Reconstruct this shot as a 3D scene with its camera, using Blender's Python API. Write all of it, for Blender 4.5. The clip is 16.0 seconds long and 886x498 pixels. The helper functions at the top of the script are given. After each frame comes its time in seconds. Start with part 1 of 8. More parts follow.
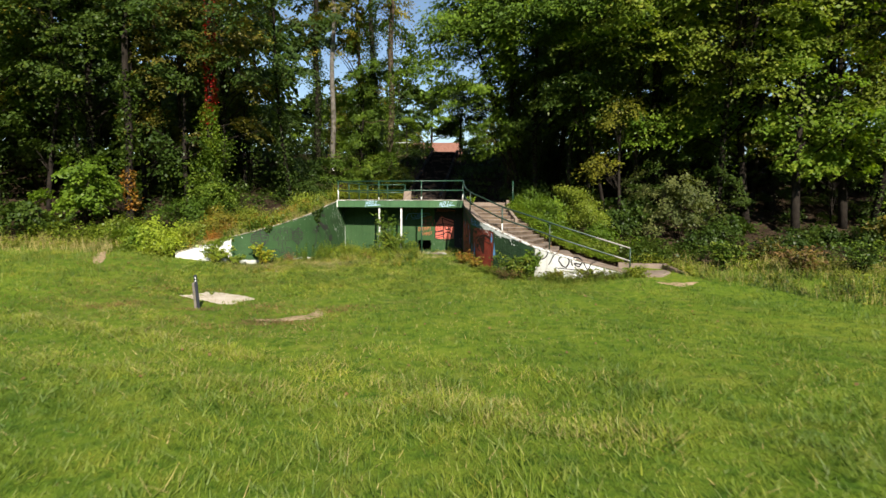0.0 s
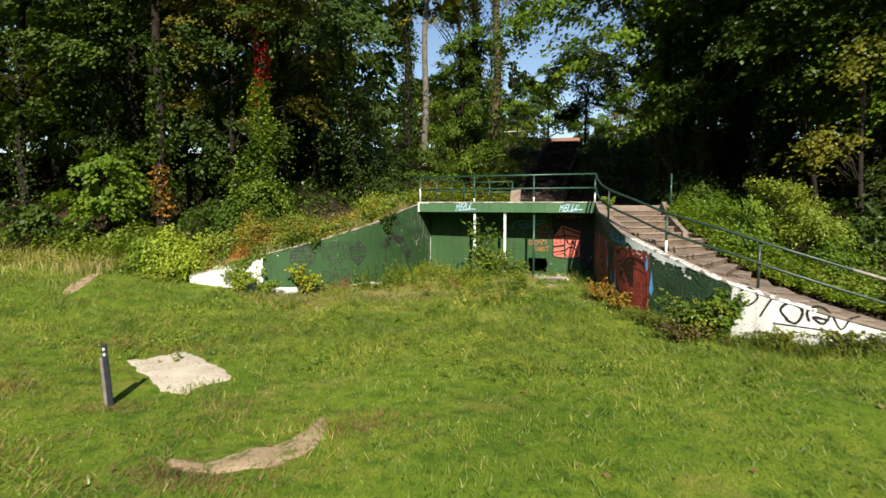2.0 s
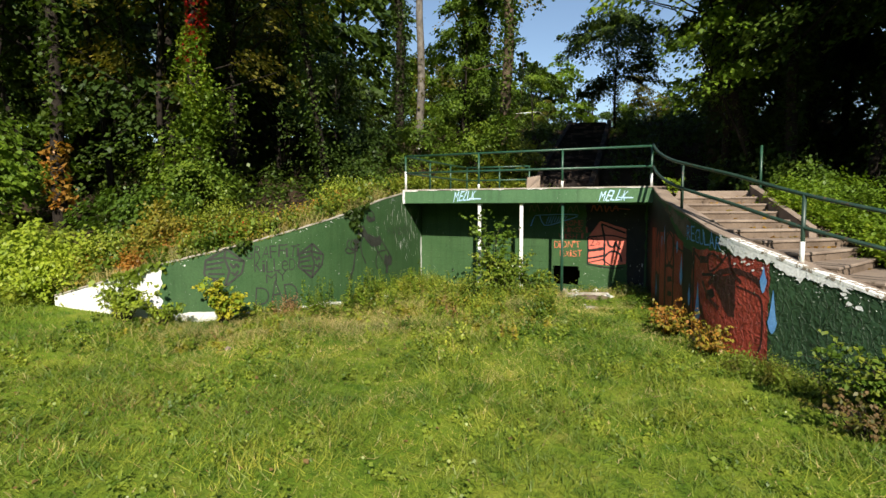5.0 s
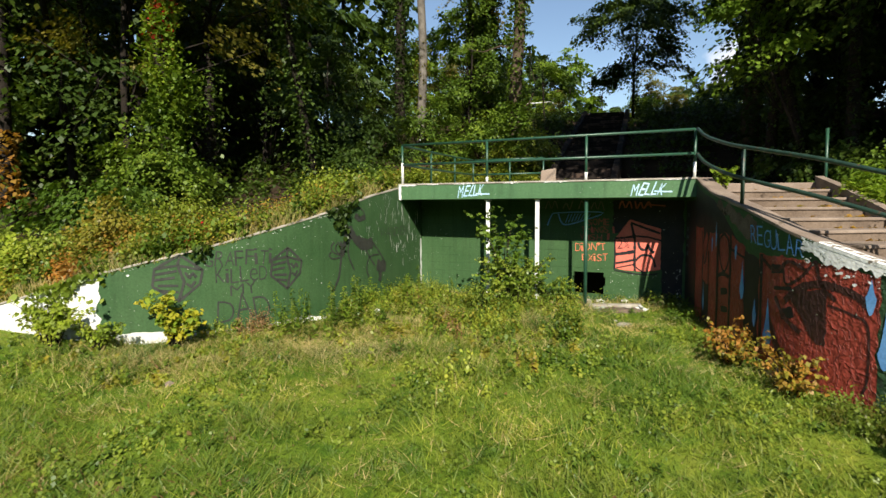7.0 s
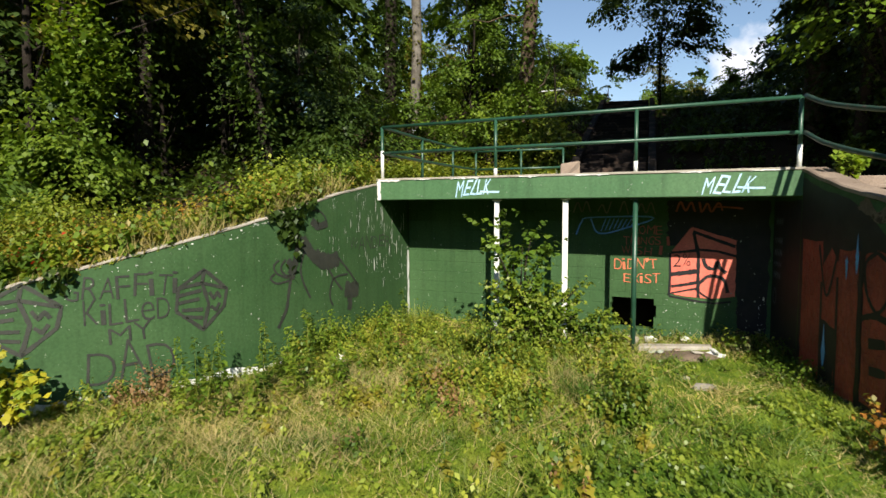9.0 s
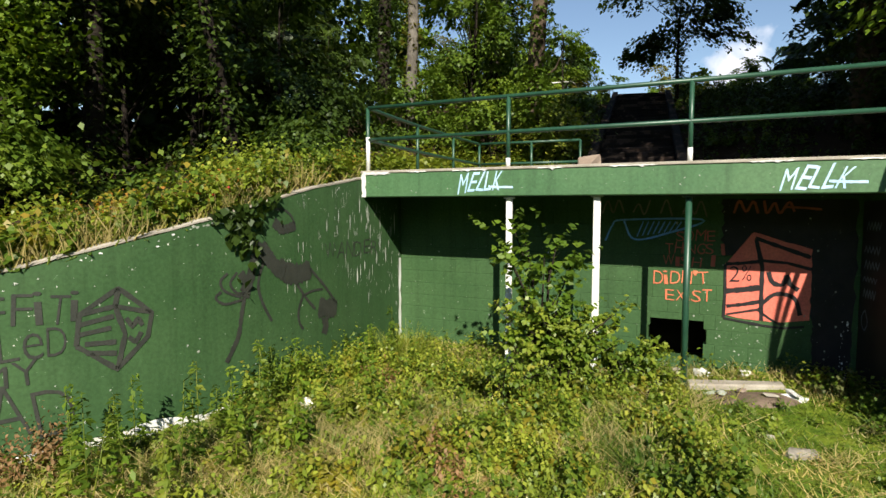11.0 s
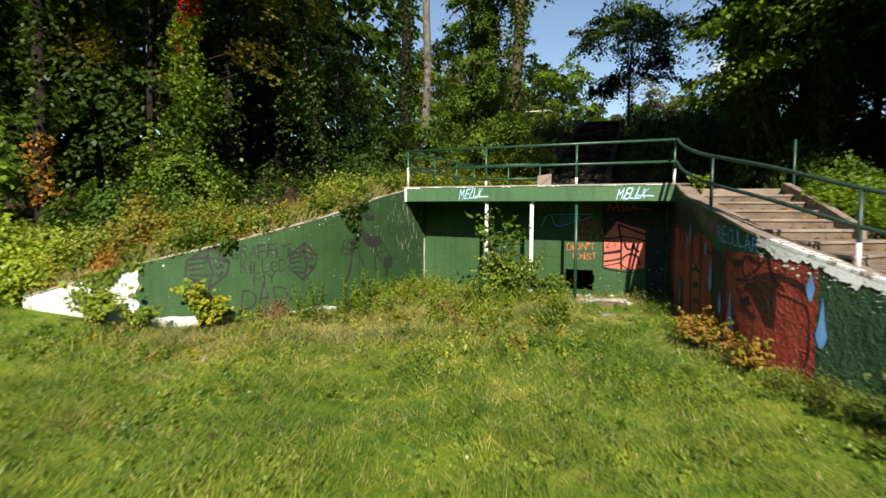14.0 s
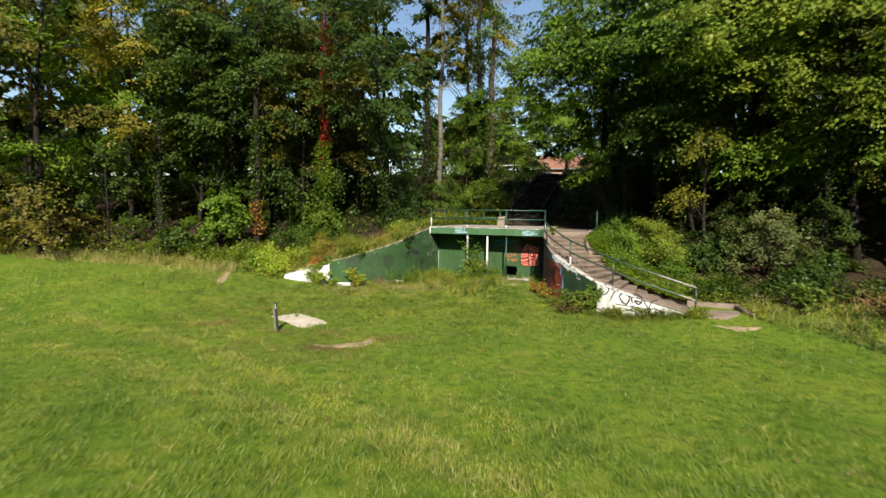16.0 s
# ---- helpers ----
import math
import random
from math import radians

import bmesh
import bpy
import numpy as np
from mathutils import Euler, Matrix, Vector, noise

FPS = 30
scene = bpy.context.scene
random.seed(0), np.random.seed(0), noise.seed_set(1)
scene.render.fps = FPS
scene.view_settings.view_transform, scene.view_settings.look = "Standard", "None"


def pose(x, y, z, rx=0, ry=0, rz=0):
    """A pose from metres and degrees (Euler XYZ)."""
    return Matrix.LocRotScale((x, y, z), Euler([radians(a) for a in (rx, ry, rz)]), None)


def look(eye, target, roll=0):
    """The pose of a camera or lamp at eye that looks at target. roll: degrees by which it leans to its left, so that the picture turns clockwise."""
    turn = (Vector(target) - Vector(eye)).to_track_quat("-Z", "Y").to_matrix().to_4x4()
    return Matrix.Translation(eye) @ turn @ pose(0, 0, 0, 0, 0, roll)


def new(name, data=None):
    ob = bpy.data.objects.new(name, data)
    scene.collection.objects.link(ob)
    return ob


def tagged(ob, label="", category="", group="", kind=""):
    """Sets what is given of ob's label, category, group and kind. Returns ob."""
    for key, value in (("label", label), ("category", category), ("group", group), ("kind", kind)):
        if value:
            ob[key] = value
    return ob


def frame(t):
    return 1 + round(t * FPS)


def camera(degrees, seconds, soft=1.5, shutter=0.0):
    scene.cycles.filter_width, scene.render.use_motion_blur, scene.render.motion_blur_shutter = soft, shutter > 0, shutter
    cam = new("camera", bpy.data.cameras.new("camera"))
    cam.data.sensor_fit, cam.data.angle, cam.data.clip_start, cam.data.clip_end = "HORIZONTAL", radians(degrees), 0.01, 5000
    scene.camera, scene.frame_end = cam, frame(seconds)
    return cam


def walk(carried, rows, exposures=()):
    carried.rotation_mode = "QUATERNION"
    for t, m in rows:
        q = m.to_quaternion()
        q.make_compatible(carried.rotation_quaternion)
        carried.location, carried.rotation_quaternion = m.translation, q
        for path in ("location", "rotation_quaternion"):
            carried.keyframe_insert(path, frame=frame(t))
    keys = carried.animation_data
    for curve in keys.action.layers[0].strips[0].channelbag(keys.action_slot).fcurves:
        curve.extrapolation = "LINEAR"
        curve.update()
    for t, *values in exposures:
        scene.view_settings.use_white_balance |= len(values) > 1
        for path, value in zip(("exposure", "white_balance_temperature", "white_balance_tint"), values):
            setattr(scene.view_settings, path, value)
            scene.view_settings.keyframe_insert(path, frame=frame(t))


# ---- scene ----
cam = camera(75.0, 16.0, shutter=0.25)
METRES, EYE, TILT, LEAN, TURN = 45.0, 2.52, 0.0, 0.0, 0.0
ROWS = [
    (0.0, 0.0, 0.0, 0.0, 0.02, -4.46, -0.21),
    (0.5, -0.0025, 0.0477, -0.0003, -0.1, -4.41, -0.2),
    (1.0, -0.0038, 0.0948, 0.0001, 3.87, -4.38, -0.12),
    (1.5, -0.0061, 0.1402, 0.0011, 6.77, -4.37, -0.08),
    (2.0, -0.005, 0.1837, 0.0018, 11.3, -4.35, -0.07),
    (2.5, -0.0063, 0.2243, 0.0019, 12.0, -4.31, -0.01),
    (3.0, -0.0094, 0.2604, 0.0012, 11.99, -4.23, 0.03),
    (3.5, -0.0131, 0.286, -0.0003, 11.91, -4.14, -0.01),
    (4.0, -0.0166, 0.297, -0.0031, 11.93, -4.14, 0.01),
    (6.5, -0.0257, 0.3407, -0.0066, 12.74, -4.37, 0.26),
    (7.0, -0.0288, 0.3576, -0.0067, 12.82, -4.37, 0.29),
    (7.5, -0.0318, 0.3743, -0.0066, 12.84, -4.35, 0.27),
    (8.0, -0.0354, 0.3944, -0.0065, 12.9, -4.33, 0.27),
    (8.5, -0.0388, 0.4127, -0.0066, 12.93, -4.31, 0.25),
    (9.0, -0.0429, 0.4336, -0.0066, 12.92, -4.22, 0.23),
    (11.5, -0.0533, 0.476, -0.0075, 12.62, -4.06, -0.11),
    (12.0, -0.053, 0.4721, -0.0074, 12.6, -4.01, -0.15),
    (12.5, -0.0512, 0.4617, -0.0073, 12.61, -3.98, -0.21),
    (13.0, -0.0467, 0.4387, -0.0076, 12.68, -3.95, -0.25),
    (13.5, -0.0373, 0.3927, -0.0082, 12.83, -3.94, -0.29),
    (14.0, -0.0234, 0.333, -0.0087, 13.01, -3.86, -0.27),
    (14.5, -0.0066, 0.2603, -0.0073, 13.4, -3.86, -0.39),
    (15.0, 0.0144, 0.1749, 0.0032, 13.63, -3.9, -0.44),
    (15.5, 0.0391, 0.0792, 0.0138, 13.85, -3.82, -0.57),
    (16.0, 0.0677, -0.026, 0.0242, 14.15, -3.83, -0.61),
]
walk(cam, [(t, pose(0, 0, EYE, TILT, LEAN, TURN) @ pose(METRES * x, METRES * y, METRES * z, 90 + pitch, roll, yaw)) for t, x, y, z, yaw, pitch, roll in ROWS])

# ---- light ----
SUN_TO = Vector((0.27, -1.0, 0.72)).normalized()
world = bpy.data.worlds.new("world")
scene.world = world
world.use_nodes = True
wn, wl = world.node_tree.nodes, world.node_tree.links
sky = wn.new("ShaderNodeTexSky")
sky.sky_type = "NISHITA"
sky.sun_disc = False
sky.sun_elevation = math.asin(SUN_TO.z)
sky.sun_rotation = math.atan2(SUN_TO.x, SUN_TO.y)
sky.air_density, sky.dust_density, sky.ozone_density = 1.0, 0.1, 1.2
wn["Background"].inputs[1].default_value = 0.068
# a low bank of small white clouds
direction = wn.new("ShaderNodeTexCoord").outputs["Generated"]
near_cloud = wn.new("ShaderNodeVectorMath")
near_cloud.operation = "DISTANCE"
near_cloud.inputs[1].default_value = (0.245, 0.946, 0.205)
wl.new(direction, near_cloud.inputs[0])
puff = wn.new("ShaderNodeTexNoise")
puff.inputs["Scale"].default_value, puff.inputs["Detail"].default_value = 16.0, 6.0
wl.new(direction, puff.inputs["Vector"])
mass = wn.new("ShaderNodeMath")
mass.operation, mass.inputs[1].default_value = "MULTIPLY_ADD", -5.6
wl.new(near_cloud.outputs["Value"], mass.inputs[0])
wl.new(puff.outputs["Fac"], mass.inputs[2])
veil = wn.new("ShaderNodeMapRange")
veil.inputs["From Min"].default_value, veil.inputs["From Max"].default_value = 0.2, 0.42
wl.new(mass.outputs[0], veil.inputs["Value"])
cloudy = wn.new("ShaderNodeMix")
cloudy.data_type = "RGBA"
cloudy.inputs[7].default_value = (8.6, 8.7, 9.4, 1)
wl.new(veil.outputs[0], cloudy.inputs[0])
wl.new(sky.outputs[0], cloudy.inputs[6])
wl.new(cloudy.outputs[2], wn["Background"].inputs[0])
sun_data = bpy.data.lights.new("sun", "SUN")
sun_data.energy, sun_data.angle, sun_data.color = 5.0, radians(0.55), (1.0, 0.93, 0.8)
sun = new("sun", sun_data)
sun.matrix_world = look((20, -60, 50), Vector((20, -60, 50)) - SUN_TO)
scene.view_settings.exposure = 0.95


# ---- materials ----
def ramp_of(nt, stops):
    r = nt.nodes.new("ShaderNodeValToRGB")
    while len(r.color_ramp.elements) < len(stops):
        r.color_ramp.elements.new(0.5)
    for e, (p, c) in zip(r.color_ramp.elements, stops):
        e.position, e.color = p, (*c, 1)
    return r


def noise_of(nt, vec, scale, detail=4.0, rough=0.55, distort=0.0):
    n = nt.nodes.new("ShaderNodeTexNoise")
    n.inputs["Scale"].default_value, n.inputs["Detail"].default_value = scale, detail
    n.inputs["Roughness"].default_value, n.inputs["Distortion"].default_value = rough, distort
    nt.links.new(vec, n.inputs["Vector"])
    return n.outputs["Fac"]


def mix_of(nt, fac, a, b, how="MIX"):
    m = nt.nodes.new("ShaderNodeMix")
    m.data_type, m.blend_type = "RGBA", how
    for value, socket in ((fac, m.inputs[0]), (a, m.inputs[6]), (b, m.inputs[7])):
        if isinstance(value, (int, float)):
            socket.default_value = value
        elif isinstance(value, tuple):
            socket.default_value = (*value, 1)
        else:
            nt.links.new(value, socket)
    return m.outputs[2]


def blank(name, rough=0.8, spec=0.3, metal=0.0):
    m = bpy.data.materials.new(name)
    m.use_nodes = True
    nt = m.node_tree
    b = nt.nodes["Principled BSDF"]
    b.inputs["Roughness"].default_value, b.inputs["Metallic"].default_value = rough, metal
    b.inputs["Specular IOR Level"].default_value = spec
    pos = nt.nodes.new("ShaderNodeNewGeometry").outputs["Position"]
    return m, nt, b, pos


def bump_to(nt, b, height, strength, dist):
    bp = nt.nodes.new("ShaderNodeBump")
    bp.inputs["Strength"].default_value, bp.inputs["Distance"].default_value = strength, dist
    nt.links.new(height, bp.inputs["Height"])
    nt.links.new(bp.outputs[0], b.inputs["Normal"])


def surface(name, dark, light, scale=3.0, fine=40.0, rough=0.85, spec=0.25, bump=0.4, dist=0.01, chip=None, chip_at=0.68, chip_scale=6.0, metal=0.0, streak=0.0, ridge=False):
    """Two-scale mottled surface; chip: a colour that shows where the paint has come off."""
    m, nt, b, pos = blank(name, rough, spec, metal)
    big, small = noise_of(nt, pos, scale, 5), noise_of(nt, pos, fine, 3)
    r = ramp_of(nt, [(0.3, dark), (0.7, light)])
    nt.links.new(big, r.inputs[0])
    grain = ramp_of(nt, [(0.3, (0.72, 0.72, 0.72)), (0.7, (1.0, 1.0, 1.0))])
    nt.links.new(small, grain.inputs[0])
    col = mix_of(nt, 1.0, r.outputs[0], grain.outputs[0], "MULTIPLY")
    if streak:
        mp = nt.nodes.new("ShaderNodeMapping")
        mp.inputs["Scale"].default_value = (9, 9, 0.5)
        nt.links.new(pos, mp.inputs[0])
        s = ramp_of(nt, [(0.5, (1, 1, 1)), (0.75, (1 - streak,) * 3)])
        nt.links.new(noise_of(nt, mp.outputs[0], 1.0, 4), s.inputs[0])
        col = mix_of(nt, 1.0, col, s.outputs[0], "MULTIPLY")
    if chip:
        c = ramp_of(nt, [(chip_at, (0, 0, 0)), (chip_at + 0.02, (1, 1, 1))])
        nt.links.new(noise_of(nt, pos, chip_scale, 6, 0.7), c.inputs[0])
        col = mix_of(nt, c.outputs[0], col, chip)
    nt.links.new(col, b.inputs["Base Color"])
    if ridge:
        # dead creeper stems and crinkled paint stand out as branching ridges
        vo = nt.nodes.new("ShaderNodeTexVoronoi")
        vo.feature, vo.inputs["Scale"].default_value = "DISTANCE_TO_EDGE", 5.5
        warp = nt.nodes.new("ShaderNodeVectorMath")
        warp.operation, warp.inputs[1].default_value = "MULTIPLY_ADD", (0.25, 0.25, 0.25)
        wob = nt.nodes.new("ShaderNodeTexNoise")
        wob.inputs["Scale"].default_value, wob.inputs["Detail"].default_value = 6.0, 4.0
        nt.links.new(pos, wob.inputs["Vector"])
        nt.links.new(wob.outputs["Color"], warp.inputs[0])
        nt.links.new(pos, warp.inputs[2])
        tall = nt.nodes.new("ShaderNodeMapping")
        tall.inputs["Scale"].default_value = (1.5, 1.5, 0.4)
        nt.links.new(warp.outputs[0], tall.inputs[0])
        nt.links.new(tall.outputs[0], vo.inputs["Vector"])
        line = ramp_of(nt, [(0.0, (1, 1, 1)), (0.07, (0, 0, 0))])
        nt.links.new(vo.outputs["Distance"], line.inputs[0])
        both = nt.nodes.new("ShaderNodeMath")
        both.operation, both.inputs[1].default_value = "MULTIPLY_ADD", 0.32
        nt.links.new(line.outputs[0], both.inputs[0])
        nt.links.new(small, both.inputs[2])
        small = both.outputs[0]
    bump_to(nt, b, small, bump, dist)
    return m


def leafy(name, stops, rough=0.5, glow=0.42, broad=0.0):
    """Leaf material: hue by leaf and by plant, some light let through."""
    m, nt, b, pos = blank(name, rough, 0.4)
    geo = nt.nodes.new("ShaderNodeNewGeometry")
    r = ramp_of(nt, stops)
    info = nt.nodes.new("ShaderNodeObjectInfo")
    # leaf by leaf, sprig by sprig and plant by plant
    sprig = nt.nodes.new("ShaderNodeMapRange")
    sprig.inputs["From Min"].default_value, sprig.inputs["From Max"].default_value, sprig.inputs["To Max"].default_value = 0.32, 0.68, 0.4
    nt.links.new(noise_of(nt, pos, 1.7, 3, 0.6), sprig.inputs["Value"])
    total = sprig.outputs[0]
    for value, share in ((geo.outputs["Random Per Island"], 0.32), (info.outputs["Random"], 0.28)):
        add = nt.nodes.new("ShaderNodeMath")
        add.operation, add.inputs[1].default_value = "MULTIPLY_ADD", share
        nt.links.new(value, add.inputs[0])
        nt.links.new(total, add.inputs[2])
        total = add.outputs[0]
    nt.links.new(total, r.inputs[0])
    patch = ramp_of(nt, [(0.32, (0.66, 0.72, 0.7)), (0.68, (1.2, 1.12, 1.0))])
    nt.links.new(noise_of(nt, pos, 0.6, 4, 0.6), patch.inputs[0])
    col = mix_of(nt, 1.0, r.outputs[0], patch.outputs[0], "MULTIPLY")
    if broad:
        wide = ramp_of(nt, [(0.36, (0.74, 0.88, 0.88)), (0.52, (1.0, 1.0, 1.0)), (0.66, (1.22, 1.06, 1.15))])
        nt.links.new(noise_of(nt, pos, broad, 4, 0.6, 0.6), wide.inputs[0])
        col = mix_of(nt, 1.0, col, wide.outputs[0], "MULTIPLY")
        tuft = ramp_of(nt, [(0.34, (0.66, 0.8, 0.78)), (0.5, (1.0, 1.02, 1.0)), (0.68, (1.2, 1.12, 1.2))])
        nt.links.new(noise_of(nt, pos, 3.4, 3, 0.6, 0.3), tuft.inputs[0])
        col = mix_of(nt, 1.0, col, tuft.outputs[0], "MULTIPLY")
    nt.links.new(col, b.inputs["Base Color"])
    t = nt.nodes.new("ShaderNodeBsdfTranslucent")
    nt.links.new(mix_of(nt, 1.0, col, (1.2, 1.25, 0.55), "MULTIPLY"), t.inputs[0])
    ms = nt.nodes.new("ShaderNodeMixShader")
    ms.inputs[0].default_value = glow
    nt.links.new(b.outputs[0], ms.inputs[1])
    nt.links.new(t.outputs[0], ms.inputs[2])
    nt.links.new(ms.outputs[0], nt.nodes["Material Output"].inputs[0])
    return m


GREEN_PAINT = surface("green_paint", (0.034, 0.083, 0.028), (0.052, 0.108, 0.04), 1.2, 30, 0.65, 0.2, 0.25, 0.006, (0.5, 0.52, 0.46), 0.68, 15.0, streak=0.22)
BEAM_PAINT = surface("beam_green_paint", (0.055, 0.135, 0.055), (0.075, 0.16, 0.068), 1.5, 30, 0.55, 0.4, 0.25, 0.006, (0.7, 0.7, 0.66), 0.74, 9.0, streak=0.3)
WHITE_PAINT = surface("white_paint", (0.62, 0.61, 0.57), (0.82, 0.82, 0.8), 2.0, 25, 0.7, 0.3, 0.3, 0.008, (0.3, 0.28, 0.22), 0.66, 5.0, streak=0.25)
CONCRETE = surface("concrete", (0.26, 0.23, 0.185), (0.42, 0.385, 0.33), 2.5, 60, 0.9, 0.2, 0.5, 0.008, (0.12, 0.11, 0.08), 0.68, 3.0)
STEP_CONCRETE = surface("step_concrete", (0.185, 0.14, 0.11), (0.3, 0.235, 0.185), 2.0, 50, 0.9, 0.2, 0.5, 0.01, (0.11, 0.085, 0.06), 0.62, 2.2)
STEP_RISER = surface("dark_brown_mottle", (0.1, 0.072, 0.052), (0.2, 0.15, 0.112), 2.5, 40, 0.95, 0.15, 0.6, 0.012, (0.05, 0.036, 0.025), 0.6, 3.0)
# the trees' shade on the upper steps is put into this dark colour
DARK_STEP = surface("shade_dark_step", (0.01, 0.007, 0.006), (0.028, 0.021, 0.017), 2.0, 40, 0.95, 0.2, 0.5, 0.01, (0.06, 0.04, 0.03), 0.55, 2.0)
RAIL_GREEN = surface("rail_green_paint", (0.013, 0.052, 0.03), (0.022, 0.078, 0.044), 6, 60, 0.4, 0.5, 0.2, 0.002, (0.16, 0.1, 0.06), 0.74, 14)
RAIL_WHITE = surface("rail_white_paint", (0.6, 0.6, 0.56), (0.78, 0.78, 0.75), 6, 60, 0.5, 0.4, 0.2, 0.002, (0.2, 0.22, 0.16), 0.78, 14)
RAIL_WORN = surface("worn_rail_paint", (0.012, 0.035, 0.024), (0.03, 0.06, 0.042), 6, 60, 0.45, 0.5, 0.3, 0.003, (0.07, 0.045, 0.03), 0.6, 9)
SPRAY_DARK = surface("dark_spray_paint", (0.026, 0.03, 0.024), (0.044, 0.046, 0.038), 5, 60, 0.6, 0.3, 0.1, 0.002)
SPRAY_SHADE_BLACK = surface("black_spray_and_shade", (0.008, 0.008, 0.009), (0.02, 0.018, 0.018), 5, 60, 0.6, 0.3, 0.1, 0.002)
SPRAY_RED = surface("red_spray_paint", (0.19, 0.028, 0.018), (0.36, 0.06, 0.037), 2.2, 13, 0.6, 0.35, 1.0, 0.032, (0.07, 0.02, 0.016), 0.68, 6, ridge=True)
GREEN_RIDGED = surface("ridged_green_paint", (0.016, 0.042, 0.017), (0.034, 0.078, 0.032), 1.6, 11, 0.6, 0.35, 1.0, 0.032, (0.012, 0.02, 0.012), 0.62, 5, ridge=True)
SPRAY_CORAL = surface("coral_spray_paint", (0.62, 0.14, 0.1), (0.72, 0.19, 0.13), 3, 40, 0.65, 0.3, 0.2, 0.003)
SPRAY_BRICK = surface("dimmed_red_spray_paint", (0.34, 0.085, 0.055), (0.5, 0.13, 0.085), 3, 40, 0.65, 0.3, 0.2, 0.003)
SPRAY_ORANGE = surface("orange_spray_paint", (0.5, 0.14, 0.07), (0.68, 0.2, 0.1), 3, 40, 0.65, 0.3, 0.1, 0.003)
SPRAY_BLUE = surface("pale_blue_spray_paint", (0.35, 0.55, 0.75), (0.5, 0.68, 0.85), 3, 40, 0.6, 0.3, 0.1, 0.003)
FADED_BLUE = surface("faded_blue_spray_paint", (0.1, 0.13, 0.17), (0.17, 0.2, 0.24), 3, 40, 0.65, 0.3, 0.1, 0.003)
SPRAY_MAROON = surface("maroon_spray_paint", (0.024, 0.009, 0.008), (0.06, 0.018, 0.014), 2.2, 13, 0.6, 0.35, 0.8, 0.02, ridge=True)
SPRAY_SKY = surface("blue_spray_paint", (0.09, 0.27, 0.6), (0.18, 0.4, 0.74), 3, 40, 0.6, 0.3, 0.1, 0.003)
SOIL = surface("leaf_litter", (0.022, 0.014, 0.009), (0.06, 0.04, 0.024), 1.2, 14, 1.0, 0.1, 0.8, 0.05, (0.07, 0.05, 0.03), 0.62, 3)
DIRT = surface("bare_brown_soil", (0.3, 0.21, 0.125), (0.46, 0.345, 0.22), 3.5, 26, 1.0, 0.1, 0.8, 0.02, (0.13, 0.14, 0.04), 0.56, 5)
SAND = surface("bare_sandy_soil", (0.5, 0.42, 0.32), (0.64, 0.56, 0.45), 2.5, 30, 1.0, 0.1, 0.7, 0.02, (0.22, 0.19, 0.09), 0.62, 7)
BARK = surface("bark", (0.012, 0.009, 0.007), (0.034, 0.027, 0.021), 4, 22, 0.95, 0.15, 0.9, 0.03)
BARK_PALE = surface("pale_bark", (0.085, 0.075, 0.062), (0.2, 0.18, 0.155), 4, 22, 0.95, 0.15, 0.9, 0.03)
BARK_BROWN = surface("brown_bark", (0.05, 0.036, 0.025), (0.125, 0.092, 0.064), 4, 22, 0.95, 0.15, 0.9, 0.03)
WHITE_FLAKED = surface("flaked_white_paint", (0.78, 0.78, 0.75), (0.88, 0.88, 0.86), 2.0, 25, 0.75, 0.3, 0.6, 0.012, (0.035, 0.07, 0.03), 0.6, 5.5)
PLASTER = surface("bare_plaster", (0.2, 0.24, 0.18), (0.5, 0.52, 0.46), 9, 60, 0.9, 0.15, 0.4, 0.004)
OLD_POST = surface("weathered_post_wood", (0.13, 0.112, 0.092), (0.24, 0.21, 0.175), 6, 50, 0.85, 0.2, 0.5, 0.005)
PALE_GREY = surface("pale_grey", (0.2, 0.19, 0.17), (0.36, 0.34, 0.31), 6, 50, 0.85, 0.2, 0.5, 0.005)
NAVY = surface("dark_blue_metal", (0.014, 0.016, 0.024), (0.03, 0.033, 0.045), 6, 50, 0.4, 0.5, 0.2, 0.002)
ROOFING = surface("brown_shingle", (0.19, 0.09, 0.062), (0.31, 0.15, 0.105), 3, 12, 0.9, 0.2, 0.5, 0.02)
SIDING = surface("house_siding", (0.3, 0.17, 0.12), (0.42, 0.26, 0.18), 2, 12, 0.9, 0.2, 0.3, 0.02)
VOID = surface("near_black", (0.006, 0.005, 0.004), (0.016, 0.013, 0.01), 4, 30, 1.0, 0.1, 0.5, 0.01)

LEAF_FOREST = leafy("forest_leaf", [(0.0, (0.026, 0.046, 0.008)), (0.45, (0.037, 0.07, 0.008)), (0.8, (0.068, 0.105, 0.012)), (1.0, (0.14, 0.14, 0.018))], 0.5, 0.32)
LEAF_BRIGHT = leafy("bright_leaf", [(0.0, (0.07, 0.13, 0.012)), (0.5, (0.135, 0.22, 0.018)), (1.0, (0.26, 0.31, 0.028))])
LEAF_LIME = leafy("lime_leaf", [(0.0, (0.15, 0.23, 0.02)), (0.5, (0.27, 0.35, 0.03)), (1.0, (0.42, 0.45, 0.05))])
LEAF_OLIVE = leafy("olive_leaf", [(0.0, (0.06, 0.068, 0.012)), (0.5, (0.12, 0.115, 0.018)), (0.85, (0.2, 0.16, 0.026)), (1.0, (0.27, 0.16, 0.03))])
LEAF_DULL = leafy("dull_yellow_leaf", [(0.0, (0.09, 0.11, 0.014)), (0.5, (0.19, 0.19, 0.022)), (1.0, (0.38, 0.31, 0.035))])
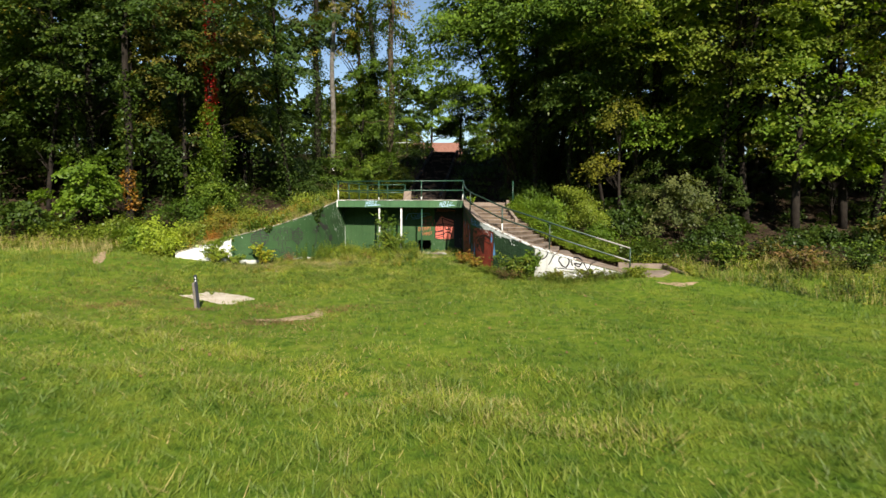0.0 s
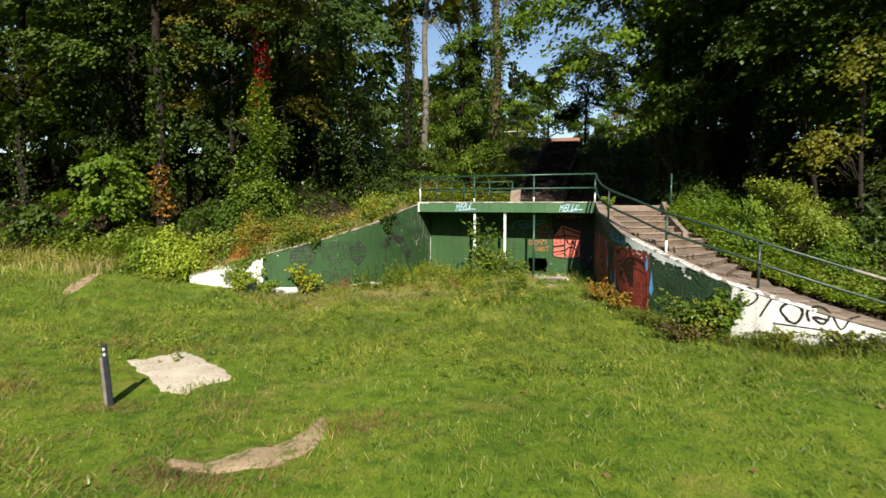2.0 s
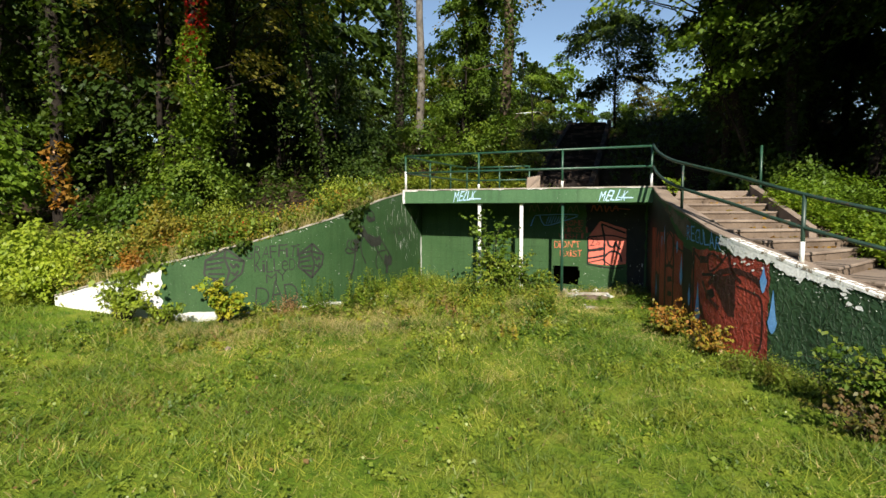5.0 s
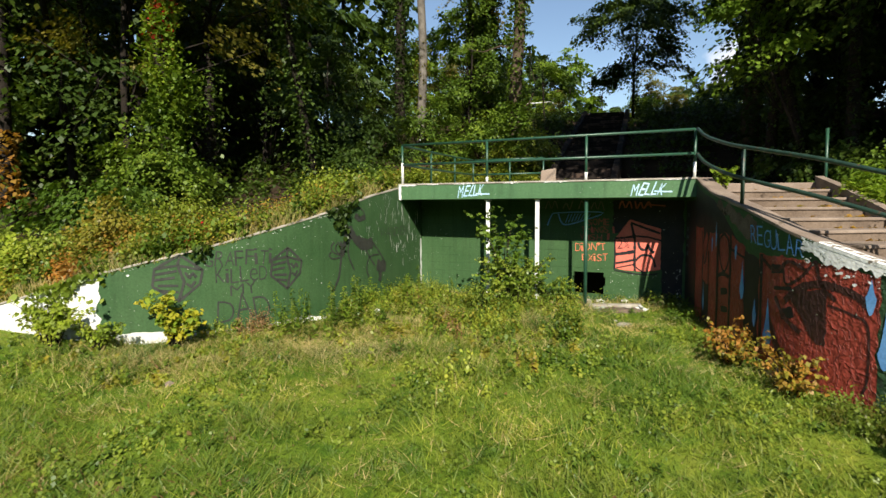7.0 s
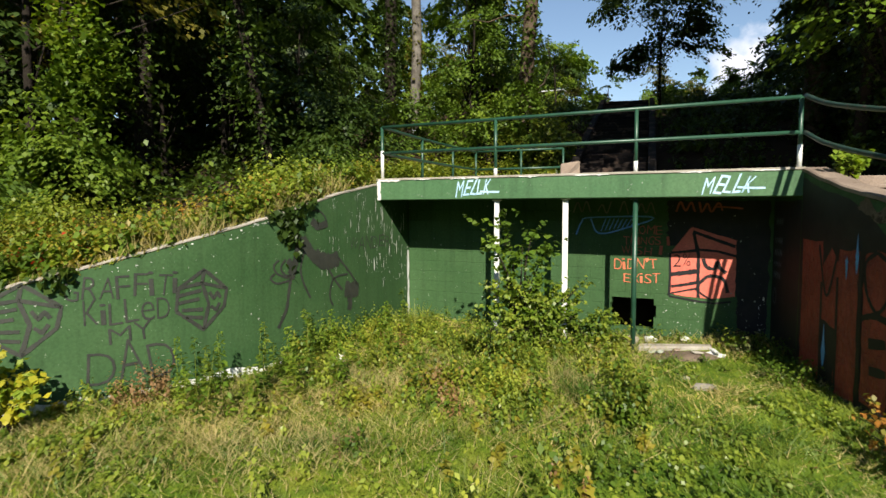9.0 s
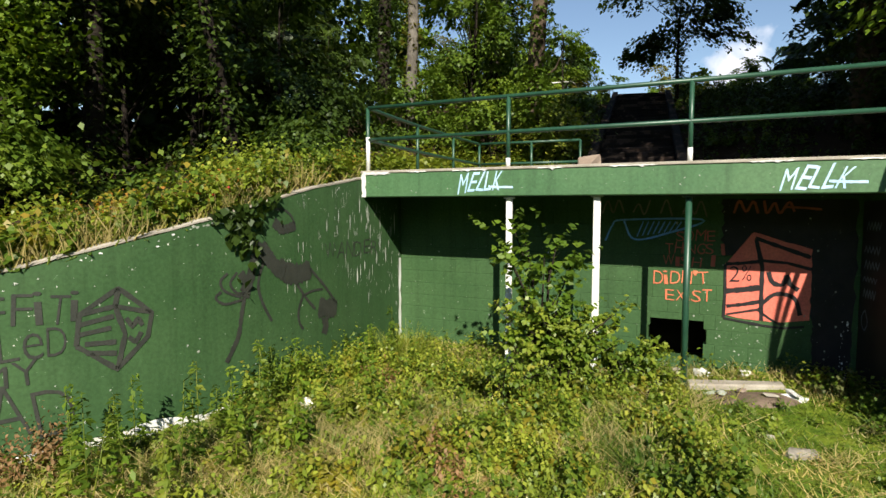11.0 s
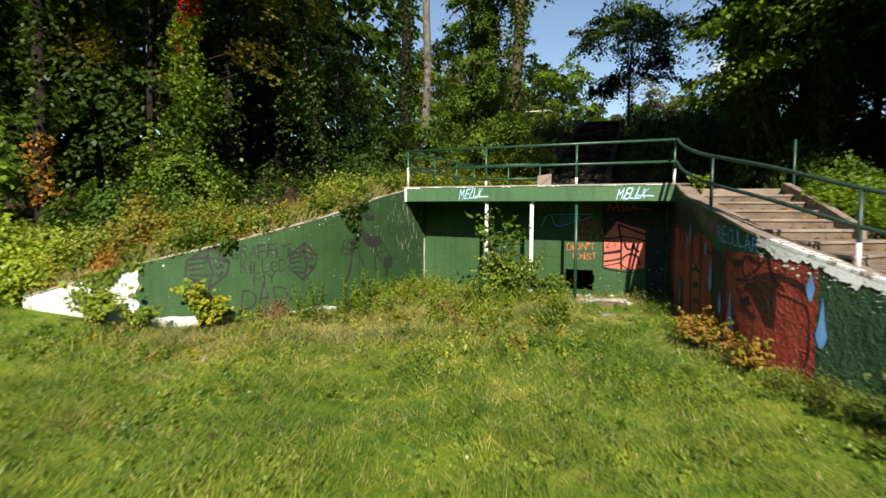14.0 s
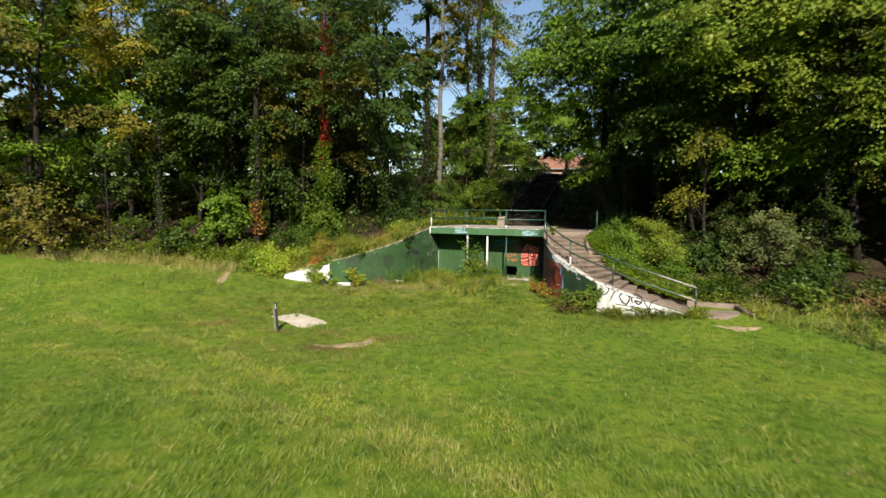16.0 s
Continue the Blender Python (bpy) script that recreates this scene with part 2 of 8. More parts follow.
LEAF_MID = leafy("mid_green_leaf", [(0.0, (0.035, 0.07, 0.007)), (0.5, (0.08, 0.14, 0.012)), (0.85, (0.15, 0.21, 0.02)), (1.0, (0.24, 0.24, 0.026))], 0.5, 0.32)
LEAF_YELLOW = leafy("yellow_leaf", [(0.0, (0.22, 0.25, 0.02)), (0.4, (0.42, 0.4, 0.03)), (1.0, (0.7, 0.55, 0.05))])
LEAF_GOLD = leafy("golden_olive_leaf", [(0.0, (0.11, 0.125, 0.017)), (0.45, (0.22, 0.2, 0.025)), (0.8, (0.36, 0.25, 0.036)), (1.0, (0.46, 0.27, 0.04))])
LEAF_RED = leafy("red_creeper_leaf", [(0.0, (0.2, 0.012, 0.012)), (0.6, (0.4, 0.02, 0.02)), (1.0, (0.42, 0.05, 0.025))])
LEAF_RUST = leafy("rusty_leaf", [(0.0, (0.16, 0.15, 0.022)), (0.45, (0.3, 0.17, 0.028)), (0.75, (0.42, 0.18, 0.035)), (1.0, (0.48, 0.34, 0.05))])
LEAF_WEED = leafy("weed_leaf", [(0.0, (0.085, 0.135, 0.014)), (0.5, (0.17, 0.225, 0.024)), (0.85, (0.28, 0.29, 0.038)), (1.0, (0.42, 0.32, 0.06))])
LEAF_FRESH = leafy("fresh_weed_leaf", [(0.0, (0.11, 0.17, 0.02)), (0.4, (0.2, 0.265, 0.032)), (0.75, (0.32, 0.36, 0.05)), (1.0, (0.48, 0.42, 0.08))], 0.4, 0.4)
LEAF_BROWN = leafy("reddish_brown_leaf", [(0.0, (0.1, 0.085, 0.03)), (0.5, (0.2, 0.12, 0.05)), (1.0, (0.32, 0.18, 0.085))], 0.6, 0.3)
LEAF_GREY = leafy("grey_green_leaf", [(0.0, (0.075, 0.095, 0.03)), (0.6, (0.145, 0.165, 0.055)), (1.0, (0.21, 0.22, 0.08))])
GRASS = leafy("grass_blade", [(0.0, (0.076, 0.124, 0.014)), (0.45, (0.142, 0.197, 0.022)), (0.78, (0.214, 0.25, 0.034)), (1.0, (0.4, 0.34, 0.095))], 0.55, 0.35, 0.22)
DRY = leafy("dry_grass_blade", [(0.0, (0.24, 0.2, 0.065)), (0.6, (0.4, 0.33, 0.14)), (1.0, (0.56, 0.46, 0.23))], 0.7, 0.25)


def lawn_material():
    m, nt, b, pos = blank("lawn", 0.95, 0.1)
    r = ramp_of(nt, [(0.25, (0.075, 0.13, 0.012)), (0.5, (0.12, 0.18, 0.016)), (0.75, (0.18, 0.215, 0.025))])
    nt.links.new(noise_of(nt, pos, 0.35, 5, 0.6), r.inputs[0])
    fine = ramp_of(nt, [(0.3, (0.64, 0.68, 0.6)), (0.7, (1.1, 1.1, 1.06))])
    nt.links.new(noise_of(nt, pos, 16.0, 4, 0.7), fine.inputs[0])
    col = mix_of(nt, 1.0, r.outputs[0], fine.outputs[0], "MULTIPLY")
    dry = ramp_of(nt, [(0.56, (0, 0, 0)), (0.72, (0.4, 0.4, 0.4))])
    nt.links.new(noise_of(nt, pos, 0.8, 5, 0.65, 0.5), dry.inputs[0])
    col = mix_of(nt, dry.outputs[0], col, (0.26, 0.2, 0.06))
    tuft = ramp_of(nt, [(0.34, (0.55, 0.68, 0.66)), (0.5, (1.0, 1.0, 1.0)), (0.68, (1.25, 1.12, 1.25))])
    nt.links.new(noise_of(nt, pos, 3.4, 3, 0.6, 0.3), tuft.inputs[0])
    col = mix_of(nt, 1.0, col, tuft.outputs[0], "MULTIPLY")
    nt.links.new(col, b.inputs["Base Color"])
    bump_to(nt, b, noise_of(nt, pos, 22.0, 4, 0.7), 0.7, 0.05)
    return m


LAWN = lawn_material()


# ---- mesh helpers ----
def smooth(a, b, v):
    v = np.clip((v - a) / (b - a), 0, 1)
    return v * v * (3 - 2 * v)


def mesh_of(name, verts, faces, mat, shade=False):
    me = bpy.data.meshes.new(name)
    me.from_pydata([tuple(v) for v in verts], [], faces)
    me.materials.append(mat)
    if shade:
        me.shade_smooth()
    me.update()
    return me


def quads_mesh(name, verts, mat):
    """verts: (n, 4, 3) array of separate quads."""
    n = len(verts)
    me = bpy.data.meshes.new(name)
    me.vertices.add(4 * n)
    me.vertices.foreach_set("co", np.asarray(verts, np.float32).ravel())
    me.loops.add(4 * n)
    me.loops.foreach_set("vertex_index", np.arange(4 * n, dtype=np.int32))
    me.polygons.add(n)
    me.polygons.foreach_set("loop_start", np.arange(0, 4 * n, 4, dtype=np.int32))
    me.materials.append(mat)
    me.update()
    me.validate()
    return me


def part(name, data, parent, label="", m=None):
    ob = new(name, data)
    ob.parent = parent
    if m is not None:
        ob.matrix_basis = m
    if label:
        ob["label"] = label
    return ob


def thing(name, label, category, data=None, at=None, group="", kind=""):
    ob = new(name, data)
    if at is not None:
        ob.matrix_basis = at
    return tagged(ob, label, category, group, kind)


def spline(points, n):
    """n even samples of a Catmull-Rom curve through the points."""
    p = np.array(points, float)
    p = np.vstack([2 * p[0] - p[1], p, 2 * p[-1] - p[-2]])
    out = []
    for i in range(1, len(p) - 2):
        for t in np.linspace(0, 1, 40, endpoint=False):
            a, b, c, d = p[i - 1], p[i], p[i + 1], p[i + 2]
            out.append(0.5 * (2 * b + (c - a) * t + (2 * a - 5 * b + 4 * c - d) * t * t + (3 * b - a - 3 * c + d) * t ** 3))
    out = np.array(out + [p[-2]])
    s = np.concatenate([[0], np.cumsum(np.linalg.norm(np.diff(out[:, :2], axis=0), axis=1))])
    u = np.linspace(0, s[-1], n)
    return np.stack([np.interp(u, s, out[:, k]) for k in range(out.shape[1])], 1)


def right_normals(c):
    t = np.gradient(c[:, :2], axis=0)
    t /= np.linalg.norm(t, axis=1)[:, None]
    return np.stack([t[:, 1], -t[:, 0]], 1)


def strip_wall(name, c, bottom, thick, mat, drop=0.0):
    """A standing wall along the curve c (x, y, top), its face on the curve and its thickness behind."""
    n = right_normals(c)
    bot = np.broadcast_to(np.asarray(bottom, float), (len(c),))
    rows = [np.column_stack([c[:, :2], bot]), np.column_stack([c[:, :2], c[:, 2] - drop]),
            np.column_stack([c[:, :2] - n * thick, c[:, 2] - drop]), np.column_stack([c[:, :2] - n * thick, bot])]
    v = np.concatenate(rows)
    k, f = len(c), []
    for i in range(k - 1):
        for a in range(4):
            b = (a + 1) % 4
            f.append((a * k + i, a * k + i + 1, b * k + i + 1, b * k + i))
    f += [(0, k, 2 * k, 3 * k), (4 * k - 1, 3 * k - 1, 2 * k - 1, k - 1)]
    me = mesh_of(name, v, f, mat)
    return me


def coping_mesh(name, c, thick, high, over, mat):
    """A cap that lies on a wall's top, jutting out by over."""
    n = right_normals(c)
    jut = np.array([noise.noise(Vector((p[0] * 3, p[1] * 3, 0))) for p in c]) * 0.012
    rows = []
    for off, z in ((over, -high), (over, 0), (over - 0.02, 0.015), (-thick - over, 0.015), (-thick - over, -high)):
        rows.append(np.column_stack([c[:, :2] + n * (off + jut)[:, None] if isinstance(off, np.ndarray) else c[:, :2] + n * off, c[:, 2] + z + jut]))
    v = np.concatenate(rows)
    k, f, m = len(c), [], 5
    for i in range(k - 1):
        for a in range(m):
            b = (a + 1) % m
            f.append((a * k + i, a * k + i + 1, b * k + i + 1, b * k + i))
    f += [tuple(a * k for a in range(m)), tuple(a * k + k - 1 for a in reversed(range(m)))]
    return mesh_of(name, v, f, mat)


def tube(name, points, radius, mat, sides=8, bulge=None):
    """A round tube through points; radius one number or one a point."""
    p = np.array(points, float)
    r = np.broadcast_to(np.asarray(radius, float), (len(p),))
    v, f = [], []
    for i in range(len(p)):
        d = Vector(p[min(i + 1, len(p) - 1)] - p[max(i - 1, 0)]).normalized()
        a = d.orthogonal().normalized() if abs(d.z) > 0.9 else d.cross(Vector((0, 0, 1))).normalized()
        b = d.cross(a)
        for s in range(sides):
            w = 2 * math.pi * s / sides
            v.append(Vector(p[i]) + (a * math.cos(w) + b * math.sin(w)) * r[i])
    for i in range(len(p) - 1):
        for s in range(sides):
            f.append((i * sides + s, i * sides + (s + 1) % sides, (i + 1) * sides + (s + 1) % sides, (i + 1) * sides + s))
    f += [tuple(reversed(range(sides))), tuple((len(p) - 1) * sides + s for s in range(sides))]
    return mesh_of(name, v, f, mat, True)


def prism(name, outline, low, high, mat, bevel=0.0):
    """An upright prism over a plan outline; low and high one number, or one a corner."""
    k = len(outline)
    lo, hi = np.broadcast_to(low, (k,)), np.broadcast_to(high, (k,))
    bm = bmesh.new()
    a = [bm.verts.new((x, y, z)) for (x, y), z in zip(outline, lo)]
    b = [bm.verts.new((x, y, z)) for (x, y), z in zip(outline, hi)]
    bm.faces.new(list(reversed(a)))
    bm.faces.new(b)
    for i in range(k):
        bm.faces.new((a[i], a[(i + 1) % k], b[(i + 1) % k], b[i]))
    bmesh.ops.recalc_face_normals(bm, faces=bm.faces)
    if bevel:
        bmesh.ops.bevel(bm, geom=bm.edges[:], offset=bevel, segments=1, affect="EDGES")
    me = bpy.data.meshes.new(name)
    bm.to_mesh(me)
    bm.free()
    me.materials.append(mat)
    return me


def box(name, cx, cy, cz, sx, sy, sz, mat, bevel=0.006):
    return prism(name, [(cx - sx / 2, cy - sy / 2), (cx + sx / 2, cy - sy / 2), (cx + sx / 2, cy + sy / 2), (cx - sx / 2, cy + sy / 2)], cz - sz / 2, cz + sz / 2, mat, bevel)


# ---- ground ----
def ground_z(x, y):
    x, y = np.asarray(x, float), np.asarray(y, float)
    z = -0.3 + 0.3 * smooth(19, 27, y) + 0.3 * (1 - smooth(4, 10, y)) + 0.75 * smooth(7, 14, -x) * smooth(14, 22, y) + 0.3 * smooth(4.5, 7, x) * smooth(17, 20.5, y)
    z = z + 0.05 * np.sin(x * 0.7 + 1.3) * np.sin(y * 0.5 + 0.4) + 0.03 * np.sin(x * 1.9 + y * 1.1)
    return z * (1 - smooth(60, 200, np.hypot(x, y)))


def axis(parts):
    return np.unique(np.round(np.concatenate([np.linspace(a, b, n) for a, b, n in parts]), 4))


gx = axis([(-3000, -200, 8), (-200, -30, 18), (-30, -13, 24), (-13, 13, 105), (13, 30, 24), (30, 200, 18), (200, 3000, 8)])
gy = axis([(-3000, -200, 8), (-200, -10, 16), (-10, 2, 16), (2, 30, 113), (30, 60, 16), (60, 200, 12), (200, 3000, 8)])
GX, GY = np.meshgrid(gx, gy)
GZ = ground_z(GX, GY)
nx, ny = len(gx), len(gy)
ground = thing("ground", "mown green lawn with paler worn patches", "lawn", mesh_of("ground", np.stack([GX, GY, GZ], -1).reshape(-1, 3),
    [(j * nx + i, j * nx + i + 1, (j + 1) * nx + i + 1, (j + 1) * nx + i) for j in range(ny - 1) for i in range(nx - 1)], LAWN, True), kind="structure")

# ---- plan of the shelter ----
# an unseen ridge, added behind the camera to keep low sky light off the recess
rx_ = np.linspace(-120, 120, 121)
ridge_v = []
for j, (y_, h_) in enumerate([(-30, -1.0), (-31, 8), (-33, 14), (-36, 17), (-42, 18), (-60, 18)]):
    for x_ in rx_:
        ridge_v.append((x_, y_ + 1.5 * noise.noise(Vector((x_ * 0.2, j, 0))), h_ + (2.2 * noise.noise(Vector((x_ * 0.13, j, 5))) if j > 1 else 0)))
ridge = thing("wooded_ridge", "dark green ridge added unseen to block low sky light", "hillside", mesh_of("wooded_ridge", ridge_v, [(j * 121 + i, j * 121 + i + 1, (j + 1) * 121 + i + 1, (j + 1) * 121 + i) for j in range(5) for i in range(120)], LEAF_FOREST, True), kind="structure")

DECK = 2.72
LEFT = spline([(-10.95, 23.5, 0.5), (-9.8, 23.6, 0.82), (-8.75, 23.9, 1.14), (-7.6, 24.65, 1.46), (-6.6, 25.75, 1.82), (-6.0, 26.9, 2.12), (-5.62, 28.2, 2.44), (-5.41, 29.4, 2.62)], 60)
INNER_L = spline([(-5.41, 29.4, 2.34), (-5.19, 30.65, 2.34)], 6)
BACK = spline([(-5.19, 30.65, 2.34), (1.04, 29.28, 2.34)], 40)
RIGHT = spline([(0.98, 28.0, 2.7), (1.0, 26.9, 2.44), (1.17, 25.7, 2.19), (1.57, 24.25, 1.79), (2.3, 22.95, 1.42), (3.34, 21.55, 0.98), (4.8, 20.75, 0.55), (6.65, 20.45, 0.08)], 80)
INNER_R = spline([(1.04, 29.28, 2.34), (0.98, 28.0, 2.34)], 6)
FAR = spline([(3.2, 28.2, 2.62), (3.08, 26.9, 2.4), (3.08, 25.7, 2.1), (3.28, 24.7, 1.72), (3.78, 23.7, 1.24), (4.55, 22.85, 0.86), (5.6, 22.25, 0.5), (7.0, 21.95, 0.2)], 80)
FRONT_L, FRONT_R = np.array((-5.41, 29.46)), np.array((0.97, 28.0))


def hill_z(x, y):
    x, y = np.asarray(x, float), np.asarray(y, float)
    z = np.interp(y, [20, 26, 30, 34, 38, 45, 60, 110, 200, 500], [0.2, 1.2, 2.3, 3.1, 4.4, 6.4, 7.4, 9.0, 13.0, 14.0])
    z = z + 0.16 * np.sin(x * 0.9) * np.cos(y * 0.7) + 0.1 * np.sin(x * 2.1 + y * 1.7)
    mid = -1.15 + (y - 34) * 0.114
    stair = np.interp(y, [33, 34, 45, 47], [2.3, 2.45, 6.2, 6.35])
    w = (1 - smooth(1.15, 1.9, np.abs(x - mid))) * smooth(32, 33.5, y) * (1 - smooth(46, 49, y))
    return z * (1 - w) + stair * w


nl = right_normals(LEFT)
edge = [(-90, 32, 1.0, 62), (-50, 28.5, 0.9, 56), (-28, 26.2, 0.8, 50), (-18, 25.0, 0.75, 46), (-13.5, 24.0, 0.7, 42)]
edge += [(LEFT[i, 0] - nl[i, 0] * 0.2, LEFT[i, 1] - nl[i, 1] * 0.2, LEFT[i, 2] - 0.04, 40 - 8 * i / 60) for i in range(0, 60, 4)]
edge += [(-5.6, 29.6, 2.6, 31), (-5.2, 31.5, 2.66, 29), (-4.85, 33.2, 2.68, 26), (-4.62, 34.85, 2.68, 20), (-3.3, 34.5, 2.7, 10), (-2.05, 34.2, 2.6, 3), (-1.2, 34.0, 2.4, 0), (-0.3, 34.0, 2.4, -3), (1.2, 33.9, 2.66, -9), (3.3, 33.7, 2.62, -22), (3.4, 31.0, 2.66, -28), (3.4, 28.4, 2.6, -33)]
nf = right_normals(FAR)
wide = 0.14 + 0.36 * smooth(18, 34, np.arange(80)) * (1 - 0.6 * smooth(62, 79, np.arange(80)))
edge += [(FAR[i, 0] - nf[i, 0] * wide[i], FAR[i, 1] - nf[i, 1] * wide[i], FAR[i, 2] + 0.04, -34 - 8 * i / 80) for i in range(4, 80, 6)]
edge += [(7.3, 22.3, 0.35, -43), (9.2, 22.35, 0.2, -45), (12, 22.3, 0.1, -48), (18, 22.0, 0.06, -51), (30, 22.5, 0.1, -54), (50, 24, 0.2, -58), (90, 28, 0.4, -64)]
edge = np.array(edge, float)
reach = np.array([0, 0.35, 0.8, 1.4, 2.1, 3, 4, 5, 6, 7, 8, 9, 10, 11, 12, 13, 14.5, 16, 18, 21, 25, 30, 37, 46, 60, 80, 110, 160, 240, 400])
ang = np.radians(edge[:, 3])
HX = edge[:, 0][None] - np.sin(ang)[None] * reach[:, None]
HY = edge[:, 1][None] + np.cos(ang)[None] * reach[:, None]
w = smooth(0, 4.5, reach)[:, None]
HZ = edge[:, 2][None] * (1 - w) + hill_z(HX, HY) * w
hk = len(edge)
skirt = np.column_stack([edge[:, 0], edge[:, 1], edge[:, 2] - 1.2])
hv = np.concatenate([skirt, np.stack([HX, HY, HZ], -1).reshape(-1, 3)])
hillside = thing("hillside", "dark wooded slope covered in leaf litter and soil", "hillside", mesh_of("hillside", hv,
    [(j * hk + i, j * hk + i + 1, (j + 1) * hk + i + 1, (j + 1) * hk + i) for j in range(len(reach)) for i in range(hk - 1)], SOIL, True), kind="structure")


# ---- shelter walls ----
wall_left = thing("wall_left", "curved green-painted concrete wing wall with dark graffiti", "wall", strip_wall("wall_left", LEFT, -0.6, 0.28, GREEN_PAINT, 0.03), kind="structure")
part("coping", coping_mesh("coping", LEFT, 0.28, 0.018, 0.004, CONCRETE), wall_left, "dirty worn concrete coping")
wall_inner_left = thing("wall_inner_left", "green-painted concrete side wall under the roof slab", "wall", strip_wall("wall_inner_left", INNER_L, -0.5, 0.28, GREEN_PAINT), kind="structure")
wall_inner_right = thing("wall_inner_right", "dark side wall under the roof slab", "wall", strip_wall("wall_inner_right", INNER_R, -0.5, 0.28, GREEN_PAINT), kind="structure")
wall_right = thing("wall_right", "curved green stair wall covered in red graffiti", "wall", strip_wall("wall_right", RIGHT, -0.6, 0.24, GREEN_PAINT, 0.05), kind="structure")
part("coping", coping_mesh("coping", RIGHT, 0.24, 0.04, 0.015, STEP_CONCRETE), wall_right, "rounded grey concrete coping")

white_run = RIGHT[(np.arange(80) >= 30) & (np.arange(80) < 66)]
part("white_coping", coping_mesh("white_coping", white_run, 0.1, 0.046, 0.019, surface("flaked_coping_paint", (0.74, 0.74, 0.7), (0.86, 0.86, 0.84), 2.0, 25, 0.75, 0.3, 0.6, 0.012, (0.2, 0.165, 0.125), 0.52, 4.0)), wall_right, "flaking white paint along the coping's edge")

# roof slab and its front beam
fd = (FRONT_R - FRONT_L) / np.linalg.norm(FRONT_R - FRONT_L)
fn = np.array((fd[1], -fd[0]))
BL, BR = FRONT_L - fd * 0.04, FRONT_R + fd * 0.03
inl, inr = BL - fn * 0.3, BR - fn * 0.3
deck = thing("roof_deck", "flat concrete roof deck with a green-painted front beam", "deck", prism("roof_deck", [tuple(inl), tuple(inr), (1.25, 28.3), (1.25, 33.95), (-2.05, 34.25), (-4.58, 34.85), (-5.55, 30.2)], 2.36, DECK, CONCRETE, 0.01), kind="structure")
stair_head = thing("stair_head", "brown concrete landing at the head of the stairs", "slab", prism("stair_head", [(1.26, 28.02), (3.3, 28.15), (3.35, 33.75), (1.26, 33.9)], 2.2, 2.6, STEP_CONCRETE, 0.01), kind="structure")
part("beam", prism("beam", [tuple(BL), tuple(BR), tuple(inr), tuple(inl)], 2.34, DECK - 0.035, BEAM_PAINT, 0.012), deck, "green-painted concrete front beam")
# near-black sheet added under the deck to cut light bounced into the recess
part("ceiling", prism("ceiling", [(-5.35, 29.75), (0.9, 28.35), (1.0, 29.25), (-5.15, 30.6)], 2.345, 2.358, VOID), deck, "thin dark sheet added to deepen the shade under the roof")
part("edge_strip", prism("edge_strip", [tuple(BL + fn * 0.012), tuple(BR + fn * 0.012), tuple(inr), tuple(inl)], DECK - 0.033, DECK + 0.004, CONCRETE, 0.006), deck, "worn pale edge of the deck")


def on_front(x):
    t = (x - FRONT_L[0]) / (FRONT_R[0] - FRONT_L[0])
    return FRONT_L + (FRONT_R - FRONT_L) * t


# back wall of concrete blocks, with a hole broken through
bd = np.array((BACK[-1, 0] - BACK[0, 0], BACK[-1, 1] - BACK[0, 1]))
blen = float(np.linalg.norm(bd))
bd /= blen
bn = np.array((bd[1], -bd[0]))
# its own mesh is a near-black plate set behind the block face
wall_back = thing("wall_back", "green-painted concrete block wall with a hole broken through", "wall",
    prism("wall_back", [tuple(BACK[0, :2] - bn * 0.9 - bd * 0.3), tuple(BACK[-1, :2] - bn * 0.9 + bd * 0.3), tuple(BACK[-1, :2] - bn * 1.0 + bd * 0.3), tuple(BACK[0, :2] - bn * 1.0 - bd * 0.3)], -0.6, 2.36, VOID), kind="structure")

# posts under the beam
def roof_post(x, size, mat, label, white_foot=False, round_=False):
    p = on_front(x) - fn * 0.14
    ob = thing("roof_post", label, "post", at=pose(p[0], p[1], float(ground_z(p[0], p[1]))), group="posts under the roof beam")
    if round_:
        part("shaft", tube("shaft", [(0, 0, -0.2), (0, 0, 2.34)], size / 2, mat, 14), ob)
    else:
        part("shaft", box("shaft", 0, 0, 1.07, size, size, 2.54, mat), ob)
    part("head_plate", box("head_plate", 0, 0, 2.325, size + 0.06, size + 0.06, 0.02, mat, 0.003), ob)
    return ob


for x_, s_, m_, l_, r_ in ((-3.24, 0.082, RAIL_WHITE, "white-painted square steel post under the green beam", False), (-2.12, 0.088, RAIL_WHITE, "white-painted square steel post behind a shrub", False), (-1.09, 0.075, RAIL_GREEN, "green-painted round steel post with a rusty foot", True)):
    roof_post(x_, s_, m_, l_, round_=r_)

